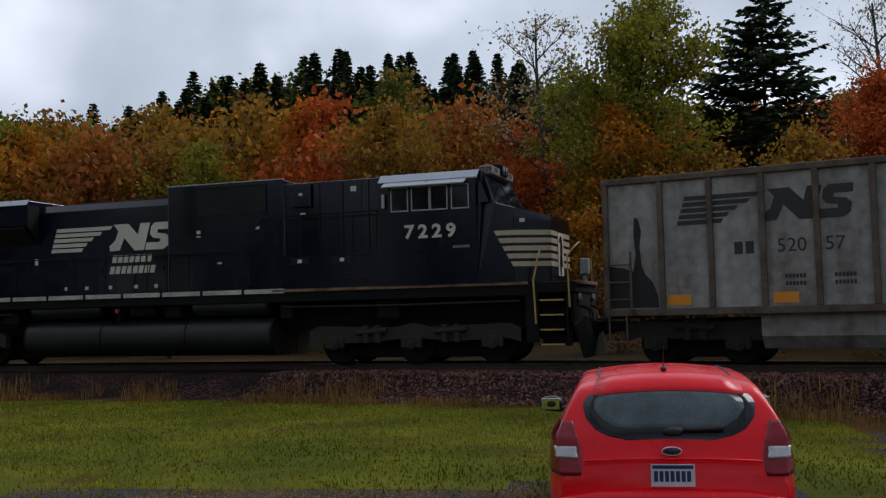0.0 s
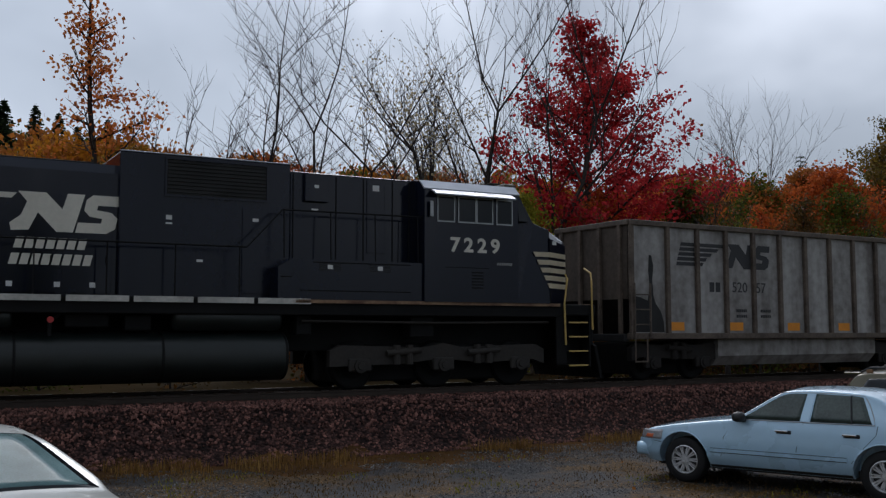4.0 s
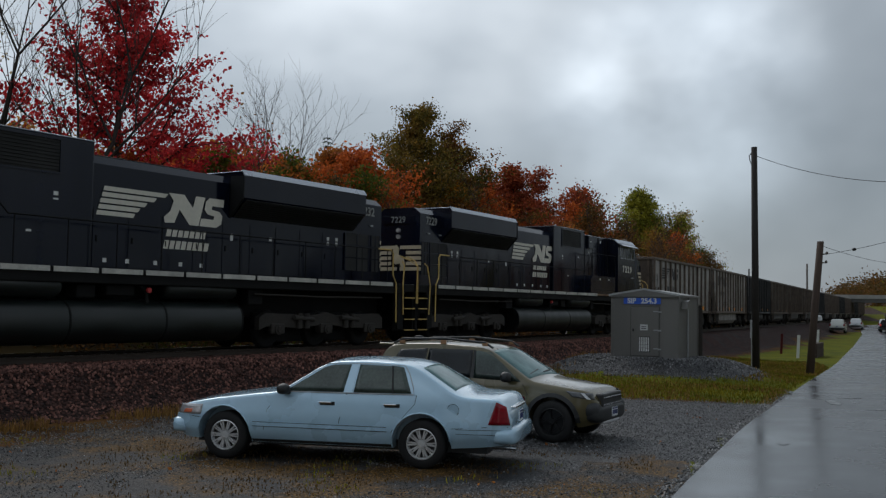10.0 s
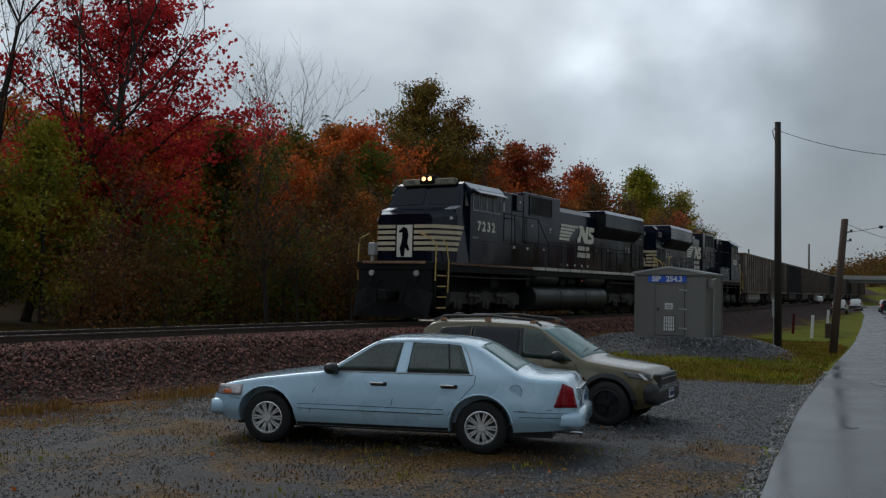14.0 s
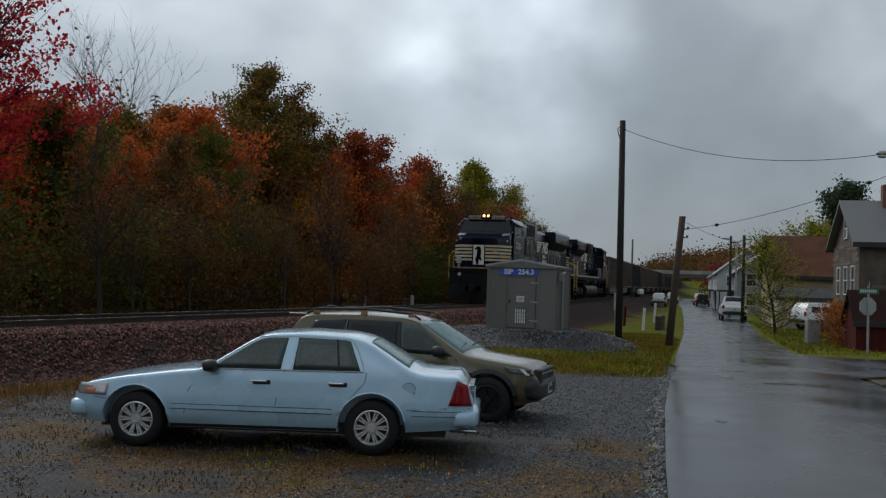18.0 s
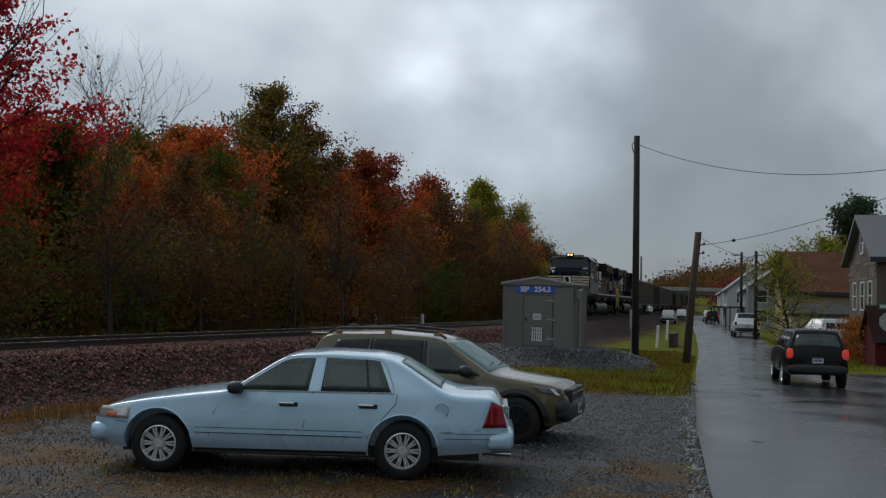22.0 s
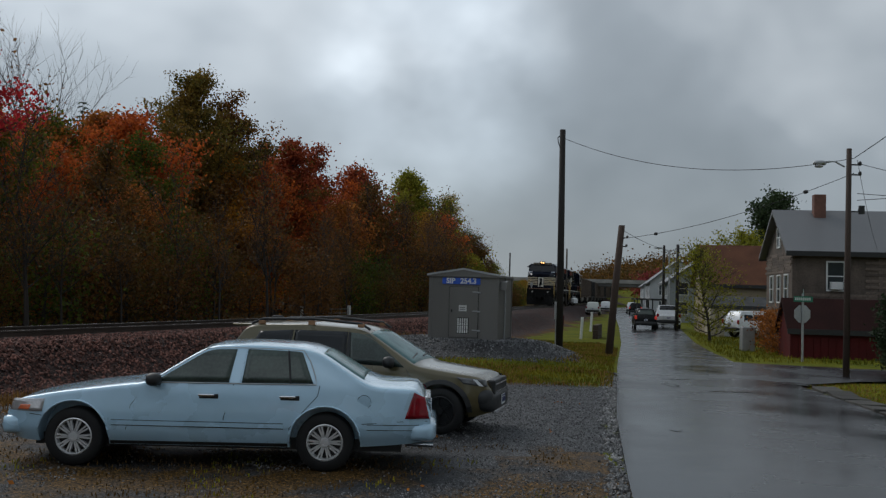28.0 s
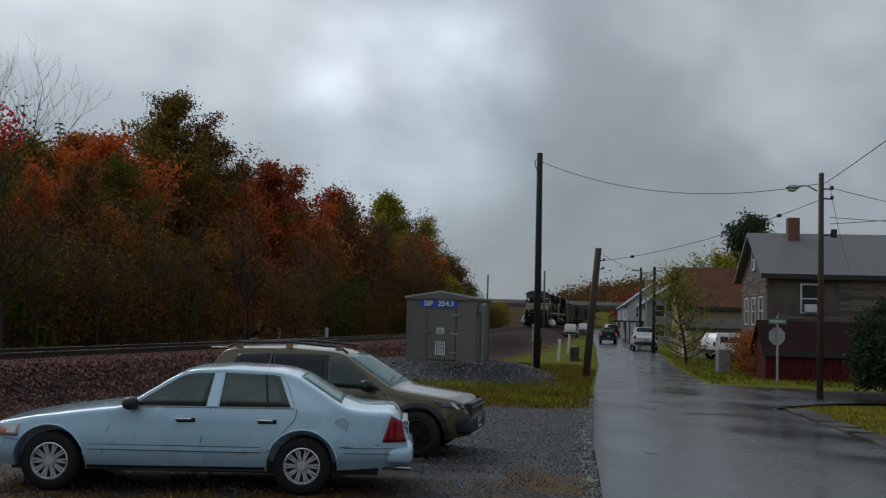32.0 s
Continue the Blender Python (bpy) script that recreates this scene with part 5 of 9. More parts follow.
def build_track():
    t = thing("railway_track", Matrix.Identity(4), "railway track with steel rails and dark timber sleepers", "track", kind="structure")
    for off in (HALF_GAUGE, -HALF_GAUGE):
        prof = [(-0.075, -0.17), (0.075, -0.17), (0.075, -0.155), (0.012, -0.14), (0.012, -0.05), (0.037, -0.04), (0.037, -0.006), (0.03, 0.0), (-0.03, 0.0), (-0.037, -0.006), (-0.037, -0.04), (-0.012, -0.05), (-0.012, -0.14), (-0.075, -0.155)]
        verts, faces, mi = [], [], []
        ss = np.arange(-150, 330, 2.0)
        for s in ss:
            for a, z in prof:
                x, y, h = track(s, off + a)
                verts.append((x, y, RAIL_Z + z))
        n = len(prof)
        for i in range(len(ss) - 1):
            for k in range(n):
                faces.append((i * n + k, i * n + (k + 1) % n, (i + 1) * n + (k + 1) % n, (i + 1) * n + k))
                mi.append(1 if k == 7 else 0)
        mesh_of("rail", verts, faces, [M["rail_steel"], M["rail_top"]], t, "worn steel rail", mat_index=mi)
    bm = bmesh.new()
    box(bm, -0.11, 0.11, -1.3, 1.3, -0.34, -0.165, 0.01)
    first = None
    rng = random.Random(9)
    s, count, rest = -22.0, 0, []
    src = part("sleeper", closed(bm), M["tie"], t, "dark timber sleeper")
    x, y, h = track(s)
    src.matrix_basis = pose(x, y, RAIL_Z, 0, 0, h)
    for k in range(1, 150):
        s = -22.0 + 0.52 * k
        x, y, h = track(s, rng.uniform(-0.04, 0.04))
        again(src, t, pose(x, y, RAIL_Z + rng.uniform(-0.012, 0.006), 0, 0, h + rng.uniform(-0.8, 0.8)))


def stones(name, n, place, size, material, seed):
    """Loose stones lying where place(rng) puts them, in one object."""
    rng = random.Random(seed)
    base = [(1, 0, 0), (-1, 0, 0), (0, 1, 0), (0, -1, 0), (0, 0, 1), (0, 0, -1)]
    tri = [(0, 2, 4), (2, 1, 4), (1, 3, 4), (3, 0, 4), (2, 0, 5), (1, 2, 5), (3, 1, 5), (0, 3, 5)]
    verts, faces = [], []
    for _ in range(n):
        x, y = place(rng)
        r = size * rng.uniform(0.5, 1.3)
        m = Matrix.LocRotScale((x, y, ground_z(x, y) + 0.25 * r), Euler((rng.uniform(0, 6), rng.uniform(0, 6), rng.uniform(0, 6))), (r, r * rng.uniform(0.6, 1), r * rng.uniform(0.5, 0.9)))
        o = len(verts)
        verts += [m @ Vector(p) * 1.0 for p in base]
        faces += [(a + o, b + o, c + o) for a, b, c in tri]
    return tagged(mesh_of(name, verts, faces, material), "loose wet stones lying on the ground", "gravel", kind="stuff")


def blades(name, n, place, h, material, seed, label, width=0.012):
    rng = random.Random(seed)
    verts, faces = [], []
    for _ in range(n):
        p = place(rng)
        if p is None:
            continue
        x, y = p
        z = ground_z(x, y)
        hh, a, b = h * rng.uniform(0.4, 1.2), rng.uniform(0, 6.28), rng.uniform(-0.5, 0.5)
        dx, dy, lx, ly = math.cos(a) * width, math.sin(a) * width, math.sin(a) * b * hh, -math.cos(a) * b * hh
        o = len(verts)
        verts += [(x - dx, y - dy, z - 0.01), (x + dx, y + dy, z - 0.01), (x + dx * 0.6 + lx * 0.4, y + dy * 0.6 + ly * 0.4, z + hh * 0.6), (x - dx * 0.6 + lx * 0.4, y - dy * 0.6 + ly * 0.4, z + hh * 0.6), (x + lx, y + ly, z + hh)]
        faces += [(o, o + 1, o + 2, o + 3), (o + 3, o + 2, o + 4)]
    return tagged(mesh_of(name, verts, faces, material), label, "grass", kind="stuff")

# ---- train ----
def horse_mark(parent, m, k, material):
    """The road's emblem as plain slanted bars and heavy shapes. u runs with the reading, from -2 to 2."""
    emblem = new("emblem")
    emblem.parent = parent
    emblem.matrix_basis = m
    for r in range(5):
        z = (0.03 + r * 0.145) * k
        x0, x1 = (-1.98 + 0.045 * r) * k, (-0.92 + (0.10 + 0.035 * r) * r) * k
        bm = bmesh.new()
        prism(bm, [(x0, z), (x1, z), (x1 + (0.06 + 0.01 * r) * k, z + 0.105 * k), (x0 + 0.03 * k, z + 0.105 * k)], 1, 0, -0.006)
        part("emblem_stripe", closed(bm), material, emblem)
    shapes = [[(0.05, 0.0), (0.36, 0.02), (0.52, 0.36), (0.86, 0.0), (1.16, 0.0), (1.37, 0.75), (1.05, 0.75), (0.96, 0.44), (0.66, 0.75), (0.16, 0.75), (0.32, 0.56), (0.22, 0.30), (0.02, 0.14)],
              [(1.20, 0.0), (1.78, 0.0), (1.95, 0.10), (1.99, 0.31), (1.88, 0.42), (1.60, 0.46), (1.62, 0.55), (2.02, 0.55), (2.04, 0.75), (1.52, 0.75), (1.40, 0.65), (1.36, 0.44), (1.46, 0.33), (1.70, 0.29), (1.68, 0.20), (1.25, 0.20)]]
    for sh in shapes:
        bm = bmesh.new()
        prism(bm, [(x * k, z * k) for x, z in sh], 1, 0, -0.006)
        fill(bm)
        part("emblem_shape", closed(bm), material, emblem)
    return emblem


def bar_row(name, parent, m, n, w, h, gap, thick, material, skew=0.0, label=""):
    """A row of n separate plain bars standing for writing."""
    bm = bmesh.new()
    bars(bm, 1, 0, 0, w, h, gap, 0, thick, skew)
    first = part(name, closed(bm), material, parent, label)
    first.matrix_basis = m
    for k in range(1, n):
        again(first, parent, m @ pose(k * (w + gap), 0, 0))


def bogie(t, cx, axles, spacing, r, grey):
    b = new("bogie")
    b.parent = t
    b.matrix_basis = pose(cx, 0, 0)
    half = spacing * (axles - 1) / 2 + 0.70
    for s in (-1, 1):
        bm = bmesh.new()
        poly = [(-half, 0.52), (-half, 0.86), (-half + 0.25, 0.98), (-0.5, 0.92), (0, 1.02), (0.5, 0.92), (half - 0.25, 0.98), (half, 0.86), (half, 0.52), (half - 0.3, 0.62)]
        for k in range(axles - 1, -1, -1):
            x = (k - (axles - 1) / 2) * spacing
            if k < axles - 1:
                poly.append((x + spacing * 0.5, 0.56))
            poly += [(x + 0.30, 0.64), (x + 0.22, 0.42), (x - 0.22, 0.42), (x - 0.30, 0.64)] if 0 < k < axles - 1 else []
        prism(bm, poly, 1, s * 1.02, s * 1.20)
        part("side_frame", closed(bm), grey, b, "cast steel side frame")
        for k in range(axles):
            x = (k - (axles - 1) / 2) * spacing
            bm = bmesh.new()
            cyl(bm, (x, s * 1.0, r), (x, s * 1.30, r), 0.17, 0.15, 14)
            cyl(bm, (x, s * 1.30, r), (x, s * 1.33, r), 0.09, 0.08, 10)
            part("axle_box", closed(bm), grey, b)
            bm = bmesh.new()
            box(bm, x - 0.27, x + 0.27, s * 1.18, s * 1.26, r - 0.12, r + 0.16, 0.03)
            part("axle_guide", closed(bm), grey, b)
        for k in range(axles - 1):
            x = (k + 0.5 - (axles - 1) / 2) * spacing
            bm = bmesh.new()
            for d in (-0.16, 0.16):
                cyl(bm, (x + d, s * 1.24, 0.55), (x + d, s * 1.24, 0.98), 0.085, 0.085, 10)
            part("spring", closed(bm), grey, b)
            bm = bmesh.new()
            cyl(bm, (x - 0.42, s * 1.27, 0.80), (x + 0.42, s * 1.27, 0.86), 0.07, 0.07, 10)
            part("brake_cylinder", closed(bm), grey, b)
    for k in range(axles):
        x = (k - (axles - 1) / 2) * spacing
        for s in (-1, 1):
            bm = bmesh.new()
            lathe(bm, [(0.05, -s * 0.07), (r - 0.07, -s * 0.07), (r - 0.03, -s * 0.03), (r - 0.03, s * 0.01), (r - 0.08, s * 0.02), (r * 0.55, s * 0.0), (0.16, s * 0.03), (0.02, s * 0.03)], (x, s * 0.82, r), (0, 1, 0), 24)
            lathe(bm, [(r - 0.03, s * 0.0), (r + 0.025, -s * 0.09), (r + 0.02, -s * 0.12), (0.3, -s * 0.12)], (x, s * 0.82, r), (0, 1, 0), 24)
            part("wheel", closed(bm), M["loco_dark"], b)
    # bolster made extra deep, a dark filler for the lit gaps between wheels
    bm = bmesh.new()
    box(bm, -half + 0.3, half - 0.3, -0.7, 0.7, 0.16, 1.0, 0.05)
    part("bolster", closed(bm), M["loco_dark"], b)
    return b


def locomotive(m, number, label, far):
    """far: the sign of the side that faces away from the lot."""
    t = thing("locomotive", m, label, "locomotive", "train")
    K, D, G = M["loco_black"], M["loco_dark"], M["truck_grey"]

    def p(name, fn, material, lab="", parent=None):
        bm = bmesh.new()
        fn(bm)
        return part(name, closed(bm), material, parent or t, lab)

    p("underframe", lambda b: box(b, -12.7, 9.3, -1.46, 1.46, 1.62, 1.93, 0.02), D)
    p("centre_sill", lambda b: box(b, -12.4, 9.6, -0.55, 0.55, 0.85, 1.63, 0.02), D)
    # long hood and its rear block
    hood = [(-0.83, 1.94), (0.83, 1.94), (0.83, 4.40), (0.66, 4.60), (-0.66, 4.60), (-0.83, 4.40)]
    p("hood", lambda b: prism(b, hood, 0, -10.70, -1.0), K, "long black engine hood")
    p("rear_hood", lambda b: prism(b, [(-0.85, 1.94), (0.85, 1.94), (0.85, 4.42), (0.60, 4.62), (-0.60, 4.62), (-0.85, 4.42)], 0, -12.15, -10.70), K, "boxy rear end of the hood")
    # flared radiator
    flare = [(-0.84, 3.42), (0.84, 3.42), (0.84, 3.55), (1.30, 4.02), (1.30, 4.62), (1.24, 4.72), (-1.24, 4.72), (-1.30, 4.62), (-1.30, 4.02), (-0.84, 3.55)]
    p("radiator", lambda b: prism(b, flare, 0, -10.75, -5.45), K, "flared radiator housing")
    # sky sheen on the wet radiator, painted as pale edge strips and top
    for s in (-1, 1):
        p("radiator_edge", lambda b: prism(b, [(s * 1.20, 4.725), (s * 1.305, 4.60), (s * 1.33, 4.61), (s * 1.22, 4.765)], 0, -10.75, -5.45), M["visor"], "pale strip painted as wet sheen on the radiator edge")
    p("radiator_top", lambda b: box(b, -10.65, -5.55, -1.22, 1.22, 4.715, 4.755, 0.015), M["visor"], "radiator top plate in painted pale wet sheen")
    for s in (-1, 1):
        p("radiator_grille", lambda b: prism(b, [(s * 0.855, 3.53), (s * 1.292, 3.975), (s * 1.302, 3.965), (s * 0.865, 3.52)], 0, -10.65, -5.55), M["soot"], "dark sloping radiator grille")
        for j in range(9):
            y0, z0 = 0.875 + 0.048 * j, 3.53 + 0.049 * j
            p("grille_bar", lambda b: box(b, -10.6, -5.6, s * y0, s * (y0 + 0.03), z0 - 0.014, z0 + 0.004), D)
        p("radiator_end_cap", lambda b: prism(b, [(s * 0.86, 3.50), (s * 1.312, 3.98), (s * 1.312, 4.60), (s * 0.86, 4.60)], 0, -5.46, -5.40), D)
    # blower box, equipment cabinet and roof gear
    p("blower_box", lambda b: box(b, -1.0, 2.56, -0.95, 0.95, 1.94, 4.86, 0.03), K, "raised box with dark grille")
    p("equipment_cabinet", lambda b: box(b, 2.56, 5.55, -0.95, 0.95, 1.94, 4.73, 0.03), K, "tall equipment cabinet")
    for s in (-1, 1):
        p("intake_grille", lambda b: box(b, -0.08, 2.02, s * 0.94, s * 0.958, 4.05, 4.76), M["soot"], "dark intake grille")
        for j in range(9):
            p("grille_bar", lambda b: box(b, -0.06, 2.0, s * 0.958, s * 0.972, 4.09 + j * 0.076, 4.10 + j * 0.076), D)
        for x0, x1, z0, z1 in ((-0.12, -0.08, 4.0, 4.80), (2.02, 2.06, 4.0, 4.80), (-0.08, 2.02, 4.0, 4.045), (-0.08, 2.02, 4.765, 4.80)):
            p("grille_frame", lambda b: box(b, x0, x1, s * 0.95, s * 0.985, z0, z1), K)
        # pale strip for the sheen along the wet box top
        p("box_top_edge", lambda b: box(b, -1.0, 2.56, s * 0.90, s * 0.96, 4.862, 4.885, 0.006), M["visor"], "pale strip painted as wet sheen on the box edge")
        for x, z, w, h in ((-0.02, 3.58, 0.12, 0.09), (-0.02, 3.46, 0.13, 0.035), (0.62, 2.72, 0.13, 0.05)):
            p("sticker", lambda b: box(b, x - w / 2, x + w / 2, s * 0.951, s * 0.956, z - h / 2, z + h / 2), M["label_white"])
        d = p("access_door", lambda b: box(b, 1.50, 2.44, s * 0.95, s * 0.972, 2.06, 3.86, 0.01), K)
        p("door_sticker", lambda b: box(b, 1.72, 1.85, s * 0.973, s * 0.977, 3.58, 3.65), M["label_white"], "", d)
        d = p("panel_cover", lambda b: box(b, 2.86, 3.40, s * 0.95, s * 1.06, 4.08, 4.70, 0.015), K, "raised square panel cover")
        p("panel_sticker", lambda b: box(b, 3.07, 3.17, s * 1.061, s * 1.065, 4.38, 4.45), M["label_white"], "", d)
        p("sticker", lambda b: box(b, 3.05, 3.20, s * 0.951, s * 0.956, 3.88, 3.94), M["label_white"])
        d = p("cabinet_door", lambda b: box(b, 4.36, 4.80, s * 0.95, s * 0.972, 3.02, 4.70, 0.01), K)
        p("door_sticker", lambda b: box(b, 4.50, 4.66, s * 0.973, s * 0.977, 4.42, 4.55), M["label_white"], "", d)
        for x in (2.62, 3.62, 4.28, 5.0, 5.42):
            p("panel_seam", lambda b: box(b, x - 0.012, x + 0.012, s * 0.95, s * 0.962, 2.85, 4.68), D)
        p("lower_cabinet", lambda b: prism(b, [(2.12, 1.95), (5.55, 1.95), (5.55, 2.80), (2.42, 2.80), (2.12, 2.62)], 1, s * 0.90, s * 1.47), K, "full-width lower cabinet with louvres")
        for x in (3.28, 4.46):
            for j in range(4):
                for a, b_ in ((-0.25, -0.09), (0.09, 0.25)):
                    p("louvre", lambda b: box(b, x + a, x + b_, s * 1.468, s * 1.482, 2.57 + j * 0.045, 2.59 + j * 0.045), M["soot"])
            p("sticker", lambda b: box(b, x - 0.06, x + 0.06, s * 1.471, s * 1.476, 2.60, 2.69), M["label_white"])
        for z, x0, x1 in ((2.74, 2.9, 5.2), (2.14, 2.6, 5.2), (2.42, 2.18, 2.42)):
            p("cabinet_seam", lambda b: box(b, x0, x1, s * 1.468, s * 1.477, z - 0.012, z + 0.012), D)
        # rear screens and doors along the hood
        for x0, x1 in ((-12.05, -11.62), (-11.48, -10.30)):
            scr = p("air_screen", lambda b: box(b, x0, x1, s * 0.85, s * 0.862, 2.30, 3.45), M["soot"], "dark louvred air screen")
            for j in range(1, 3):
                p("screen_bar", lambda b: box(b, x0, x1, s * 0.862, s * 0.872, 2.30 + j * 0.38, 2.33 + j * 0.38), K, "", scr)
            for k in range(3):
                xx = x0 + (x1 - x0) * k / 2
                p("screen_bar", lambda b: box(b, xx - 0.02, xx + 0.02, s * 0.862, s * 0.875, 2.30, 3.45), K, "", scr)
        for k in range(9):
            x = -9.72 + k * 1.02
            d = p("hood_door", lambda b: box(b, x - 0.46, x + 0.46, s * 0.83, s * 0.846, 2.02, 3.36, 0.008), K)
            p("door_latch", lambda b: box(b, x + 0.34, x + 0.38, s * 0.846, s * 0.862, 2.60, 2.74), D, "", d)
        for x, z in ((-9.9, 3.20), (-9.9, 3.06), (-9.5, 3.20), (-9.5, 3.06), (-7.0, 3.02), (-5.5, 2.94), (-5.5, 3.02), (-4.45, 2.18), (-3.75, 2.18), (-2.95, 2.18), (-2.1, 2.18), (-1.45, 2.18), (-0.9, 2.30)):
            p("sticker", lambda b: box(b, x - 0.055, x + 0.055, s * 0.847, s * 0.851, z - 0.05, z + 0.05), M["label_white"])
        for x in (-11.6, -10.8):
            p("lifting_eye", lambda b: box(b, x - 0.07, x + 0.07, s * 0.852, s * 0.90, 3.72, 3.77, 0.01), M["galv"])
    # cab: side walls run on into the nose
    cab = [(-1.54, 1.94), (1.54, 1.94), (1.54, 4.46), (1.34, 4.66), (0.8, 4.78), (-0.8, 4.78), (-1.34, 4.66), (-1.54, 4.46)]
    p("cab", lambda b: prism(b, cab, 0, 5.52, 8.02), K, "wide black cab")
    bm = bmesh.new()
    prism(bm, [(8.01, 1.94), (8.94, 1.94), (8.94, 3.70), (8.48, 3.84), (8.14, 4.64), (8.01, 4.72)], 1, -1.53, 1.53)
    for v in bm.verts:
        if v.co.z > 4.5:
            v.co.y *= 0.84
        elif v.co.z > 3.6:
            v.co.y *= 0.975
    part("cab_front", closed(bm), K, t)
    bm = bmesh.new()
    a = [bm.verts.new((8.94, y, z)) for y, z in ((-1.53, 1.94), (1.53, 1.94), (1.53, 3.50), (1.40, 3.71), (-1.40, 3.71), (-1.53, 3.50))]
    b = [bm.verts.new((9.72, y, z)) for y, z in ((-1.06, 1.94), (1.06, 1.94), (1.06, 3.38), (0.94, 3.52), (-0.94, 3.52), (-1.06, 3.38))]
    bridge(bm, a, b)
    bm.faces.new(a[::-1]), bm.faces.new(b)
    part("nose", closed(bm), K, t, "blunt black nose with bevelled flanks")
    for s in (-1, 1):
        # highlight on the wet nose top, laid on as a pale strip
        p("nose_top_edge", lambda b: prism(b, [(8.50, 3.838), (8.94, 3.708), (8.95, 3.722), (8.50, 3.856)], 1, s * 1.05, s * 1.44), M["visor"], "pale strip painted as wet sheen on the nose edge")
        p("nose_sticker", lambda b: box(b, 9.06, 9.18, s * 1.40, s * 1.455, 3.36, 3.45), M["label_white"])
        p("nose_seam", lambda b: box(b, 8.925, 8.945, s * 1.53, s * 1.538, 1.95, 3.50), D)
        # windscreen, on the slope above the nose
        bm = bmesh.new()
        prism(bm, [(s * 0.08, 3.96), (s * 1.34, 3.92), (s * 1.20, 4.48), (s * 0.08, 4.54)], 0, 0, 0.02)
        for v in bm.verts:
            v.co.x += 8.478 - (v.co.z - 3.84) * 0.425
        part("front_window", closed(bm), M["loco_glass"], t, "dark cab windscreen")
        bm = bmesh.new()
        prism(bm, [(8.07, 3.88), (8.34, 3.88), (8.14, 4.36), (8.07, 4.40)], 1, s * 1.46, s * 1.512)
        for v in bm.verts:
            v.co.y -= s * max(0.0, v.co.z - 3.84) * 0.14
        part("quarter_window", closed(bm), M["loco_glass"], t, "dark corner window")
        for x0, x1 in ((5.86, 6.27), (6.40, 6.83), (6.89, 7.29), (7.43, 7.83)):
            w = p("side_window", lambda b: box(b, x0, x1, s * 1.54, s * 1.55, 3.78, 4.32), M["loco_glass"], "dark cab side window")
            for xa, xb, za, zb in ((x0 - 0.025, x0, 3.75, 4.35), (x1, x1 + 0.025, 3.75, 4.35), (x0, x1, 3.75, 3.78), (x0, x1, 4.32, 4.35)):
                p("window_frame", lambda b: box(b, xa, xb, s * 1.54, s * 1.565, za, zb), M["galv"], "", w)
        p("visor", lambda b: prism(b, [(s * 1.52, 4.46), (s * 1.80, 4.33), (s * 1.81, 4.36), (s * 1.52, 4.50)], 0, 5.68, 7.80), M["visor"], "silver sun visor")
        # bright sheen of the wet roof edge, put in as a pale strip
        p("roof_edge", lambda b: prism(b, [(s * 1.33, 4.675), (s * 1.545, 4.47), (s * 1.56, 4.50), (s * 1.34, 4.70)], 0, 5.50, 8.06), M["visor"], "pale strip painted as wet sheen on the cab roof edge")
        p("cab_panel_seam", lambda b: box(b, 6.05, 7.20, s * 1.54, s * 1.546, 2.72, 2.735), D)
        for j in range(6):
            p("louvre", lambda b: box(b, 6.75, 7.05, s * 1.54, s * 1.555, 2.26 + j * 0.07, 2.285 + j * 0.07), D)
        p("mirror", lambda b: box(b, 5.62, 5.70, s * 1.60, s * 1.64, 3.85, 4.20, 0.01), M["galv"])
        # stripes wrap from the cab flank over the bevel to the front
        for j in range(5):
            z = 2.31 + j * 0.186
            x0 = 8.86 - j * 0.10
            e = 1.543
            bm = bmesh.new()
            prism(bm, [(x0 + 0.05, z), (8.943, z), (8.943, z + 0.115), (x0 - 0.01, z + 0.115)], 1, s * 1.53, s * e)
            part("nose_stripe", closed(bm), M["cream"], t, "cream nose stripe")
            bm = bmesh.new()
            lo = [bm.verts.new((x, s * (y + 0.006), zz)) for x, y in ((8.945, 1.535), (9.725, 1.065)) for zz in (z, z + 0.115)]
            hi = [bm.verts.new((x - 0.006, s * (y - 0.012), zz)) for x, y in ((8.945, 1.535), (9.725, 1.065)) for zz in (z, z + 0.115)]
            for q in ((lo[0], lo[2], lo[3], lo[1]), (hi[0], hi[1], hi[3], hi[2]), (lo[0], lo[1], hi[1], hi[0]), (lo[2], hi[2], hi[3], lo[3]), (lo[1], lo[3], hi[3], hi[1]), (lo[0], hi[0], hi[2], lo[2])):
                bm.faces.new(q)
            part("nose_stripe", closed(bm), M["cream"], t, "cream nose stripe")
            p("nose_stripe", lambda b: box(b, 9.718, 9.727, s * 0.36, s * 1.06, z, z + 0.115), M["cream"], "cream nose stripe")
        for k, ch in enumerate(number):
            words("road_digit", ch, 0.45, pose(6.84, s * 1.546, 3.23, 90, 0, 0 if s < 0 else 180) @ pose((k - 1.5) * 0.36, 0, 0) @ Matrix.Diagonal((1.12, 1, 1, 1)), M["loco_white"], t, 0.004, "white road number digit", bold=0.014)
        bar_row("model_bar", t, pose(7.42 if s < 0 else 7.86, s * 1.545, 2.81, 0, 0, 0 if s < 0 else 180), 7, 0.045, 0.06, 0.016, 0.004, M["label_grey"], 0.02)
        # emblem and name bars, reading away from the stripes
        f = 1 if s < 0 else -1
        rot = 0 if s < 0 else 180
        horse_mark(t, pose(-3.0 if s < 0 else -3.15, s * 0.850, 3.19, 0, 0, rot), 1.0, M["loco_white"])
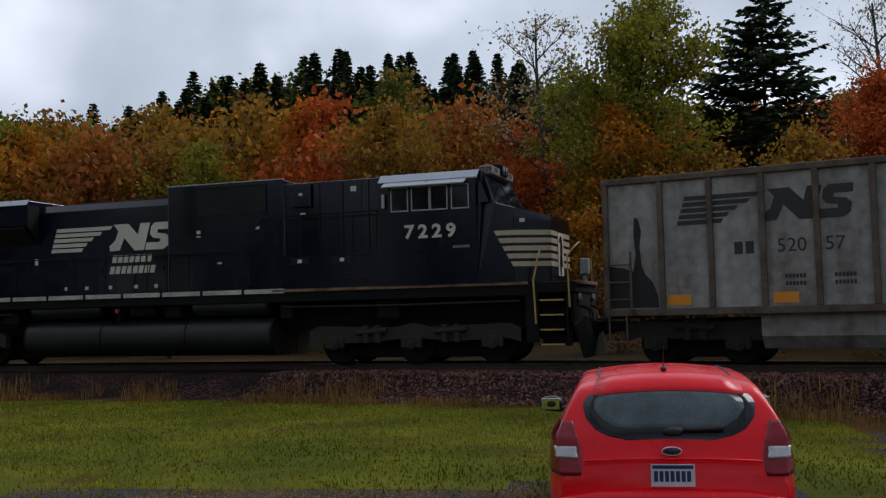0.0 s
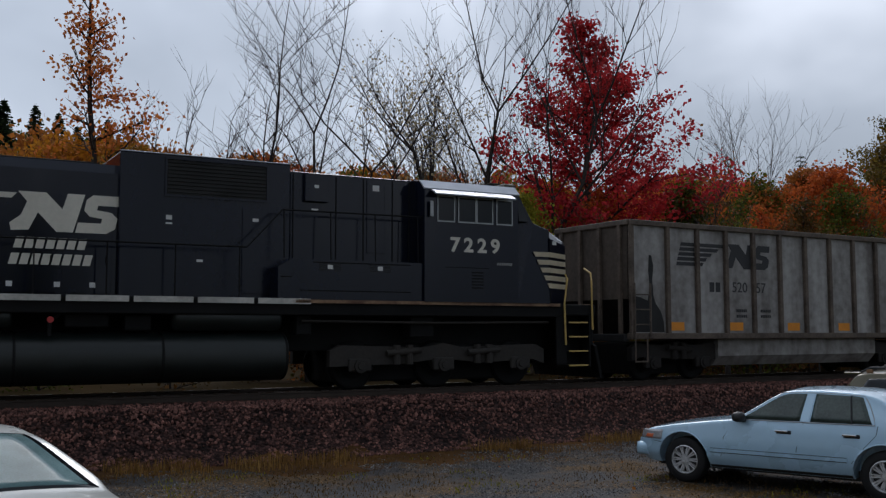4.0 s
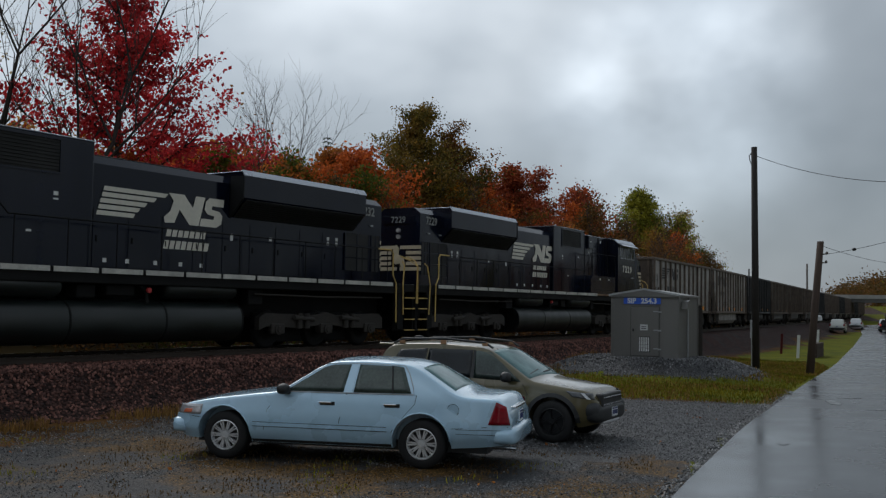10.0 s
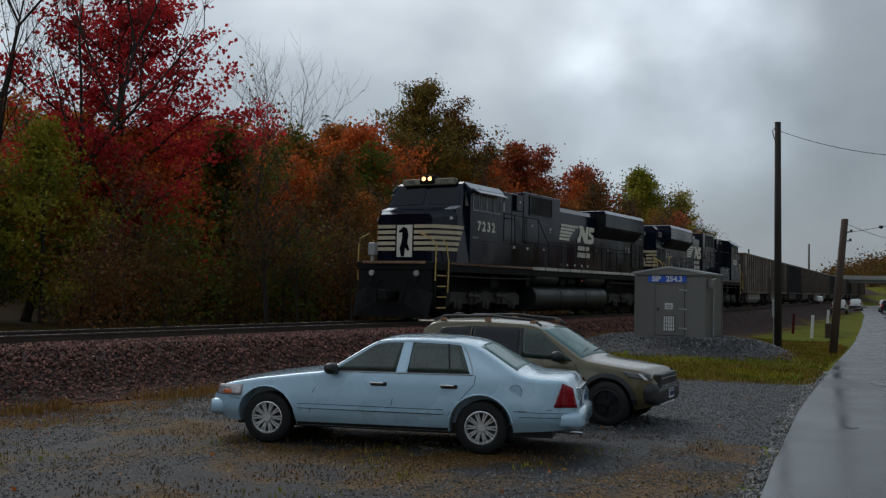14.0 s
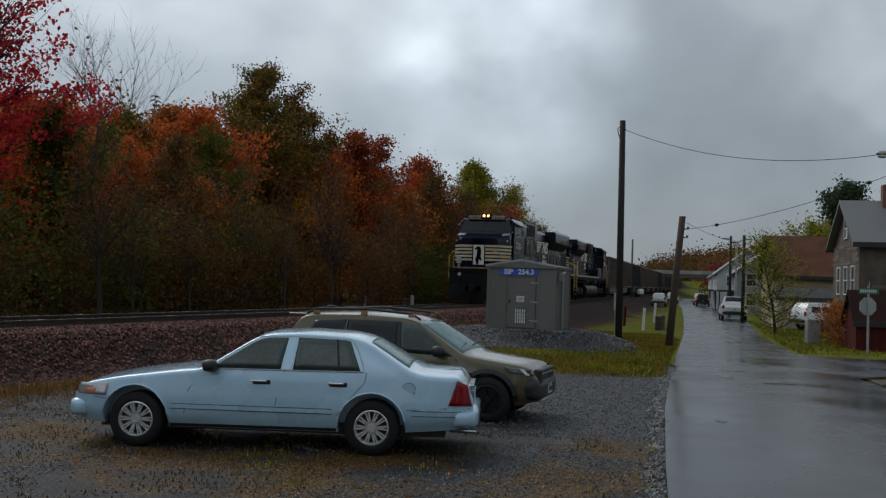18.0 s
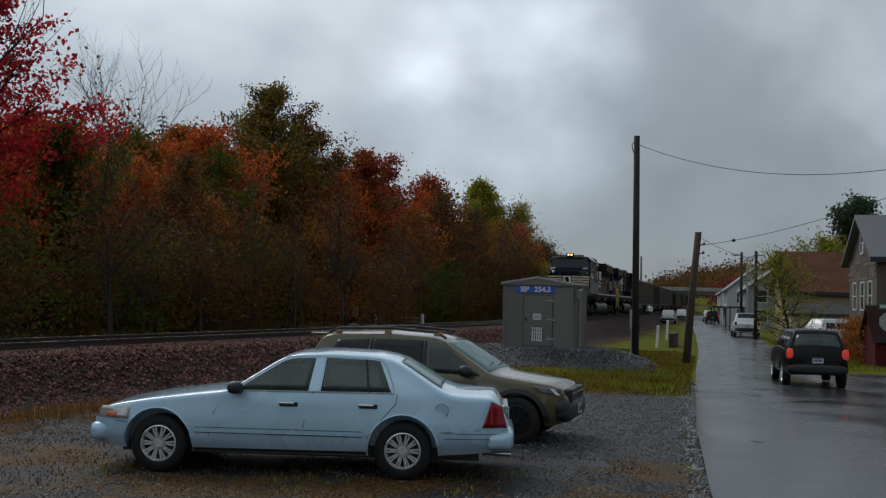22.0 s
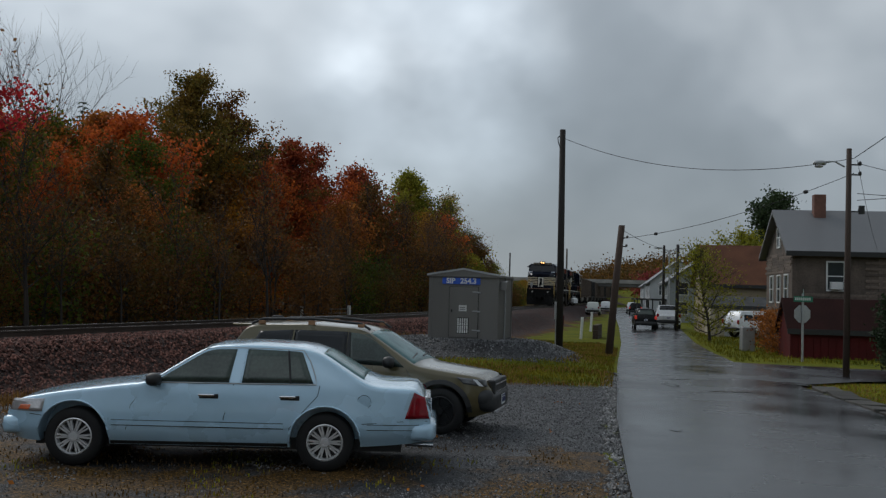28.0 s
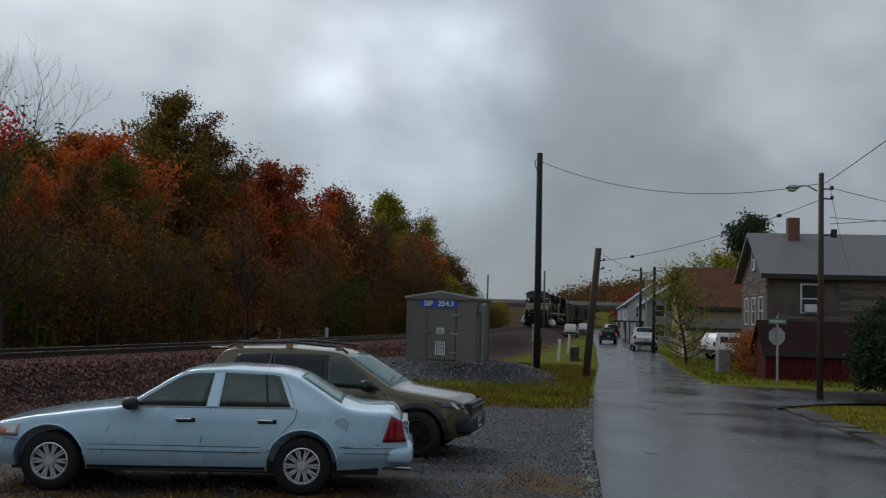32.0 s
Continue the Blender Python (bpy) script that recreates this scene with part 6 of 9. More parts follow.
        for row, (n, u0) in enumerate(((7, 0.10), (8, 0.02))):
            bar_row("name_bar", t, pose((-3.0 if s < 0 else -3.15) + f * u0, s * 0.850, 2.86 - 0.31 * row, 0, 0, rot), n, 0.145, 0.21, 0.045, 0.006, M["loco_white"], 0.05, "white painted bar")
        # sill
        x = -11.95
        while x < 2.4:
            p("sill_stripe", lambda b: box(b, x, x + 1.15, s * 1.50, s * 1.512, 1.85, 1.965), M["sill_white"], "weathered white sill stripe")
            x += 1.24
        p("sill_edge", lambda b: box(b, 2.5, 9.24, s * 1.50, s * 1.512, 1.875, 1.945), M["rust_edge"], "rust-streaked pale sill edge")
        p("walkway", lambda b: box(b, -12.4, 9.3, s * 0.80, s * 1.50, 1.90, 1.95), D)
        # handrails along the walkway
        bm = bmesh.new()
        tube(bm, [(-11.9, s * 1.46, 2.98), (1.45, s * 1.46, 3.0), (2.22, s * 1.42, 3.82), (5.5, s * 1.42, 3.84)], 0.020, 6)
        part("handrail", closed(bm), D, t, "thin dark walkway handrail")
        for x, z0, z1 in [(-11.7 + 1.30 * k, 1.93, 2.99) for k in range(11)] + [(2.25, 2.80, 3.82), (3.3, 2.80, 3.82), (4.35, 2.80, 3.82), (5.4, 2.80, 3.82)]:
            p("stanchion", lambda b: cyl(b, (x, s * 1.46, z0), (x, s * (1.46 if z1 < 3.5 else 1.42), z1), 0.015, 0.015, 6), D)
        # fuel tank and reservoirs
        arc = [radians(-90 + 7.5 * k) for k in range(25)]
        tank = [(s * 0.02, 0.25)] + [(s * (0.72 + 0.70 * math.cos(a) ** 0.8), 0.765 + 0.515 * math.copysign(abs(math.sin(a)) ** 0.8, math.sin(a))) for a in arc] + [(s * 0.02, 1.28)]
        tk = p("fuel_tank", lambda b: prism(b, tank, 0, -5.45, 2.40), M["loco_tank"], "long dark rounded fuel tank")
        tk.data.shade_smooth()
        tk.data.set_sharp_from_angle(angle=radians(40))
        for x in (-5.45, -2.9, -0.2, 2.34):
            p("tank_band", lambda b: prism(b, [(y * 1.006, z) for y, z in tank], 0, x, x + 0.05), D, "", tk)
        for x0, x1, r in ((-5.3, -2.9, 0.24), (0.0, 2.28, 0.27)):
            bm = bmesh.new()
            lathe(bm, [(0.01, 0), (r * 0.8, 0.02), (r, 0.10), (r, x1 - x0 - 0.10), (r * 0.8, x1 - x0 - 0.02), (0.01, x1 - x0)], (x0, s * 1.14, 1.56), (1, 0, 0), 20)
            part("air_reservoir", closed(bm), M["loco_tank"], t, "horizontal air reservoir", True)
        p("fuel_filler", lambda b: cyl(b, (-2.28, s * 1.40, 1.50), (-2.28, s * 1.47, 1.50), 0.06, 0.06, 12), M["red_dot"], "red filler cap")
        p("filler_pipe", lambda b: tube(b, [(-2.28, s * 1.38, 1.20), (-2.28, s * 1.36, 1.46), (-2.12, s * 1.30, 1.60)], 0.045, 8), D)
        for x0, x1, z0, z1 in ((-2.0, -1.2, 1.36, 1.62), (-0.9, -0.4, 1.30, 1.60), (2.6, 2.95, 1.2, 1.62), (5.3, 5.9, 1.15, 1.62), (-6.3, -5.75, 1.2, 1.6)):
            p("underframe_box", lambda b: box(b, x0, x1, s * 0.9, s * 1.28, z0, z1, 0.03), D)
        for x0, x1, z in ((2.7, 9.0, 1.50), (-11.6, -5.9, 1.48)):
            p("brake_pipe", lambda b: tube(b, [(x0, s * 1.34, z), ((x0 + x1) / 2, s * 1.36, z - 0.03), (x1, s * 1.34, z)], 0.028, 6), G)
        # stairwells and grab rails
        for x0, d in ((9.46, 1), (-12.60, -1)):
            for j in range(4):
                z = 0.46 + j * 0.345
                step = p("step", lambda b: box(b, min(x0, x0 + d * 0.66), max(x0, x0 + d * 0.66), s * 1.10, s * 1.48, z - 0.015, z + 0.015), D)
                p("step_edge", lambda b: box(b, min(x0 + d * 0.05, x0 + d * 0.61), max(x0 + d * 0.05, x0 + d * 0.61), s * 1.48, s * 1.492, z - 0.018, z + 0.018), M["yellow_rail"], "worn yellow step edge", step)
            p("step_side", lambda b: (box(b, min(x0 + d * 0.67, x0 + d * 0.71), max(x0 + d * 0.67, x0 + d * 0.71), s * 1.05, s * 1.47, 0.42, 1.93),
                                      box(b, min(x0, x0 - d * 0.30), max(x0, x0 - d * 0.30), s * 1.40, s * 1.45, 0.50, 1.93),
                                      box(b, min(x0, x0 + d * 0.67), max(x0, x0 + d * 0.67), s * 1.02, s * 1.05, 0.42, 1.93)), D)
            xa, xb = x0 - d * 0.05, x0 + d * 0.70
            p("grab_rail", lambda b: tube(b, [(xa, s * 1.49, 0.95), (xa - d * 0.04, s * 1.50, 1.95), (xa + d * 0.08, s * 1.46, 2.55), (xa + d * 0.10, s * 1.36, 2.66)], 0.024, 8), M["yellow_rail"], "yellow grab rail")
            p("grab_rail", lambda b: tube(b, [(xb + d * 0.06, s * 1.49, 1.32), (xb + d * 0.03, s * 1.50, 2.52), (xb + d * 0.16, s * 1.30, 2.72), (xb + d * 0.22, s * 0.95, 2.86)], 0.024, 8), M["yellow_rail"], "yellow grab rail")
        p("corner_rail", lambda b: tube(b, [(-12.15, s * 1.50, 0.72), (-12.13, s * 1.50, 1.95), (-11.95, s * 1.50, 2.2), (-11.95, s * 1.50, 2.88), (-11.85, s * 1.49, 2.99), (-11.2, s * 1.47, 2.99)], 0.024, 8), M["yellow_rail"], "yellow walkway end rail")
    # front end
    p("front_platform", lambda b: box(b, 9.25, 10.34, -1.46, 1.46, 1.66, 1.93, 0.03), D)
    p("front_ledge", lambda b: box(b, 10.30, 10.40, -1.20, 1.20, 1.86, 1.95, 0.015), M["rust_edge"], "pale rusty front ledge")
    bm = bmesh.new()
    prism(bm, [(-1.42, 0.14), (1.42, 0.14), (1.46, 0.92), (0.95, 1.10), (0.42, 1.02), (0.40, 0.66), (-0.40, 0.66), (-0.42, 1.02), (-0.95, 1.10), (-1.46, 0.92)], 0, 10.28, 10.36)
    for v in bm.verts:
        v.co.x += 0.34 * (1 - abs(v.co.y) / 1.46) + (0.20 if v.co.z < 0.2 else 0.0)
    fill(bm)
    part("plow", closed(bm), D, t, "black snow plough")
    p("front_plate", lambda b: box(b, 10.22, 10.30, -1.40, 1.40, 0.95, 1.68, 0.02), D)
    p("rear_plate", lambda b: box(b, -13.30, -13.20, -1.40, 1.40, 0.45, 1.93, 0.02), D)
    p("rear_platform", lambda b: box(b, -13.22, -12.60, -1.46, 1.46, 1.68, 1.93, 0.02), D)
    for s in (-1, 1):
        p("rear_ledge", lambda b: box(b, -13.32, -13.30, s * 0.35, s * 1.35, 1.84, 1.94), M["sill_white"], "weathered white end stripe")
    for x, d in ((10.32, 1), (-13.28, -1)):
        bm = bmesh.new()
        box(bm, min(x, x + d * 0.55), max(x, x + d * 0.55), -0.10, 0.10, 0.72, 0.98, 0.03)
        box(bm, min(x + d * 0.42, x + d * 0.70), max(x + d * 0.42, x + d * 0.70), -0.18, 0.16, 0.66, 1.02, 0.05)
        part("coupler", closed(bm), D, t, "knuckle coupler")
        for y in (-0.85, -0.5, 0.55, 0.9):
            p("brake_hose", lambda b: tube(b, [(x, y, 1.35), (x + d * 0.22, y, 1.25), (x + d * 0.30, y, 0.85), (x + d * 0.36, y * 0.9, 0.62)], 0.03, 6), D)
    # equipment on the front platform
    post = p("signal_box", lambda b: (box(b, 10.02, 10.24, far * 0.84, far * 1.10, 2.14, 2.56, 0.03), box(b, 10.08, 10.18, far * 0.92, far * 1.02, 1.93, 2.14)), M["galv"], "grey box on the front platform")
    p("nose_door", lambda b: box(b, 9.722, 9.732, -0.30, 0.30, 2.10, 3.16, 0.003), M["loco_white"], "white nose door with dark emblem")
    bm = bmesh.new()
    prism(bm, [(-0.12, 2.12), (0.0, 2.12), (0.03, 2.40), (0.14, 2.30), (0.20, 2.34), (0.12, 2.56), (0.16, 2.84), (0.10, 3.04), (-0.04, 3.10), (-0.22, 2.96), (-0.20, 2.90), (-0.08, 2.92), (-0.10, 2.60), (-0.18, 2.40)], 0, 9.732, 9.738)
    fill(bm)
    part("nose_emblem", closed(bm), K, t, "dark rearing-animal silhouette")
    p("number_board", lambda b: box(b, 7.96, 8.30, -1.02, 1.02, 4.62, 4.84, 0.04), M["board_tan"], "tan number board over the windscreen")
    p("light_cluster", lambda b: box(b, 8.02, 8.36, -0.30, 0.30, 4.66, 4.96, 0.05), D)
    lit = number == "7232"
    for s in (-1, 1):
        words("board_number", number, 0.17, pose(8.305, s * 0.66, 4.74, 90, 0, 90), M["mark_dark"], t, 0.003)
        words("side_board_number", number, 0.16, pose(8.13, s * 1.025, 4.74, 90, 0, 0 if s < 0 else 180), M["mark_dark"], t, 0.003)
        bm = bmesh.new()
        lathe(bm, [(0.001, 0.012), (0.062, 0.010), (0.085, -0.03)], (8.37, s * 0.12, 4.83), (1, 0, 0), 14)
        part("headlight", closed(bm), M["headlamp"] if lit else M["lamp_clear"], t, "warm glowing headlight" if lit else "")
        bm = bmesh.new()
        lathe(bm, [(0.001, 0.012), (0.09, 0.010), (0.10, -0.05)], (10.37, s * 0.86, 1.56), (1, 0, 0), 14)
        part("ditch_light", closed(bm), M["ditch"], t, "round ditch light")
        bm = bmesh.new()
        lathe(bm, [(0.001, 0.012), (0.045, 0.010), (0.05, -0.03)], (-13.31, s * 1.0, 1.72), (-1, 0, 0), 10)
        part("marker_light", closed(bm), M["marker"], t, "small amber marker light")
        for j in range(5):
            z = 2.45 + j * 0.185
            p("rear_stripe", lambda b: box(b, -12.158, -12.15, s * (0.30 if j in (1, 2, 3) else 0.06), s * 0.85, z, z + 0.12), M["cream"], "cream end stripe")
            p("rear_stripe", lambda b: box(b, -12.15, -11.86 + 0.03 * j, s * 0.85, s * 0.856, z, z + 0.12), M["cream"], "cream end stripe")
    bm = bmesh.new()
    prism(bm, [(-0.30, 2.45), (-0.16, 2.45), (-0.05, 2.70), (0.12, 2.66), (0.24, 2.78), (0.22, 3.20), (0.10, 3.34), (-0.02, 3.24), (0.0, 3.0), (-0.22, 2.90)], 0, -12.152, -12.160)
    fill(bm)
    part("rear_emblem", closed(bm), M["cream"], t, "pale emblem plate on the rear hood end")
    p("rear_lamp", lambda b: (cyl(b, (-12.15, 0, 3.62), (-12.22, 0, 3.62), 0.08, 0.08, 12), cyl(b, (-12.15, 0, 3.84), (-12.22, 0, 3.84), 0.08, 0.08, 12)), M["lamp_clear"], "pair of unlit end lamps")
    p("rear_number_board", lambda b: box(b, -12.20, -12.15, -0.62, 0.62, 4.06, 4.34, 0.01), K)
    words("rear_number", number, 0.30, pose(-12.205, 0.0, 4.20, 90, 0, -90), M["label_grey"], t, 0.003)
    for s in (-1, 1):
        words("rear_number", number, 0.38, pose(-11.40, s * 0.858, 4.18, 90, 0, 0 if s < 0 else 180), M["label_grey"], t, 0.003, bold=0.008)
    # roof
    p("exhaust_hatch", lambda b: box(b, -4.3, -1.4, -0.50, 0.50, 4.58, 4.66, 0.03), D)
    for x in (-9.6, -8.1, -6.6):
        p("roof_fan", lambda b: cyl(b, (x, 0, 4.75), (x, 0, 4.84), 0.55, 0.5, 18), D)
    p("air_horn_box", lambda b: box(b, 3.9, 4.5, -0.3, 0.3, 4.72, 4.80, 0.03), D)
    bogie(t, 6.18, 3, 2.08, 0.53, M["truck_grey"])
    bogie(t, -9.05, 3, 2.08, 0.53, M["truck_grey"])
    return t


CAR_LEN = 13.3


def coal_car(m, paint, label, marked):
    t = thing("coal_car", m, label, "coal car", "train")
    h = CAR_LEN / 2
    post = M["hopper_post"] if paint != M["hopper_black"] else paint

    def p(name, fn, material, lab=""):
        bm = bmesh.new()
        fn(bm)
        return part(name, closed(bm), material, t, lab)

    for s in (-1, 1):
        p("side_wall", lambda b: box(b, -h + 0.05, h - 0.05, s * 1.42, s * 1.47, 1.22, 4.0), paint)
        p("top_rail", lambda b: box(b, -h, h, s * 1.40, s * 1.56, 3.98, 4.12, 0.02), post, "worn top rail")
        p("side_sill", lambda b: box(b, -h, h, s * 1.38, s * 1.56, 1.08, 1.24, 0.02), post, "rusty side sill")
        n = 12
        for k in range(n + 1):
            x = (h - 0.06) * (-1 if k == 0 else 1) if k in (0, n) else -h + 1.30 + (CAR_LEN - 2.60) * (k - 1) / (n - 2)
            bm = bmesh.new()
            box(bm, x - 0.06, x + 0.06, s * 1.47, s * 1.57, 1.24, 3.98, 0.012)
            part("side_post", closed(bm), post, t, "side post")
        # ladder at the corners
        for e in (-1, 1):
            for j in range(3):
                bm = bmesh.new()
                tube(bm, [(e * (h - 0.10), s * 1.60, 1.45 + j * 0.38), (e * (h - 0.62), s * 1.60, 1.45 + j * 0.38)], 0.016, 5)
                part("ladder_rung", closed(bm), post, t)
            bm = bmesh.new()
            tube(bm, [(e * (h - 0.62), s * 1.59, 1.1), (e * (h - 0.62), s * 1.59, 2.5)], 0.03, 5)
            tube(bm, [(e * (h - 0.10), s * 1.59, 0.5), (e * (h - 0.10), s * 1.59, 2.5)], 0.02, 5)
            tube(bm, [(e * (h - 0.50), s * 1.59, 0.5), (e * (h - 0.50), s * 1.59, 1.1)], 0.02, 5)
            tube(bm, [(e * (h - 0.10), s * 1.59, 0.52), (e * (h - 0.50), s * 1.59, 0.52)], 0.02, 5)
            part("ladder_rail", closed(bm), post, t)
        if marked:
            rot = 0 if s < 0 else 180
            horse_mark(t, pose(s * 3.24, s * 1.475, 2.98, 0, 0, rot), 0.89, M["mark_dark"])
            for u, body in ((-0.29, "520"), (0.54, "57")):
                words("car_number", body, 0.40, pose(s * (2.36 - u) - s * 0.0, s * 1.475, 2.46, 90, 0, rot), M["mark_dark"], t, 0.004)
            bar_row("mark_bar", t, pose(s * 3.80, s * 1.475, 2.33, 0, 0, rot), 2, 0.17, 0.26, 0.06, 0.005, M["mark_dark"])
            for j in range(2):
                for dx in (0.0, 0.95):
                    bar_row("weight_bar", t, pose(s * 2.80, s * 1.475, 1.80 - j * 0.15, 0, 0, rot) @ pose(dx, 0, 0), 6, 0.05, 0.08, 0.02, 0.005, M["mark_dark"])
        for k, x in enumerate((1.42, 4.7, 6.9, 9.2, 11.40)):
            p("reflector", lambda b: box(b, -h + x, -h + x + 0.50, s * 1.472, s * 1.478, 1.30, 1.52), M["orange_tape"], "orange reflector panel")
    for e in (-1, 1):
        p("end_wall", lambda b: box(b, e * (h - 0.06), e * (h - 0.01), -1.42, 1.42, 2.1, 4.0), M["hopper_end"], "grimy brown end wall")
        bm = bmesh.new()
        prism(bm, [(e * (h - 0.05), 2.10), (e * (h - 0.05), 2.16), (e * (h - 1.1), 1.24), (e * (h - 1.1), 1.18)], 1, -1.42, 1.42)
        part("slope_sheet", closed(bm), M["soot"], t, "sooty sloping end sheet")
        p("end_sill", lambda b: box(b, e * (h - 0.08), e * (h + 0.12), -1.40, 1.40, 1.02, 1.22, 0.02), M["soot"])
        for y in (-1.2, -0.4, 0.4, 1.2):
            bm = bmesh.new()
            box(bm, e * h, e * (h + 0.08), y - 0.05, y + 0.05, 1.2, 4.0)
            part("end_post", closed(bm), post, t)
        bm = bmesh.new()
        box(bm, min(e * h, e * (h + 0.6)), max(e * h, e * (h + 0.6)), -0.09, 0.09, 0.72, 0.98, 0.03)
        part("coupler", closed(bm), M["loco_dark"], t)
        p("top_cap", lambda b: box(b, e * (h - 0.1), e * (h + 0.06), -1.5, 1.5, 3.98, 4.12, 0.02), post)
        # soot streak; its broad foot paints the dark of the open car corner
        bm = bmesh.new()
        prism(bm, [(-1.36, 1.26), (-0.22, 1.26), (-0.24, 1.52), (-0.34, 1.80), (-0.50, 1.98), (-0.58, 2.16), (-0.62, 2.60), (-0.57, 2.94), (-0.64, 3.22), (-0.72, 3.24), (-0.75, 2.84), (-0.71, 2.40), (-0.78, 2.06), (-1.02, 2.14), (-1.36, 2.20)], 1, 0, 0.004)
        fill(bm)
        st = part("soot_stain", closed(bm), M["soot"], t, "black soot streak above a painted dark corner opening")
        st.matrix_basis = pose(e * (h - 1.42) if e > 0 else -(h - 1.42), -1.476 if e < 0 else 1.474, 0, 0, 0, 0 if e < 0 else 180)
    # tub and load
    p("tub", lambda b: prism(b, [(-1.30, 1.1), (-1.30, 0.62), (-1.05, 0.36), (1.05, 0.36), (1.30, 0.62), (1.30, 1.1)], 0, -h + 3.3, h - 3.3), paint, "rounded tub bottom")
    bm = bmesh.new()
    n = 16
    rng = random.Random(3)
    rows = []
    for i in range(n + 1):
        row = []
        for k in range(9):
            x, y = -h + 0.08 + (CAR_LEN - 0.16) * i / n, -1.41 + 2.82 * k / 8
            hump = math.sin(math.pi * k / 8) ** 0.7 * min(1, 1.6 * math.sin(math.pi * i / n) + 0.1)
            row.append(bm.verts.new((x, y, 3.86 + 0.42 * hump + rng.uniform(-0.03, 0.03))))
        rows.append(row)
    for a, b in zip(rows, rows[1:]):
        for k in range(8):
            bm.faces.new((a[k], a[k + 1], b[k + 1], b[k]))
    part("coal_load", bm, M["coal"], t, "heaped black coal")
    bogie(t, h - 1.9, 2, 1.78, 0.46, M["car_bogie"])
    bogie(t, -h + 1.9, 2, 1.78, 0.46, M["car_bogie"])
    return t

# ---- trees ----
def tubes_mesh(segs, n=5):
    verts, faces = [], []
    for p0, p1, r0, r1 in segs:
        d = (p1 - p0)
        if d.length < 1e-4:
            continue
        d.normalize()
        u = d.orthogonal().normalized()
        w = d.cross(u)
        o = len(verts)
        for p, r in ((p0, r0), (p1, r1)):
            for k in range(n):
                a = 2 * math.pi * k / n
                verts.append(p + r * (math.cos(a) * u + math.sin(a) * w))
        faces += [(o + k, o + (k + 1) % n, o + n + (k + 1) % n, o + n + k) for k in range(n)]
    return verts, faces


def limb(rng, segs, p, d, length, r, steps, droop, wob):
    """A bent, tapering limb; gives its points."""
    pts = [p.copy()]
    for k in range(steps):
        d = (d + Vector((rng.gauss(0, wob), rng.gauss(0, wob), rng.gauss(0, wob) + droop))).normalized()
        q = p + d * (length / steps)
        segs.append((p, q, r * (1 - 0.75 * k / steps), r * (1 - 0.75 * (k + 1) / steps)))
        p = q
        pts.append(p.copy())
    return pts, d


def leaf_cloud(rng, centres, per, spread, size, squash=0.7):
    n = len(centres) * per
    g = np.random.RandomState(rng.randint(0, 10 ** 6))
    c = np.repeat(np.array([tuple(v) for v in centres]), per, 0)
    pos = c + g.normal(0, 1, (n, 3)) * np.array([spread, spread, spread * squash])
    a, b = g.normal(0, 1, (n, 3)), g.normal(0, 1, (n, 3))
    a /= np.linalg.norm(a, axis=1)[:, None]
    b -= (a * b).sum(1)[:, None] * a
    b /= np.linalg.norm(b, axis=1)[:, None]
    s = size * g.uniform(0.55, 1.3, (n, 1))
    v = np.stack([pos - a * s * 0.5, pos + b * s * 0.36, pos + a * s * 0.55, pos - b * s * 0.36], 1).reshape(-1, 3)
    faces = [(4 * i, 4 * i + 1, 4 * i + 2, 4 * i + 3) for i in range(n)]
    return v, faces


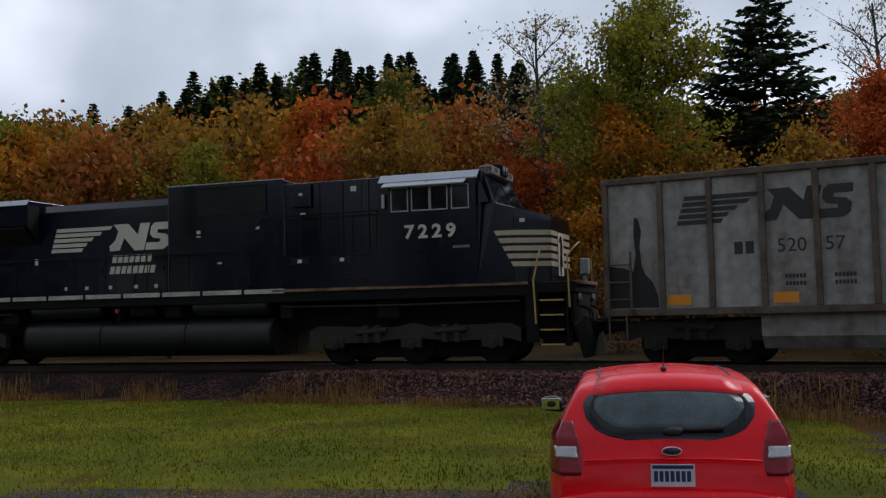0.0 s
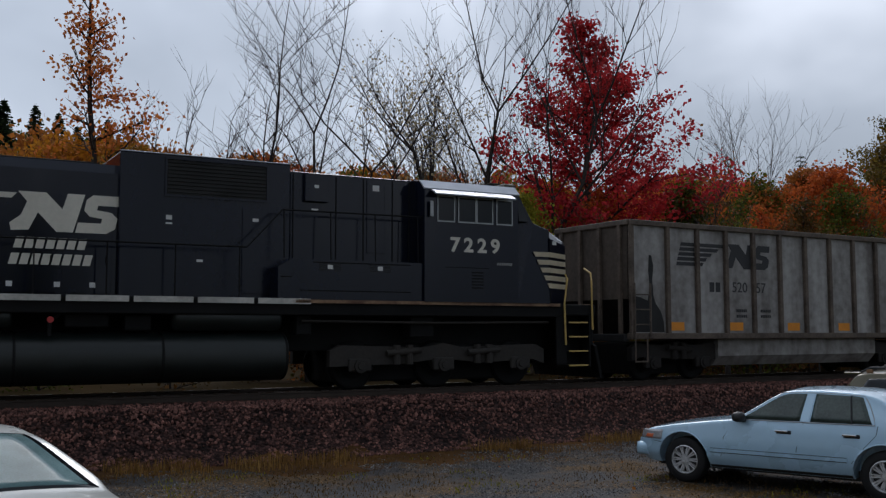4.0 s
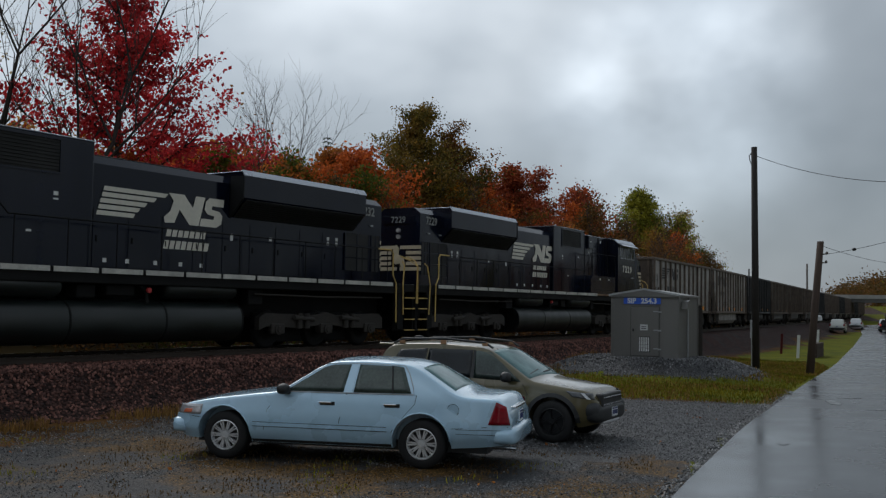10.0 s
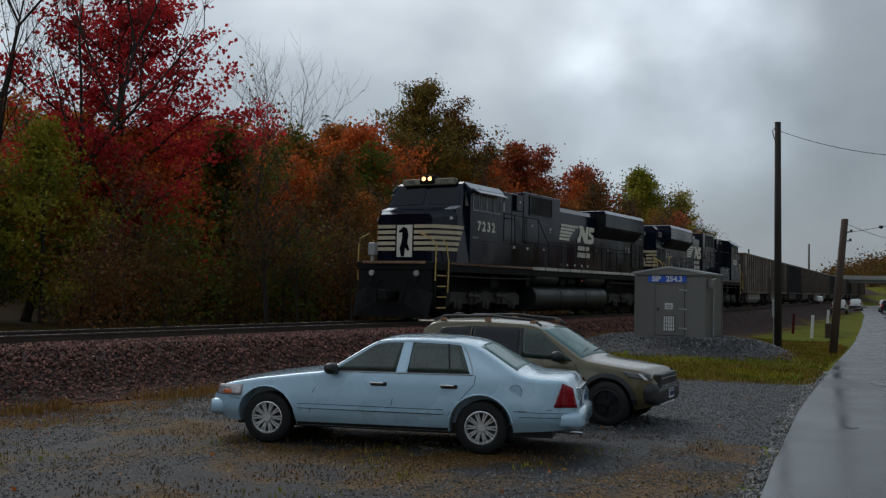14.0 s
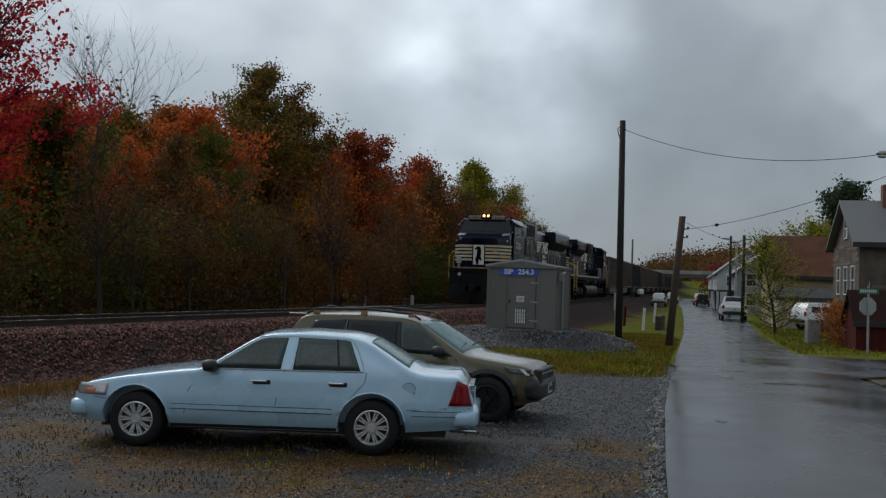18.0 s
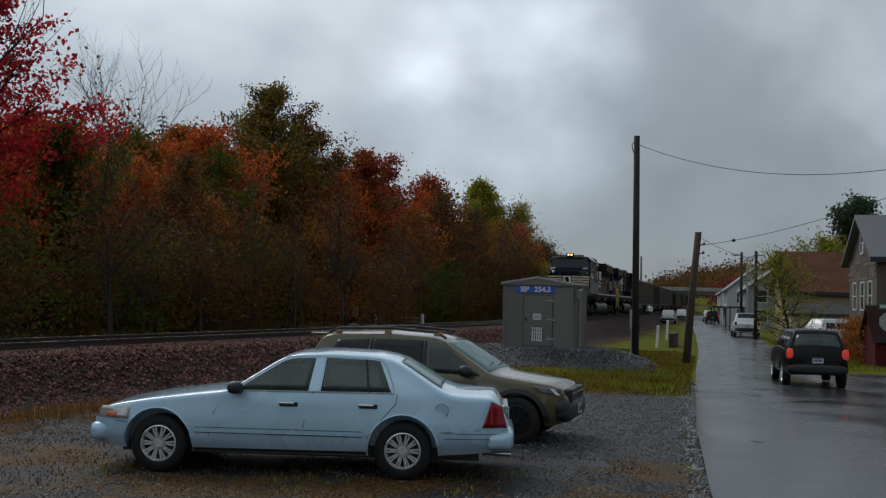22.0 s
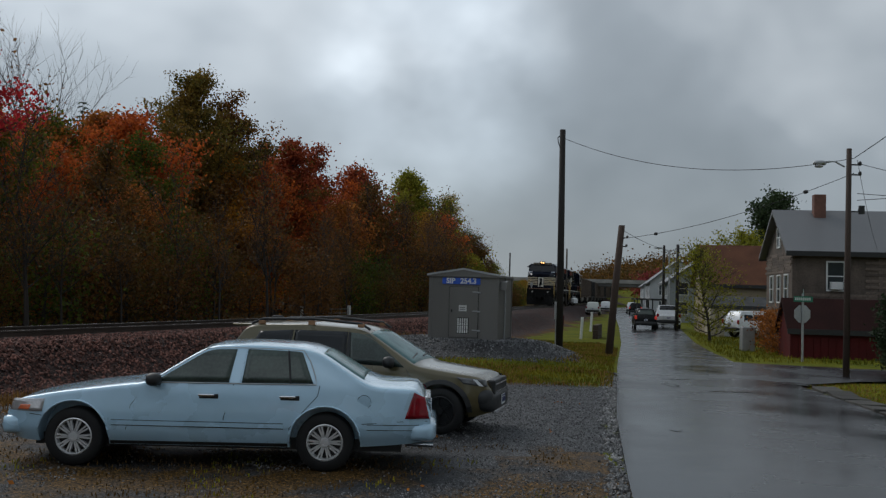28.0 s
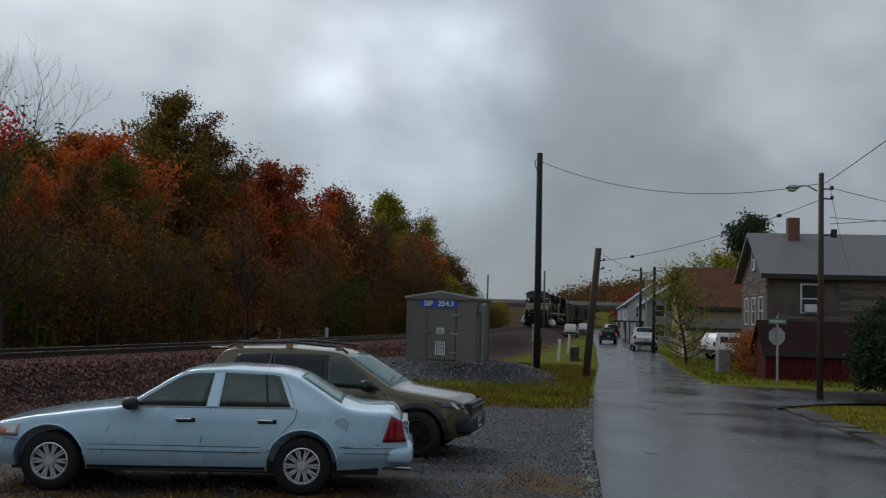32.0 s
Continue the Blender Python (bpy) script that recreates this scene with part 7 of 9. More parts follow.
def broadleaf(name, m, seed, height, width, first, leaf_mat, label, leaves=5000, size=0.24, bare=0.0, bark="bark", limbs=18, lean=0.0, top=0.3, group="", spread=0.05, flat=0.6, tip=0.06, category="tree", twiggy=2, taper=0.75):
    """Trunk, limbs, boughs and twigs with leaves strewn along them. top: where the crown is widest; bare: share of limbs without leaves; tip: relative reach at the top."""
    rng = random.Random(seed)
    t = thing(name, m, label, category, group)
    segs, runs = [], []
    r0 = height * 0.013 + 0.04
    trunk, _ = limb(rng, segs, Vector((0, 0, -0.3)), Vector((lean, 0, 1)).normalized(), height * 0.95, r0, 10, 0.02, 0.035)
    for k in range(limbs):
        f = first + (0.98 - first) * (k + rng.uniform(0, 0.9)) / limbs
        i = min(9, int(f * 10))
        q = trunk[i].lerp(trunk[i + 1], min(1.0, f * 10 - i))
        g = (f - first) / (1 - first)
        shape = 0.72 + 0.28 * g / top if g < top else max(tip, (1 - (g - top) / (1 - top)) ** taper)
        reach = width * 0.5 * shape * rng.uniform(0.62, 1.18)
        az = k * 2.4 + rng.uniform(-0.5, 0.5)
        dd = Vector((math.cos(az), math.sin(az), 0.18 + 0.75 * g)).normalized()
        pts, de = limb(rng, segs, q, dd, reach, r0 * 0.40 * (1 - 0.6 * g), 5, 0.04, 0.10)
        leafy = rng.random() >= bare
        if leafy:
            runs.append((pts[3], pts[5], 1.0))
            runs.append((pts[1], pts[3], 0.5))
        for j in range(7):
            p0 = pts[1 + j * 5 // 8]
            sd = (-1 if j % 2 else 1) * rng.uniform(0.5, 1.2)
            bd = (Matrix.Rotation(sd, 3, "Z") @ de + Vector((0, 0, rng.gauss(0.10, 0.28)))).normalized()
            bl = max(0.35, reach * rng.uniform(0.22, 0.48))
            bp, be = limb(rng, segs if twiggy > 0 else [], p0, bd, bl, r0 * 0.12, 2, 0.02, 0.14)
            if leafy:
                runs.append((bp[0], bp[2], 1.2))
            for _ in range(2):
                td = (be + Vector((rng.gauss(0, 0.6), rng.gauss(0, 0.6), rng.gauss(0.15, 0.35)))).normalized()
                tp, _e = limb(rng, segs if twiggy > 1 else [], bp[rng.randint(1, 2)], td, bl * rng.uniform(0.4, 0.7), r0 * 0.05, 1, 0.0, 0.1)
                if leafy:
                    runs.append((tp[0], tp[1], 1.0))
    runs.append((trunk[-2], trunk[-1], 1.0))
    v, f = tubes_mesh(segs, 4 if twiggy > 1 else 3)
    mesh_of("trunk", v, f, M[bark], t, "dark bark trunk and limbs" if bark == "bark" else "grey bark trunk and limbs", True)
    if leaves:
        w = [r[2] * ((r[1] - r[0]).length + 0.15) for r in runs]
        cs = [r[0].lerp(r[1], rng.random() ** 0.8) for r in rng.choices(runs, w, k=leaves // 3)]
        v, f = leaf_cloud(rng, cs, 3, spread * min(width, 12) + 0.10, size, flat)
        mesh_of("crown", v, f, M[leaf_mat], t)
    return t


def bare_tree(name, m, seed, height, width, label, stems=1, bark="bark", per=0, leaf_mat="leaf_pale"):
    rng = random.Random(seed)
    t = thing(name, m, label, "tree", "bare trees")
    segs, fine, centres = [], [], []

    def branch(p, d, length, r, level):
        pts, de = limb(rng, segs if level > 1 else fine, p, d, length, r, 4, 0.05, 0.09)
        if level == 0:
            centres.append(pts[-1])
            return
        n = 7 if level > 1 else 6
        for k in range(n):
            i = 1 + (k * 4) // n if level < 3 else 2 + (k * 3) // n
            a = rng.uniform(0, 6.28)
            nd = (de * 0.9 + Vector((math.cos(a), math.sin(a), rng.uniform(0.0, 0.5))) * rng.uniform(0.6, 1.1) * (width / height * 1.9)).normalized()
            branch(pts[min(4, i)], nd, length * rng.uniform(0.36, 0.64), max(0.014, r * (0.52 - 0.06 * i)), level - 1)

    for k in range(stems):
        a = rng.uniform(0, 6.28)
        d = Vector((math.cos(a) * 0.18 * (stems > 1), math.sin(a) * 0.18 * (stems > 1), 1)).normalized()
        branch(Vector((0.3 * k, 0, -0.3)), d, height * rng.uniform(0.55, 0.66), height * 0.0085 + 0.03, 3)
    v, f = tubes_mesh(segs, 4)
    mesh_of("trunk", v, f, M[bark], t, "leafless trunk and limbs", True)
    v, f = tubes_mesh(fine, 3)
    tagged(mesh_of("branch_crown", v, f, M[bark], t, "fine bare branch tips", True), kind="stuff")
    if per:
        v, f = leaf_cloud(rng, centres, per, 0.35, 0.16)
        mesh_of("crown", v, f, M[leaf_mat], t, "few last leaves")
    return t


def spruce(name, m, seed, height, width, label, group="", sparse=False, lush=1):
    rng = random.Random(seed)
    t = thing(name, m, label, "tree", group)
    segs, verts, faces = [], [], []
    segs.append((Vector((0, 0, -0.3)), Vector((0, 0, height)), height * 0.013, 0.02))
    tiers = int(height * (1.15 if sparse else 1.5) * lush)
    for k in range(tiers):
        f = (k + 0.5) / tiers
        z = height * (0.10 + 0.89 * f)
        reach = width * 0.5 * (1 - f) ** 0.85 + 0.15
        for j in range(int((7 if sparse else 6) * lush)):
            a = rng.uniform(0, 6.28)
            L = reach * rng.uniform(0.55, 1.15)
            rise = 0.35 if sparse else 0.05
            p0 = Vector((0, 0, z))
            p1 = p0 + Vector((math.cos(a) * L * 0.55, math.sin(a) * L * 0.55, L * (rise * 0.2 - 0.12)))
            p2 = p0 + Vector((math.cos(a) * L, math.sin(a) * L, L * (rise * 0.9 - 0.22)))
            segs.append((p0, p1, 0.03, 0.02))
            segs.append((p1, p2, 0.02, 0.006))
            n = max(5, int(L * (16 if sparse else 11) / lush))
            for i in range(n):
                q = p0.lerp(p1, i / n * 2) if i < n / 2 else p1.lerp(p2, i / n * 2 - 1)
                if i < n * 0.15:
                    continue
                side = rng.choice((-1, 1))
                w = rng.uniform(0.3, 0.65) * (0.55 + 0.06 * height * 0.5)
                dirv = Vector((math.cos(a + side * 0.8), math.sin(a + side * 0.8), rng.uniform(-0.5, 0.1))) * w
                dirv *= lush ** 0.8 * (0.35 + 0.75 * (1 - f)) if lush > 1 else 1.0
                wide = Vector((-dirv.y, dirv.x, rng.uniform(-0.3, 0.3))).normalized() * 0.10 * lush
                o = len(verts)
                verts += [q - wide, q + wide, q + dirv * 0.6 + wide * 0.9, q + dirv, q + dirv * 0.6 - wide * 0.9]
                faces.append((o, o + 1, o + 2, o + 3, o + 4))
    v, f = tubes_mesh(segs, 5)
    mesh_of("trunk", v, f, M["bark"], t, "", True)
    mesh_of("crown", verts, faces, M["needles"], t, "dark green needles")
    return t


def on_ground(x, y, rz=0.0, k=1.0, sink=0.0):
    return Matrix.LocRotScale((x, y, ground_z(x, y) - sink), Euler((0, 0, radians(rz))), (k, k, k))


def copy_scaled(ob, x, y, rz, k, label=""):
    c = copy_thing(ob, Matrix.Identity(4))
    c.matrix_basis = on_ground(x, y, rz, k)
    if label:
        c["label"] = label
    return c


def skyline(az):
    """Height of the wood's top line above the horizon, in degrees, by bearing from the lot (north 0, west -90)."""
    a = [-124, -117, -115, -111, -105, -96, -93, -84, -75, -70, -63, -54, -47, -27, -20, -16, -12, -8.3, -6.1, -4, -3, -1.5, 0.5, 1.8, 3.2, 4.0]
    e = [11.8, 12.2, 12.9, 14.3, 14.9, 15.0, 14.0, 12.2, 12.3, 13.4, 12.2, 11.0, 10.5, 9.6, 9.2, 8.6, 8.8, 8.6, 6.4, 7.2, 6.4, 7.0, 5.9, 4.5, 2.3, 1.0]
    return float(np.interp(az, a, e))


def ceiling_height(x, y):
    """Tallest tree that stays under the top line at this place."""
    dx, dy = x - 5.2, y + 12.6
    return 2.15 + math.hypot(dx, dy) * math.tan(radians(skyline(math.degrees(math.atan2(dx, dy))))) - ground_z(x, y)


def plant():
    rng = random.Random(21)
    # named trees by the line
    broadleaf("maple_tree", on_ground(-20.8, 31.8, 20), 11, 20.4, 14.0, 0.08, "leaf_maple_red", "tall deep red maple with ragged tiered crown", 25000, 0.23, limbs=32, top=0.25, spread=0.020, flat=0.5, tip=0.10)
    broadleaf("oak_tree", on_ground(-14.5, 65.4), 12, 19.8, 16.5, 0.05, "leaf_oak", "tall oak with thinning green and bronze leaves", 56000, 0.21, limbs=54, top=0.16, spread=0.024, tip=0.20, taper=0.86)
    broadleaf("oak_tree", on_ground(-11.6, 68.6), 112, 18.2, 15.5, 0.05, "leaf_bronze", "bronze oak crowding the taller oak", 38000, 0.21, limbs=40, top=0.20, spread=0.025, tip=0.20, taper=0.86)
    broadleaf("maple_tree", on_ground(-15.9, 51.0), 113, 12.6, 11.0, 0.05, "leaf_red_orange", "broad orange-red maple at the wood's edge", 24000, 0.24, limbs=38, top=0.42, spread=0.03, tip=0.3)
    broadleaf("maple_tree", on_ground(-19.0, 56.0), 114, 13.6, 9.5, 0.05, "leaf_rust", "rust brown tree at the wood's edge", 16000, 0.25, limbs=30, top=0.4, spread=0.03, tip=0.3)
    broadleaf("maple_tree", on_ground(-7.7, 71.6), 115, 15.2, 9.5, 0.05, "leaf_dull_red", "dull red maple leaning out beside the oak", 20000, 0.25, limbs=28, top=0.25, spread=0.03, tip=0.14)
    broadleaf("elm_tree", on_ground(-17.4, 36.5), 116, 10.8, 6.5, 0.05, "leaf_green", "dull green tree behind the red maple", 12000, 0.20, limbs=28, top=0.5, spread=0.03, tip=0.3)
    broadleaf("oak_tree", on_ground(-49.0, -12.9), 13, 18.5, 11.2, 0.06, "leaf_yellowgreen", "broad yellow-green oak beside the track", 34000, 0.25, limbs=44, top=0.66, spread=0.034, tip=0.55)
    broadleaf("birch_tree", on_ground(-51.5, -17.0), 14, 19.5, 10, 0.3, "leaf_pale", "thin pale tree with few cream leaves", 2200, 0.22, bare=0.2, bark="bark_grey", limbs=20, top=0.55, tip=0.3)
    spruce("pine_tree", on_ground(-58.6, -2.9), 15, 20.9, 19, "tall dark spruce with open tiers", sparse=True, lush=1.7)
    broadleaf("birch_tree", on_ground(-52.0, 2.6), 16, 18.5, 9, 0.35, "leaf_pale", "thin pale tree with few cream leaves", 1800, 0.2, bare=0.25, bark="bark_grey", limbs=20, top=0.55, tip=0.3)
    broadleaf("maple_tree", on_ground(-46.5, 1.8), 17, 13.6, 10, 0.08, "leaf_red_orange", "rounded salmon red maple", 22000, 0.22, limbs=30, top=0.4, tip=0.2)
    broadleaf("maple_tree", on_ground(-35.0, 10.6), 18, 18.2, 6.4, 0.30, "leaf_salmon", "slim sapling with sparse red and orange leaves", 3000, 0.23, bare=0.1, limbs=24, top=0.30, tip=0.42, twiggy=1)
    broadleaf("maple_tree", on_ground(-38.6, 11.6), 19, 10.8, 11, 0.08, "leaf_orange", "bright orange young maple", 22000, 0.23, limbs=30, top=0.4, tip=0.2)
    bare_tree("bare_tree", on_ground(-34.5, 20.3), 20, 19.5, 11, "leafless dark tree with arching limbs", 2)
    bare_tree("bare_tree", on_ground(-29.4, 19.6), 22, 18.5, 12, "leafless dark tree with arching limbs", 2)
    bare_tree("bare_tree", on_ground(-25.2, 26.8), 23, 20.5, 7, "tall leafless slender tree", 2)
    bare_tree("bare_tree", on_ground(-22.0, 25.6), 24, 22.0, 7, "tall leafless slender tree", 1)
    bare_tree("bare_tree", on_ground(-29.0, 26.0), 25, 15.5, 8, "slender tree with few pale leaves", 3, "bark_grey", 6)
    bare_tree("bare_tree", on_ground(-30.6, 76.5), 26, 22.5, 9, "grey leafless tree with fine twigs", 3, "bark_grey")
    spruce("spruce_tree", on_ground(-41.5, 118), 27, 24, 8, "far dark pointed spruce")
    broadleaf("maple_tree", on_ground(-8.0, 81.5), 28, 16.5, 8.0, 0.08, "leaf_dull_red", "slim dull red maple beside the oak", 11000, 0.27, limbs=22, top=0.3)
    broadleaf("maple_tree", on_ground(-2.5, 85.2), 29, 14.6, 9.5, 0.08, "leaf_dull_red", "rust red pointed tree at the wood's end", 12000, 0.27, limbs=24, top=0.3)
    broadleaf("oak_tree", on_ground(1.2, 138.9), 30, 20.6, 15.0, 0.08, "leaf_green", "dark green tree with yellowing top", 24000, 0.34, limbs=26, top=0.35)
    broadleaf("birch_tree", on_ground(5.2, 139.0), 31, 17.0, 9.0, 0.12, "leaf_yellowgreen", "yellow-green tree at the wood's end", 7000, 0.34, limbs=22, top=0.4, tip=0.2)
    broadleaf("birch_tree", on_ground(5.6, 150.0), 32, 19.0, 9.0, 0.2, "leaf_pale", "thin tree with pale pinkish leaves", 6000, 0.32, bare=0.15, bark="bark_grey", limbs=22, top=0.4, tip=0.2)
    broadleaf("birch_tree", on_ground(9.0, 130.0), 33, 11.8, 8.0, 0.1, "leaf_yellowgreen", "low yellow-green tree at the wood's end", 7000, 0.30, limbs=22, top=0.4, tip=0.2)
    broadleaf("birch_tree", on_ground(2.6, 136.0), 34, 21.0, 8.0, 0.5, "leaf_yellowgreen", "yellowing crown above the dark green tree", 9000, 0.32, limbs=24, top=0.35, tip=0.2)
    broadleaf("birch_tree", on_ground(7.6, 105.0), 35, 8.9, 6.0, 0.05, "leaf_yellowgreen", "small yellow-green tree at the wood's end", 9000, 0.22, limbs=26, top=0.35, tip=0.25)
    broadleaf("birch_tree", on_ground(9.6, 112.0), 36, 7.2, 5.5, 0.05, "leaf_yellowgreen", "bushy yellow-green tree at the wood's end", 8000, 0.22, limbs=26, top=0.35, tip=0.25)
    broadleaf("maple_tree", on_ground(4.6, 103.0), 37, 11.5, 6.0, 0.05, "leaf_gold", "golden brown tree at the wood's end", 9000, 0.22, limbs=26, top=0.35, tip=0.25)
    # palette of shapes for the wood's edge and the hillside
    kinds = [("leaf_rust", 11, 9, 0.05, "rust-brown bushy tree in the autumn wood"), ("leaf_orange", 12, 8.5, 0.06, "bright orange autumn tree in the wood"), ("leaf_red_orange", 13, 9, 0.06, "red-orange autumn tree in the wood"),
             ("leaf_green", 13, 9, 0.06, "dull green leafy tree in the wood"), ("leaf_gold", 11, 8.5, 0.06, "golden brown autumn tree in the wood"), ("leaf_dark_mix", 13, 9, 0.06, "dark bronze and green tree in the wood"), ("leaf_yellowgreen", 12, 8.5, 0.06, "yellow-green leafy tree in the wood")]
    near, far, tall = [], [], [k[1] for k in kinds]
    for k, (lm, h, w, f, lab) in enumerate(kinds):
        x, y, _ = track(18 + 9 * k, -24)
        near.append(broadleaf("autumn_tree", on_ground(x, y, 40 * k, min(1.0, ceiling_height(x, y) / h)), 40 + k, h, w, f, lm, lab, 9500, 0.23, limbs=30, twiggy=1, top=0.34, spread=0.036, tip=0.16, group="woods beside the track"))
        x, y, _ = track(-60 + 14 * k, -52)
        far.append(broadleaf("autumn_tree", on_ground(x, y, 70 * k, 0.8), 140 + k, h, w, f, lm, lab, 3600, 0.38, limbs=18, twiggy=0, top=0.38, spread=0.06, tip=0.2, group="hillside woods"))
    fir = spruce("spruce_tree", on_ground(-95, 30), 60, 20, 10.5, "dark green spruce on the wooded hillside", "hillside spruces", lush=1.9)
    shrubs = []
    for k, (lm, x, y, lab) in enumerate((("leaf_under", -14, 31, "tangled brown undergrowth shrub"), ("leaf_dark_mix", -12, 37, "tangled dark green undergrowth shrub"), ("leaf_green", -9, 41, "dull green shrub in the trackside undergrowth"))):
        shrubs.append(broadleaf("shrub", on_ground(x, y), 70 + k, 4.2, 4.4, 0.04, lm, lab, 2400, 0.17, limbs=22, twiggy=1, top=0.6, group="undergrowth", spread=0.11, flat=1.0, tip=0.5, category="shrub"))
    RO, OR, RD, GR, GO, DM, YG = range(7)

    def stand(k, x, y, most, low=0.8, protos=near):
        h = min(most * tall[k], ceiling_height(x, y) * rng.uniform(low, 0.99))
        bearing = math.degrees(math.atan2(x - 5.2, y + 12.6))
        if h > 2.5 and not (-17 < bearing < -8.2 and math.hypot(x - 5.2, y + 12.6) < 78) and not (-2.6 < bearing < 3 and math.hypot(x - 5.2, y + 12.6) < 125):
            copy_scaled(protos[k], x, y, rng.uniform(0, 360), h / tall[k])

    # the wood's edge: distance along the track, then away from it
    rows = {RD: [(38, 18), (50, 15), (54, 19), (66, 18), (80, 15), (97, 12), (103, 14), (114, 13), (138, 9), (33, 19), (14, 20), (-10, 27), (74, 21)],
            RO: [(8, 17), (27, 21), (47, 24), (70, 14), (108, 11), (-4, 24), (-82, 30), (58, 13), (88, 16)],
            OR: [(58, 16), (60, 24), (73, 24), (-22, 29), (-56, 27), (-74, 34), (-90, 36), (64, 20)],
            GR: [(44, 17), (125, 12), (41, 22), (84, 20)], DM: [(86, 13), (92, 17), (119, 10), (78, 12), (50, 22)],
            YG: [(20, 18), (131, 10), (144, 10), (158, 10), (-42, 26), (176, 11)], GO: [(150, 9), (166, 10), (188, 12), (2, 26), (-16, 24), (-30, 26), (-48, 30), (-60, 34), (-66, 30)]}
    for k, spots in rows.items():
        for sd, u in spots:
            x, y, _ = track(sd, -u)
            stand(k, x, y, 1.25, 0.82)
    for sd in np.arange(16, 150, 2.8):
        x, y, _ = track(sd, -(9.5 + rng.uniform(-1.2, 2.5) - (2.0 if sd > 90 else 0)))
        copy_scaled(rng.choice((shrubs[0], shrubs[0], shrubs[0], shrubs[1], shrubs[1], shrubs[2])), x, y, rng.uniform(0, 360), rng.uniform(0.6, 1.05))
    for sd in np.arange(-95, 16, 4.4):
        x, y, _ = track(sd, -13 - rng.uniform(0, 6))
        copy_scaled(rng.choice(shrubs), x, y, rng.uniform(0, 360), rng.uniform(0.7, 1.15))
    for sd in np.arange(18, 140, 4.6):
        x, y, _ = track(sd, -13 - rng.uniform(0, 9))
        stand(rng.choice((RO, RD, GR, DM, RO)), x, y, 0.85, 0.6)
    # hillside, rank by rank to the skyline
    for az0 in np.arange(-128, -12, 1.2):
        for dist, low in ((62, 0.66), (88, 0.80), (118, 0.95)):
            az, d = az0 + rng.uniform(-0.7, 0.7), dist * rng.uniform(0.9, 1.12)
            x, y = 5.2 + d * math.sin(radians(az)), -12.6 + d * math.cos(radians(az))
            if track_offset(x, y) > -17 or (dist == 62 and rng.random() < 0.45):
                continue
            firs = dist > 62 and (-116 < az < -93 or -73 < az < -59)
            if firs and rng.random() < 0.72:
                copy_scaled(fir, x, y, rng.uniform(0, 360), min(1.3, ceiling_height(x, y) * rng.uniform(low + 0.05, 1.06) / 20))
                if rng.random() < 0.65:
                    stand(rng.choice((GR, GR, DM)), x + 2, y + 2, 2.2, low - 0.12, far)
            else:
                pick = (GO, GO, OR, RO, YG, RD) if az < -84 else ((RD, RO, RO, DM, OR, GR) if az > -60 else (RO, GR, DM, GO, RD))
                k = rng.choice(pick if dist < 100 or az > -80 else (GR, GR, DM, YG))
                stand(k, x, y, 2.2, low - 0.08, far)
    # thin dark stems along the wood's edge
    young = bare_tree("young_tree", on_ground(*track(24, -9.0)[:2]), 91, 9.5, 4.2, "thin dark young tree with few leaves at the wood's edge", 1, "bark", 3, "leaf_under")
    for sd in np.arange(20, 150, 3.1):
        x, y, _ = track(sd + rng.uniform(-1, 1), -(8.3 + rng.uniform(0, 4.5)))
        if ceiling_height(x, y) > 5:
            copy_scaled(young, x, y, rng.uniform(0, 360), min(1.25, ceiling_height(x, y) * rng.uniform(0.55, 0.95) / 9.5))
    # dark pines standing close along the western ridge
    for az0 in np.arange(-119, -90, 0.55):
        az, d = az0 + rng.uniform(-0.3, 0.3), rng.uniform(92, 128)
        x, y = 5.2 + d * math.sin(radians(az)), -12.6 + d * math.cos(radians(az))
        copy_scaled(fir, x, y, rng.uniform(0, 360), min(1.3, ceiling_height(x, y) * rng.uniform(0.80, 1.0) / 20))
    # unseen trees added to close the lot south and east and darken the train
    for k in range(26):
        a = radians(95 + k * 6.4)
        x, y = 8 + 34 * math.sin(a) * rng.uniform(0.9, 1.3), -14 + 34 * math.cos(a) * rng.uniform(0.9, 1.3)
        if track_offset(x, y) > 8 and not (np.interp(y, [p[0] for p in ROAD_L], [p[1] for p in ROAD_L]) - 2 < x < np.interp(y, [p[0] for p in ROAD_R], [p[1] for p in ROAD_R]) + 2):
            copy_scaled(far[rng.choice((RO, GR, DM, YG))], x, y, rng.uniform(0, 360), rng.uniform(0.8, 1.1))
    # far woods behind the village: many crowns in one object
    g = random.Random(77)
    cs = []
    for _ in range(420):
        x, y = g.uniform(62, 190), g.uniform(250, 420)
        cs.append(Vector((x, y, ground_z(x, y) + g.uniform(0, 4))))
    v, f = leaf_cloud(g, cs, 230, 2.4, 0.85, 0.9)
    tagged(mesh_of("far_woods", v, f, M["leaf_dark_mix"]), "distant wooded hill in dull autumn colours", "woods", kind="stuff")
    cs = []
    for _ in range(22):
        x, y = g.uniform(58, 66), g.uniform(240, 248)
        cs.append(Vector((x, y, ground_z(x, y) + g.uniform(2, 6))))
    v, f = leaf_cloud(g, cs, 160, 1.5, 0.55, 0.8)
    tagged(mesh_of("far_red_tree", v, f, M["leaf_far_red"]), "distant red crowned tree on the hill", "tree")
    # village greenery
    broadleaf("yellow_tree", on_ground(20.4, 45.9), 80, 5.8, 5.4, 0.10, "leaf_yellowgreen", "small bush-like tree with sparse yellow leaves", 4200, 0.12, limbs=34, top=0.6, spread=0.03, tip=0.4)
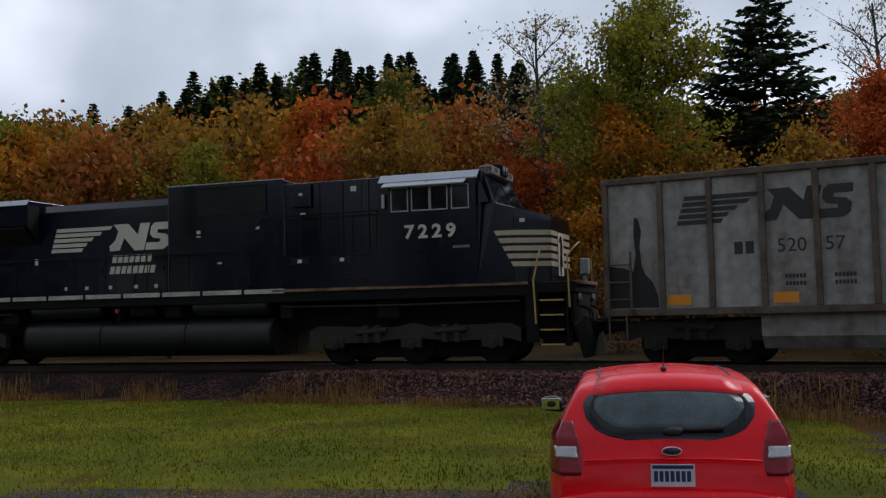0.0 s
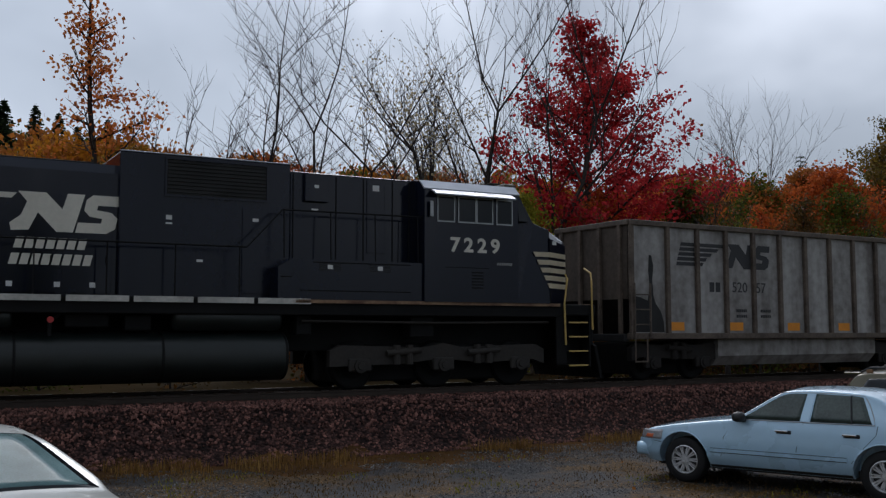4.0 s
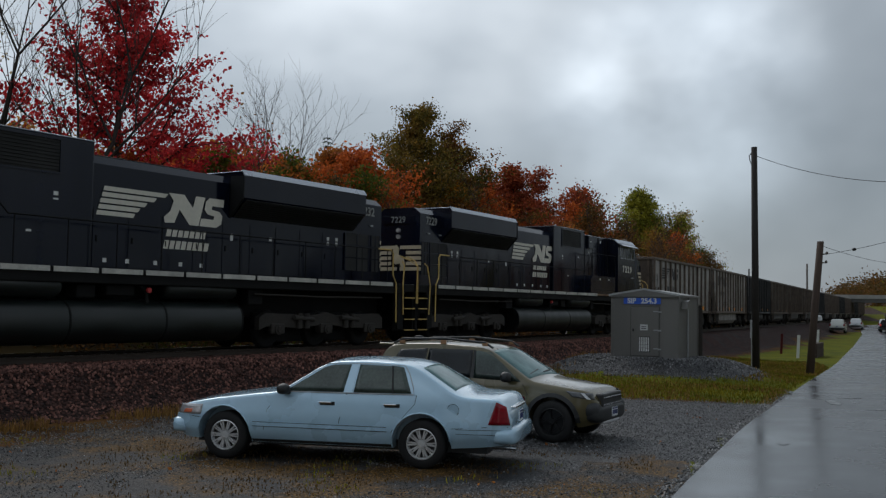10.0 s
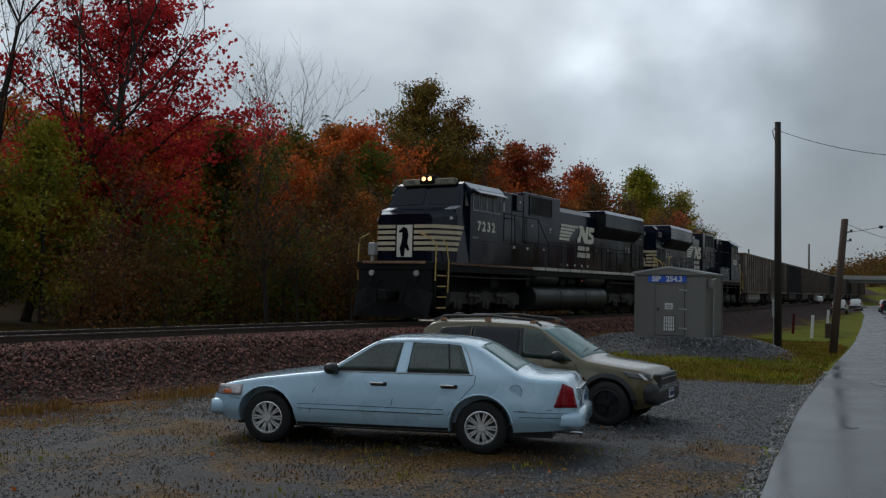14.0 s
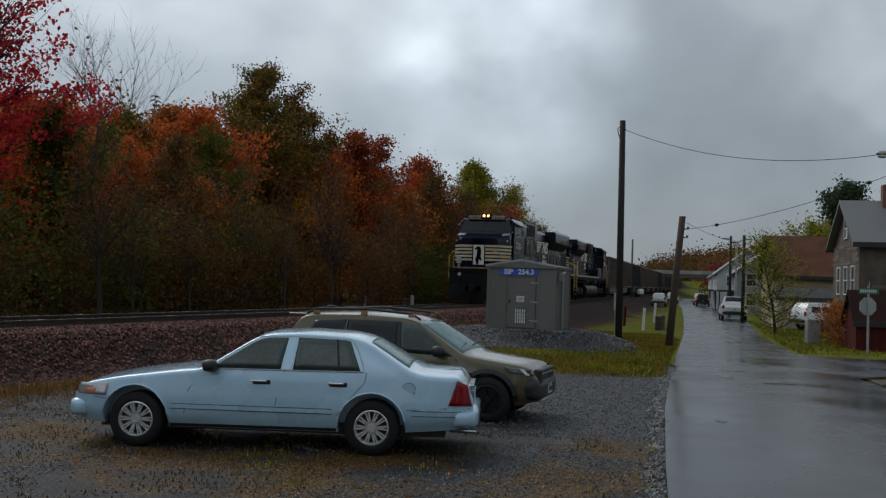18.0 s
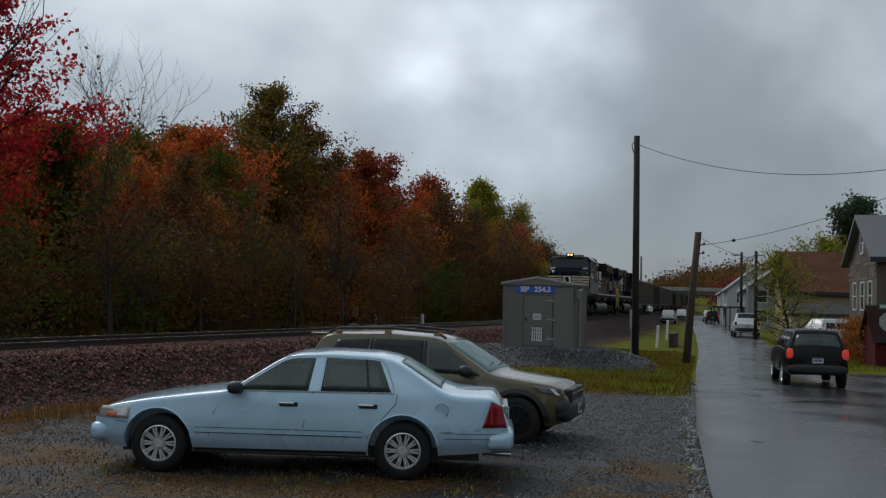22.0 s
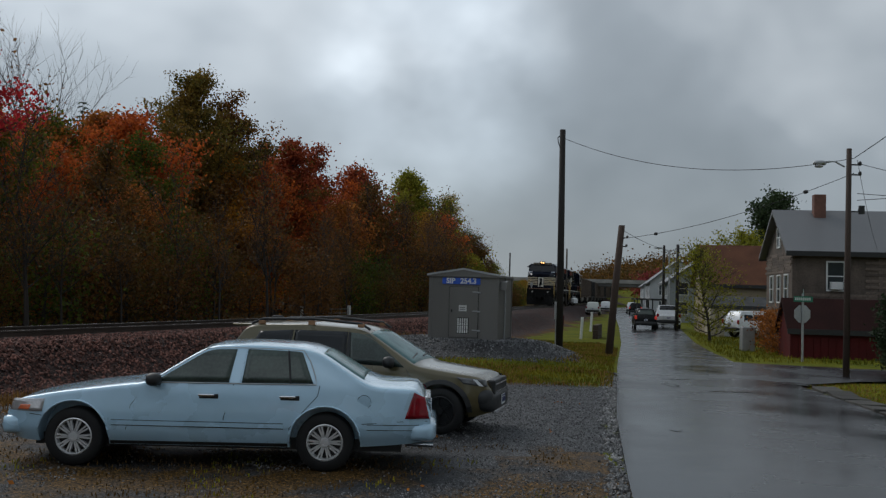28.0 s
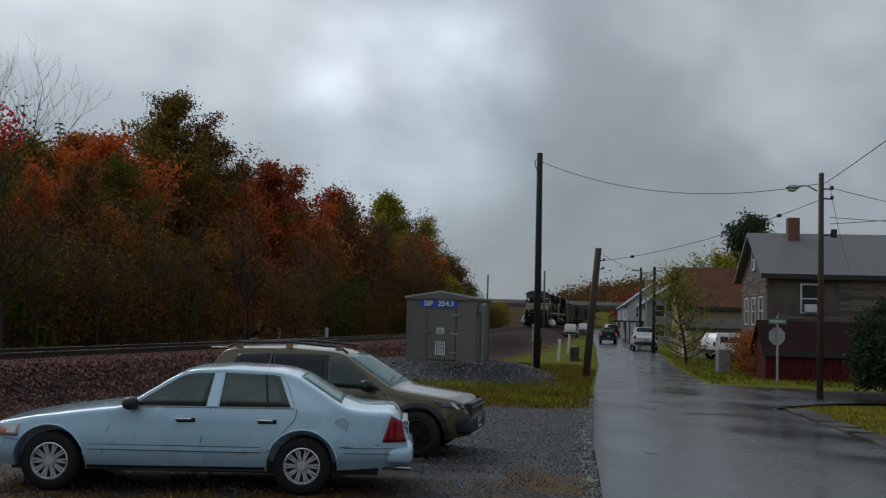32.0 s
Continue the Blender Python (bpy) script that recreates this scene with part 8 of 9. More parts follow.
    for x, y, sd in ((20.2, 33.2, 81), (21.8, 38.5, 82), (20.6, 35.8, 87)):
        broadleaf("shrub", on_ground(x, y), sd, 1.9, 3.0, 0.02, "leaf_rust", "brown garden hedge shrub", 1800, 0.11, limbs=16, top=0.5, category="shrub", group="garden hedge", tip=0.4)
    t = thing("evergreen_shrub", on_ground(19.75, 17.0), "dense dark clipped evergreen bush at the lawn", "shrub")
    g = random.Random(83)
    cs = []
    for _ in range(1500):
        a, e = g.uniform(0, 6.283), math.asin(g.uniform(-0.35, 1.0))
        k = g.uniform(0.72, 1.0) * (1 + 0.10 * math.sin(3 * a + 1) * math.cos(2 * e) + 0.06 * math.sin(7 * a + 4 * e))
        cs.append(Vector((2.3 * k * math.cos(a) * math.cos(e), 2.3 * k * math.sin(a) * math.cos(e), 1.25 + 2.25 * k * math.sin(e))))
    v, f = leaf_cloud(g, cs, 46, 0.13, 0.10, 0.9)
    mesh_of("crown", v, f, M["needles"], t, "tight dark green foliage")
    bm = bmesh.new()
    for k in range(5):
        tube(bm, [(0, 0, -0.2), (0.25 * math.cos(k * 1.26), 0.25 * math.sin(k * 1.26), 0.6), (0.9 * math.cos(k * 1.26), 0.9 * math.sin(k * 1.26), 2.2)], [0.06, 0.05, 0.02], 6)
    part("stem", closed(bm), M["bark"], t)
    broadleaf("garden_tree", on_ground(35.5, 88), 84, 9.6, 8, 0.2, "leaf_yellowgreen", "pale yellow-green tree behind the houses", 8000, 0.24, limbs=26, top=0.5, tip=0.3)
    broadleaf("pine_tree", on_ground(39.4, 92.3), 85, 13.4, 7.0, 0.35, "needles", "dark broad-crowned pine behind the houses", 12000, 0.30, limbs=30, top=0.7, spread=0.05, tip=0.6)
    broadleaf("garden_tree", on_ground(46.5, 66), 86, 9, 7, 0.2, "leaf_rust", "brown tree behind the house", 1500, 0.26, bare=0.2, limbs=18, top=0.5, tip=0.3)


def ground_cover():
    def shoulder(rng):
        s = rng.uniform(-24, 42)
        x, y, _ = track(s, rng.uniform(0.95, 4.3))
        return x, y
    stones("ballast_stones", 46000, shoulder, 0.042, M["stone"], 1)

    def lot(rng):
        while True:
            x, y = rng.uniform(-7, 8.5), rng.uniform(-10, 13)
            if x < np.interp(y, [p[0] for p in ROAD_L], [p[1] for p in ROAD_L]) and track_offset(x, y) > 4.6 and not (y < 2 and rng.random() < 0.93 and noise.noise((x * 0.45, y * 0.45, 5)) > -0.05):
                return x, y
    stones("lot_gravel", 60000, lot, 0.0150, M["grey_stone"], 2)

    def lip(rng):
        y = rng.uniform(-8, 16)
        x = np.interp(y, [p[0] for p in ROAD_L], [p[1] for p in ROAD_L]) + rng.gauss(-0.06, 0.11)
        return x, y
    stones("road_edge_stones", 3600, lip, 0.030, M["edge_stone"], 3)

    def mound(rng):
        a, r = rng.uniform(0, 6.28), math.sqrt(rng.random())
        return 5.5 + math.cos(a) * r * 3.8, 21.9 + math.sin(a) * r * 3.2
    stones("mound_gravel", 7000, mound, 0.035, M["grey_stone"], 4)

    def verge(rng):
        x, y = rng.uniform(0.5, 13), rng.uniform(12.2, 40)
        if x > np.interp(y, [p[0] for p in ROAD_L], [p[1] for p in ROAD_L]) - 0.1 or track_offset(x, y) < 5 or math.hypot((x - 5.5) / 1.5, (y - 21.9) / 1.3) < 2.35:
            return None
        return x, y
    blades("verge_grass", 46000, verge, 0.09, M["verge_blade"], 6, "green verge grass by the road", 0.016)

    def dry_verge(rng):
        p = verge(rng)
        return p if p and noise.noise((p[0] * 0.45, p[1] * 0.45, 4)) > -0.12 else None
    blades("dry_verge_grass", 30000, dry_verge, 0.10, M["dry_blade"], 16, "yellowed dry grass on the verge", 0.014)

    def lawn(rng):
        x, y = rng.uniform(-14, 0.8), rng.uniform(-34, -11)
        return (x, y) if track_offset(x, y) > 4.6 and noise.noise((x * 0.5, y * 0.5, 2)) + (0.9 if x < -4 else -0.32 * (x + 2.2)) > rng.uniform(-0.3, 0.3) else None
    blades("lawn_grass", 60000, lawn, 0.045, M["blade"], 7, "short green lawn beside the track", 0.012)

    def toe(rng):
        s = rng.uniform(-34, 34)
        u = 4.2 + abs(rng.gauss(0, 0.55))
        x, y, _ = track(s, u)
        if noise.noise((s * 0.35, 0, 7)) < -0.05:
            return None
        return x, y
    blades("dry_grass", 14000, toe, 0.20, M["dry_blade"], 8, "dry tan grass along the ballast foot", 0.010)

    def weeds(rng):
        s = rng.uniform(-40, -8)
        x, y, _ = track(s, rng.gauss(3.9, 0.4))
        return (x, y) if noise.noise((s * 0.5, 3, 7)) > 0.02 else None
    blades("tall_weeds", 3500, weeds, 0.42, M["dry_blade"], 9, "tall dry weeds at the ballast foot", 0.012)

    def far_side(rng):
        x, y = rng.uniform(13, 26), rng.uniform(21, 60)
        return (x, y) if x > np.interp(y, [p[0] for p in ROAD_R], [p[1] for p in ROAD_R]) + 0.3 and y > 26 else None
    blades("roadside_grass", 12000, far_side, 0.14, M["verge_blade"], 10, "green grass across the road", 0.02)

    def matted(rng):
        x, y = rng.uniform(-8, 6.0), rng.uniform(-10.5, 3)
        if track_offset(x, y) < 4.4 or noise.noise((x * 0.45, y * 0.45, 5)) + 0.4 * noise.noise((x * 1.7, y * 1.7, 5)) < 0.06:
            return None
        return x, y
    blades("matted_grass", 26000, matted, 0.035, M["matted_blade"], 14, "matted tan grass on the gravel lot", 0.009)

    def tufts(rng):
        x, y = rng.uniform(-7, 5.5), rng.uniform(-10, 1)
        return (x, y) if track_offset(x, y) > 4.6 and noise.noise((x * 0.8, y * 0.8, 9)) > 0.28 else None
    blades("green_tufts", 9000, tufts, 0.05, M["blade"], 15, "small green tufts on the gravel lot", 0.009)

    def corner_lawn(rng):
        x, y = rng.uniform(11.5, 21), rng.uniform(-6, 15.5)
        return (x, y) if x > np.interp(y, [p[0] for p in ROAD_R], [p[1] for p in ROAD_R]) + 0.25 else None
    blades("corner_grass", 16000, corner_lawn, 0.07, M["blade"], 17, "short grass at the street corner", 0.014)
    blades("corner_dry_grass", 14000, corner_lawn, 0.06, M["dry_blade"], 18, "dry brown grass at the street corner", 0.014)
    rng = random.Random(31)
    for k in range(9):
        y = 3.5 + k * 1.15
        x = np.interp(y, [p[0] for p in ROAD_R], [p[1] for p in ROAD_R]) + 0.30 + rng.uniform(0, 0.15)
        bm = bmesh.new()
        box(bm, -0.28, 0.28, -0.5, 0.5, -0.06, 0.05, 0.02)
        slab = part("edge_slab", closed(bm), M["edge_dark"])
        slab.matrix_basis = pose(x, y, ground_z(x, y) + 0.03, rng.uniform(-2, 2), rng.uniform(-2, 2), -9 + rng.uniform(-6, 6))
        tagged(slab, "flat worn stone slab at the road edge", "stone slab", "edge slabs")
    # fallen leaves on the lot
    rng = random.Random(12)
    cs = []
    for _ in range(60):
        x, y = lot(rng)
        cs.append(Vector((x, y, ground_z(x, y) + 0.015)))
    v, f = leaf_cloud(rng, cs, 2, 0.12, 0.06, 0.05)
    tagged(mesh_of("fallen_leaves", v, f, M["leaf_rust"]), "fallen brown leaves on wet gravel", "leaves", kind="stuff")

# ---- things by the road ----
def booth():
    a = thing("signal_booth", pose(4.12, 21.36, 0.48, 0, 0, -14) @ Matrix.Scale(1.04, 4), "grey metal railway equipment booth with blue sign", "equipment booth")

    def p(name, fn, material, lab="", parent=None):
        bm = bmesh.new()
        fn(bm)
        return part(name, closed(bm), material, parent or a, lab)
    p("cabin", lambda b: box(b, 0, 2.20, 0, 2.7, 0.14, 2.14, 0.012), M["booth"], "brushed grey metal walls")
    p("roof", lambda b: prism(b, [(-0.06, 2.10), (2.26, 2.10), (2.26, 2.17), (1.10, 2.36), (-0.06, 2.17)], 1, -0.07, 2.77), M["booth"], "low pitched metal roof")
    p("roof_edge", lambda b: prism(b, [(-0.075, 2.13), (1.10, 2.325), (2.275, 2.13), (2.275, 2.185), (1.10, 2.385), (-0.075, 2.185)], 1, -0.085, -0.065), M["galv"], "pale folded roof edge")
    d = p("door", lambda b: box(b, 0.66, 1.58, -0.028, 0, 0.20, 1.78, 0.006), M["booth"], "flush metal door")
    for x0, x1, z0, z1 in ((0.645, 0.66, 0.20, 1.79), (1.58, 1.595, 0.20, 1.79), (0.645, 1.595, 1.78, 1.795), (0.645, 1.595, 0.185, 0.20)):
        p("door_gap", lambda b: box(b, x0, x1, -0.012, 0.002, z0, z1), M["dark_trim"], "", d)
    for z in (0.42, 1.02, 1.62):
        p("hinge", lambda b: box(b, 1.56, 1.66, -0.05, 0, z - 0.025, z + 0.025, 0.008), M["galv"], "", d)
        p("hinge_strap", lambda b: box(b, 1.40, 1.56, -0.038, -0.026, z + 0.0, z + 0.03, 0.004), M["galv"], "", d)
    p("door_handle", lambda b: box(b, 0.72, 0.77, -0.07, -0.02, 0.98, 1.07, 0.010), M["dark_trim"], "", d)
    p("notice", lambda b: box(b, 0.97, 1.22, -0.034, -0.026, 1.02, 1.21), M["white_paint"], "white notice", d)
    for k in range(2):
        p("notice_line", lambda b: box(b, 1.01, 1.18, -0.0365, -0.033, 1.07 + k * 0.06, 1.09 + k * 0.06), M["mark_dark"], "", d)
    p("vent_backing", lambda b: box(b, 0.92, 1.30, -0.031, -0.026, 0.32, 0.82), M["dark_trim"], "dark vent opening", d)
    for k in range(5):
        p("vent_slat", lambda b: box(b, 0.935 + k * 0.072, 0.980 + k * 0.072, -0.037, -0.024, 0.34, 0.80), M["white_paint"], "pale vent slat", d)
    for k in range(1, 4):
        p("vent_bar", lambda b: box(b, 0.93, 1.29, -0.039, -0.030, 0.33 + k * 0.115, 0.345 + k * 0.115), M["booth"], "", d)
    sg = p("sign", lambda b: box(b, 0.42, 1.64, -0.038, -0.008, 1.87, 2.07), M["sign_blue"], "blue sign with white lettering")
    words("sign_text", "SIP", 0.235, pose(0.69, -0.040, 1.968, 90, 0, 0), M["white_paint"], sg, 0.003, "white lettering", bold=0.008)
    words("sign_text", "254.3", 0.235, pose(1.26, -0.040, 1.968, 90, 0, 0), M["white_paint"], sg, 0.003, "white lettering", bold=0.008)
    for x in (0.0, 2.13):
        p("corner_post", lambda b: box(b, x - 0.015, x + 0.085, -0.02, 0.02, 0.08, 2.12), M["booth"])
    for y in (0.0, 1.30, 2.62):
        p("wall_rib", lambda b: box(b, 2.20, 2.225, y - 0.01, y + 0.07, 0.10, 2.12), M["booth"])
    for x in (0.30, 1.28, 1.90):
        p("lifting_eye", lambda b: box(b, x - 0.03, x + 0.03, -0.05, -0.07, 2.20, 2.25, 0.006), M["galv"])
    for y in (0.06, 2.45):
        p("base_skid", lambda b: box(b, 0.0, 2.2, y, y + 0.15, 0.02, 0.15), M["dark_trim"], "dark steel skid under the booth")
    for x in (0.15, 1.1, 2.05):
        p("foot", lambda b: box(b, x - 0.14, x + 0.14, 0.02, 2.65, -0.22, 0.03), M["concrete"], "concrete foot")
    p("vent_hood", lambda b: prism(b, [(0.30, 1.72), (0.72, 1.72), (0.72, 2.02), (0.38, 1.96)], 0, 2.22, 2.42), M["booth"], "small vent hood")
    p("conduit", lambda b: tube(b, [(2.26, 1.05, 1.9), (2.26, 1.05, 0.2), (2.30, 1.05, -0.15)], 0.025, 6), M["galv"])
    post = thing("timber_post", pose(7.2, 29.2, 0.1), "dark timber post behind the booth", "post")
    bm = bmesh.new()
    cyl(bm, (0, 0, -0.3), (0, 0, 2.35), 0.13, 0.12, 10)
    part("shaft", closed(bm), M["pole"], post)


def wire(a, b, sag, r=0.012, label="slack black overhead cable between poles"):
    a, b = Vector(a), Vector(b)
    bm = bmesh.new()
    tube(bm, [a.lerp(b, k / 24) - Vector((0, 0, sag * 4 * (k / 24) * (1 - k / 24))) for k in range(25)], r, 5)
    return tagged(part("overhead_cable", closed(bm), M["wire"]), label, "cable")


def poles():
    def pole(name, base, top, r0, r1, material, label):
        t = thing(name, pose(*base), label, "utility pole", "utility poles")
        bm = bmesh.new()
        d = Vector(top) - Vector(base)
        tube(bm, [(0, 0, -0.4), d * 0.5, d], [r0, (r0 + r1) / 2, r1], 12)
        part("shaft", closed(bm), material, t, "", True)
        return t, d
    t, d = pole("utility_pole", (9.33, 27.95, 0.0), (9.28, 27.95, 8.78), 0.15, 0.115, M["pole"], "tall black wooden pole on the verge")
    bm = bmesh.new()
    box(bm, -0.22, -0.14, -0.05, 0.05, 1.2, 1.9, 0.01)
    tube(bm, [(-0.16, 0, 1.2), (-0.16, 0, 0)], 0.025, 6)
    part("meter_box", closed(bm), M["galv"], t, "small grey meter box")
    bm = bmesh.new()
    tube(bm, [(-0.12, -0.05, 1.9), (-0.13, -0.05, 8.0), (-0.22, -0.05, 8.25), (-0.24, 0, 8.45), (-0.10, 0, 8.6)], 0.018, 6)
    part("service_cable", closed(bm), M["wire"], t)
    t2, d2 = pole("leaning_pole", (11.37, 28.5, -0.3), (11.83, 28.5, 5.05), 0.16, 0.13, M["pole_brown"], "short leaning brown wooden pole")
    for z in (4.2, 4.55):
        bm = bmesh.new()
        box(bm, d2.x * z / 5.35, d2.x * z / 5.35 + 0.3, -0.03, 0.03, z + 0.28, z + 0.32)
        blob(bm, (d2.x * z / 5.35 + 0.3, 0, z + 0.34), (0.05, 0.05, 0.06), n=2)
        part("bracket", closed(bm), M["pole_grey"], t2)
    t3, d3 = pole("street_lamp_pole", (16.47, 17.72, -0.15), (16.5, 17.72, 6.75), 0.10, 0.075, M["pole_brown"], "dark weathered pole with street lamp and cables")
    bm = bmesh.new()
    tube(bm, [(-0.1, 0, 6.35), (-0.4, 0, 6.5), (-0.75, 0, 6.48)], 0.025, 6)
    part("lamp_arm", closed(bm), M["galv"], t3)
    bm = bmesh.new()
    blob(bm, (-0.85, 0, 6.44), (0.20, 0.11, 0.08))
    part("lamp_head", closed(bm), M["galv"], t3, "grey cobra-head lamp", True)
    bm = bmesh.new()
    blob(bm, (-0.87, 0, 6.36), (0.13, 0.09, 0.06))
    part("lamp_glass", closed(bm), M["lamp_clear"], t3, "", True)
    for z in (5.0, 6.1, 6.4):
        bm = bmesh.new()
        box(bm, 0.08, 0.35, -0.02, 0.02, z, z + 0.04)
        blob(bm, (0.36, 0, z + 0.06), (0.05, 0.05, 0.07), n=2)
        part("insulator", closed(bm), M["dark_trim"], t3)
    bm = bmesh.new()
    cyl(bm, (0.42, 0, 4.95), (0.42, 0, 5.2), 0.09, 0.09, 10)
    part("cable_can", closed(bm), M["dark_trim"], t3)
    tp = (16.6, 17.6, 6.45)
    wire((9.3, 27.95, 8.45), tp, 0.75, 0.011)
    w = wire((11.75, 28.5, 4.5), (16.6, 17.6, 6.0), 0.3, 0.010)
    for f in (0.2, 0.84):
        q = Vector((11.75, 28.5, 4.5)).lerp(Vector((16.6, 17.6, 6.0)), f) - Vector((0, 0, 1.2 * f * (1 - f)))
        bm = bmesh.new()
        blob(bm, q, (0.07, 0.13, 0.06), n=2)
        part("cable_splice", closed(bm), M["wire"], w, "dark splice box on the cable")
    wire(tp, (13.2, -6.0, 8.6), 0.25, 0.012)
    wire((16.7, 17.6, 6.3), (34, 22, 5.4), 0.5, 0.010)
    wire((16.7, 17.6, 5.4), (34, 24, 6.6), 0.3, 0.010)
    wire((16.7, 17.6, 6.4), (25.0, 34.5, 4.6), 0.3, 0.008)
    wire((16.7, 17.6, 5.2), (32, 10, 7.2), 0.3, 0.010)
    for (x, y), h, m_ in (((22.3, 61.2), 6.4, "pole"), ((25.2, 77.8), 7.2, "pole"), ((22.0, 118.0), 7.5, "pole_grey"), ((17.2, 150), 9, "pole")):
        tt, dd = pole("utility_pole", (x, y, ground_z(x, y)), (x, y, ground_z(x, y) + h), 0.14, 0.11, M[m_], "far dark wooden street pole")
    wire((11.8, 28.5, 4.9), (22.3, 61.2, 5.7), 0.25, 0.010)
    wire((22.3, 61.2, 5.9), (25.2, 77.8, 6.6), 0.15, 0.010)
    lamp = thing("street_lamp", pose(27.2, 84, ground_z(27.2, 84)), "far grey street lamp with double arm", "street lamp")
    bm = bmesh.new()
    tube(bm, [(0, 0, 0), (0, 0, 7.0)], 0.09, 8)
    part("post", closed(bm), M["galv"], lamp)
    for s in (-1, 1):
        bm = bmesh.new()
        tube(bm, [(0, 0, 6.9), (s * 0.8, 0, 7.25)], 0.04, 6)
        blob(bm, (s * 1.1, 0, 7.28), (0.4, 0.16, 0.09))
        part("lamp_head", closed(bm), M["galv"], lamp)


def stop_sign():
    t = thing("stop_sign", pose(18.85, 27.5, -0.25, 0, 0, 8), "back of a grey octagonal stop sign on a steel post", "road sign")
    bm = bmesh.new()
    box(bm, -0.035, 0.035, -0.03, 0.03, -0.2, 2.75)
    part("post", closed(bm), M["galv"], t)
    bm = bmesh.new()
    prism(bm, [(0.37 * math.cos(radians(22.5 + 45 * k)), 1.93 + 0.37 * math.sin(radians(22.5 + 45 * k))) for k in range(8)], 1, 0.03, 0.036)
    part("plate", closed(bm), M["galv"], t, "plain grey back of octagonal plate")
    for z, w, r in ((2.52, 0.8, 0), (2.80, 0.55, 60)):
        bm = bmesh.new()
        box(bm, -w / 2, w / 2, -0.006, 0.006, -0.11, 0.11)
        b = part("street_name_plate", closed(bm), M["sign_green"], t, "green street name plate with white bars")
        b.matrix_basis = pose(0, -0.035, z, 0, 0, r)
        bm = bmesh.new()
        for k in range(int(w / 0.09)):
            box(bm, -w / 2 + 0.05 + k * 0.085, -w / 2 + 0.105 + k * 0.085, -0.009, -0.005, -0.05, 0.06)
        part("name_bar", closed(bm), M["white_paint"], b)


def window(parent, m, w, h, glass=None, frame=0.07):
    """A window, facing -y."""
    win = new("window")
    win.parent = parent
    win.matrix_basis = m
    bm = bmesh.new()
    box(bm, -w / 2, w / 2, -0.02, 0.02, 0, h)
    part("pane", closed(bm), glass or M["house_glass"], win)
    bm = bmesh.new()
    for x0, x1, z0, z1 in ((-w / 2 - frame, -w / 2, -frame, h + frame), (w / 2, w / 2 + frame, -frame, h + frame), (-w / 2, w / 2, -frame, 0), (-w / 2, w / 2, h, h + frame), (-w / 2, w / 2, h / 2 - 0.025, h / 2 + 0.025)):
        box(bm, x0, x1, -0.06, 0.0, z0, z1)
    part("window_frame", closed(bm), M["white_paint"], win, "white frame")
    return win


def house(name, m, lx, ly, eave, ridge, wall, roof, label, along_x=True, overhang=0.35):
    """Walls lx by ly; the ridge runs along x, or along y."""
    t = thing(name, m, label, "house", "village houses")
    for nm, x0, x1, y0, y1 in (("wall", 0, lx, 0, 0.25), ("wall", 0, lx, ly - 0.25, ly), ("wall", 0, 0.25, 0.25, ly - 0.25), ("wall", lx - 0.25, lx, 0.25, ly - 0.25)):
        bm = bmesh.new()
        box(bm, x0, x1, y0, y1, -0.6, eave)
        part(nm, closed(bm), wall, t)
    o = overhang
    if along_x:
        for x in (0, lx - 0.25):
            bm = bmesh.new()
            prism(bm, [(0, eave), (ly, eave), (ly / 2, ridge)], 0, x, x + 0.25)
            part("gable", closed(bm), wall, t)
        k = (ridge - eave) / (ly / 2)
        for s, y0, y1 in ((0, -o, ly / 2), (1, ly + o, ly / 2)):
            bm = bmesh.new()
            za = eave - k * o
            prism(bm, [(y0, za), (y1, ridge), (y1, ridge + 0.18), (y0, za + 0.14)], 0, -o, lx + o)
            part("roof", closed(bm), roof, t, "")
            bm = bmesh.new()
            box(bm, -o, lx + o, min(y0, y0 + (0.03 if s else -0.03)), max(y0, y0 + (0.03 if s else -0.03)), za - 0.08, za + 0.15)
            part("fascia", closed(bm), M["dark_trim"], t)
    else:
        for y in (0, ly - 0.25):
            bm = bmesh.new()
            prism(bm, [(0, eave), (lx, eave), (lx / 2, ridge)], 1, y, y + 0.25)
            part("gable", closed(bm), wall, t)
        k = (ridge - eave) / (lx / 2)
        for x0, x1 in ((-o, lx / 2), (lx + o, lx / 2)):
            bm = bmesh.new()
            za = eave - k * o
            prism(bm, [(x0, za), (x1, ridge), (x1, ridge + 0.18), (x0, za + 0.14)], 1, -o, ly + o)
            part("roof", closed(bm), roof, t)
    return t


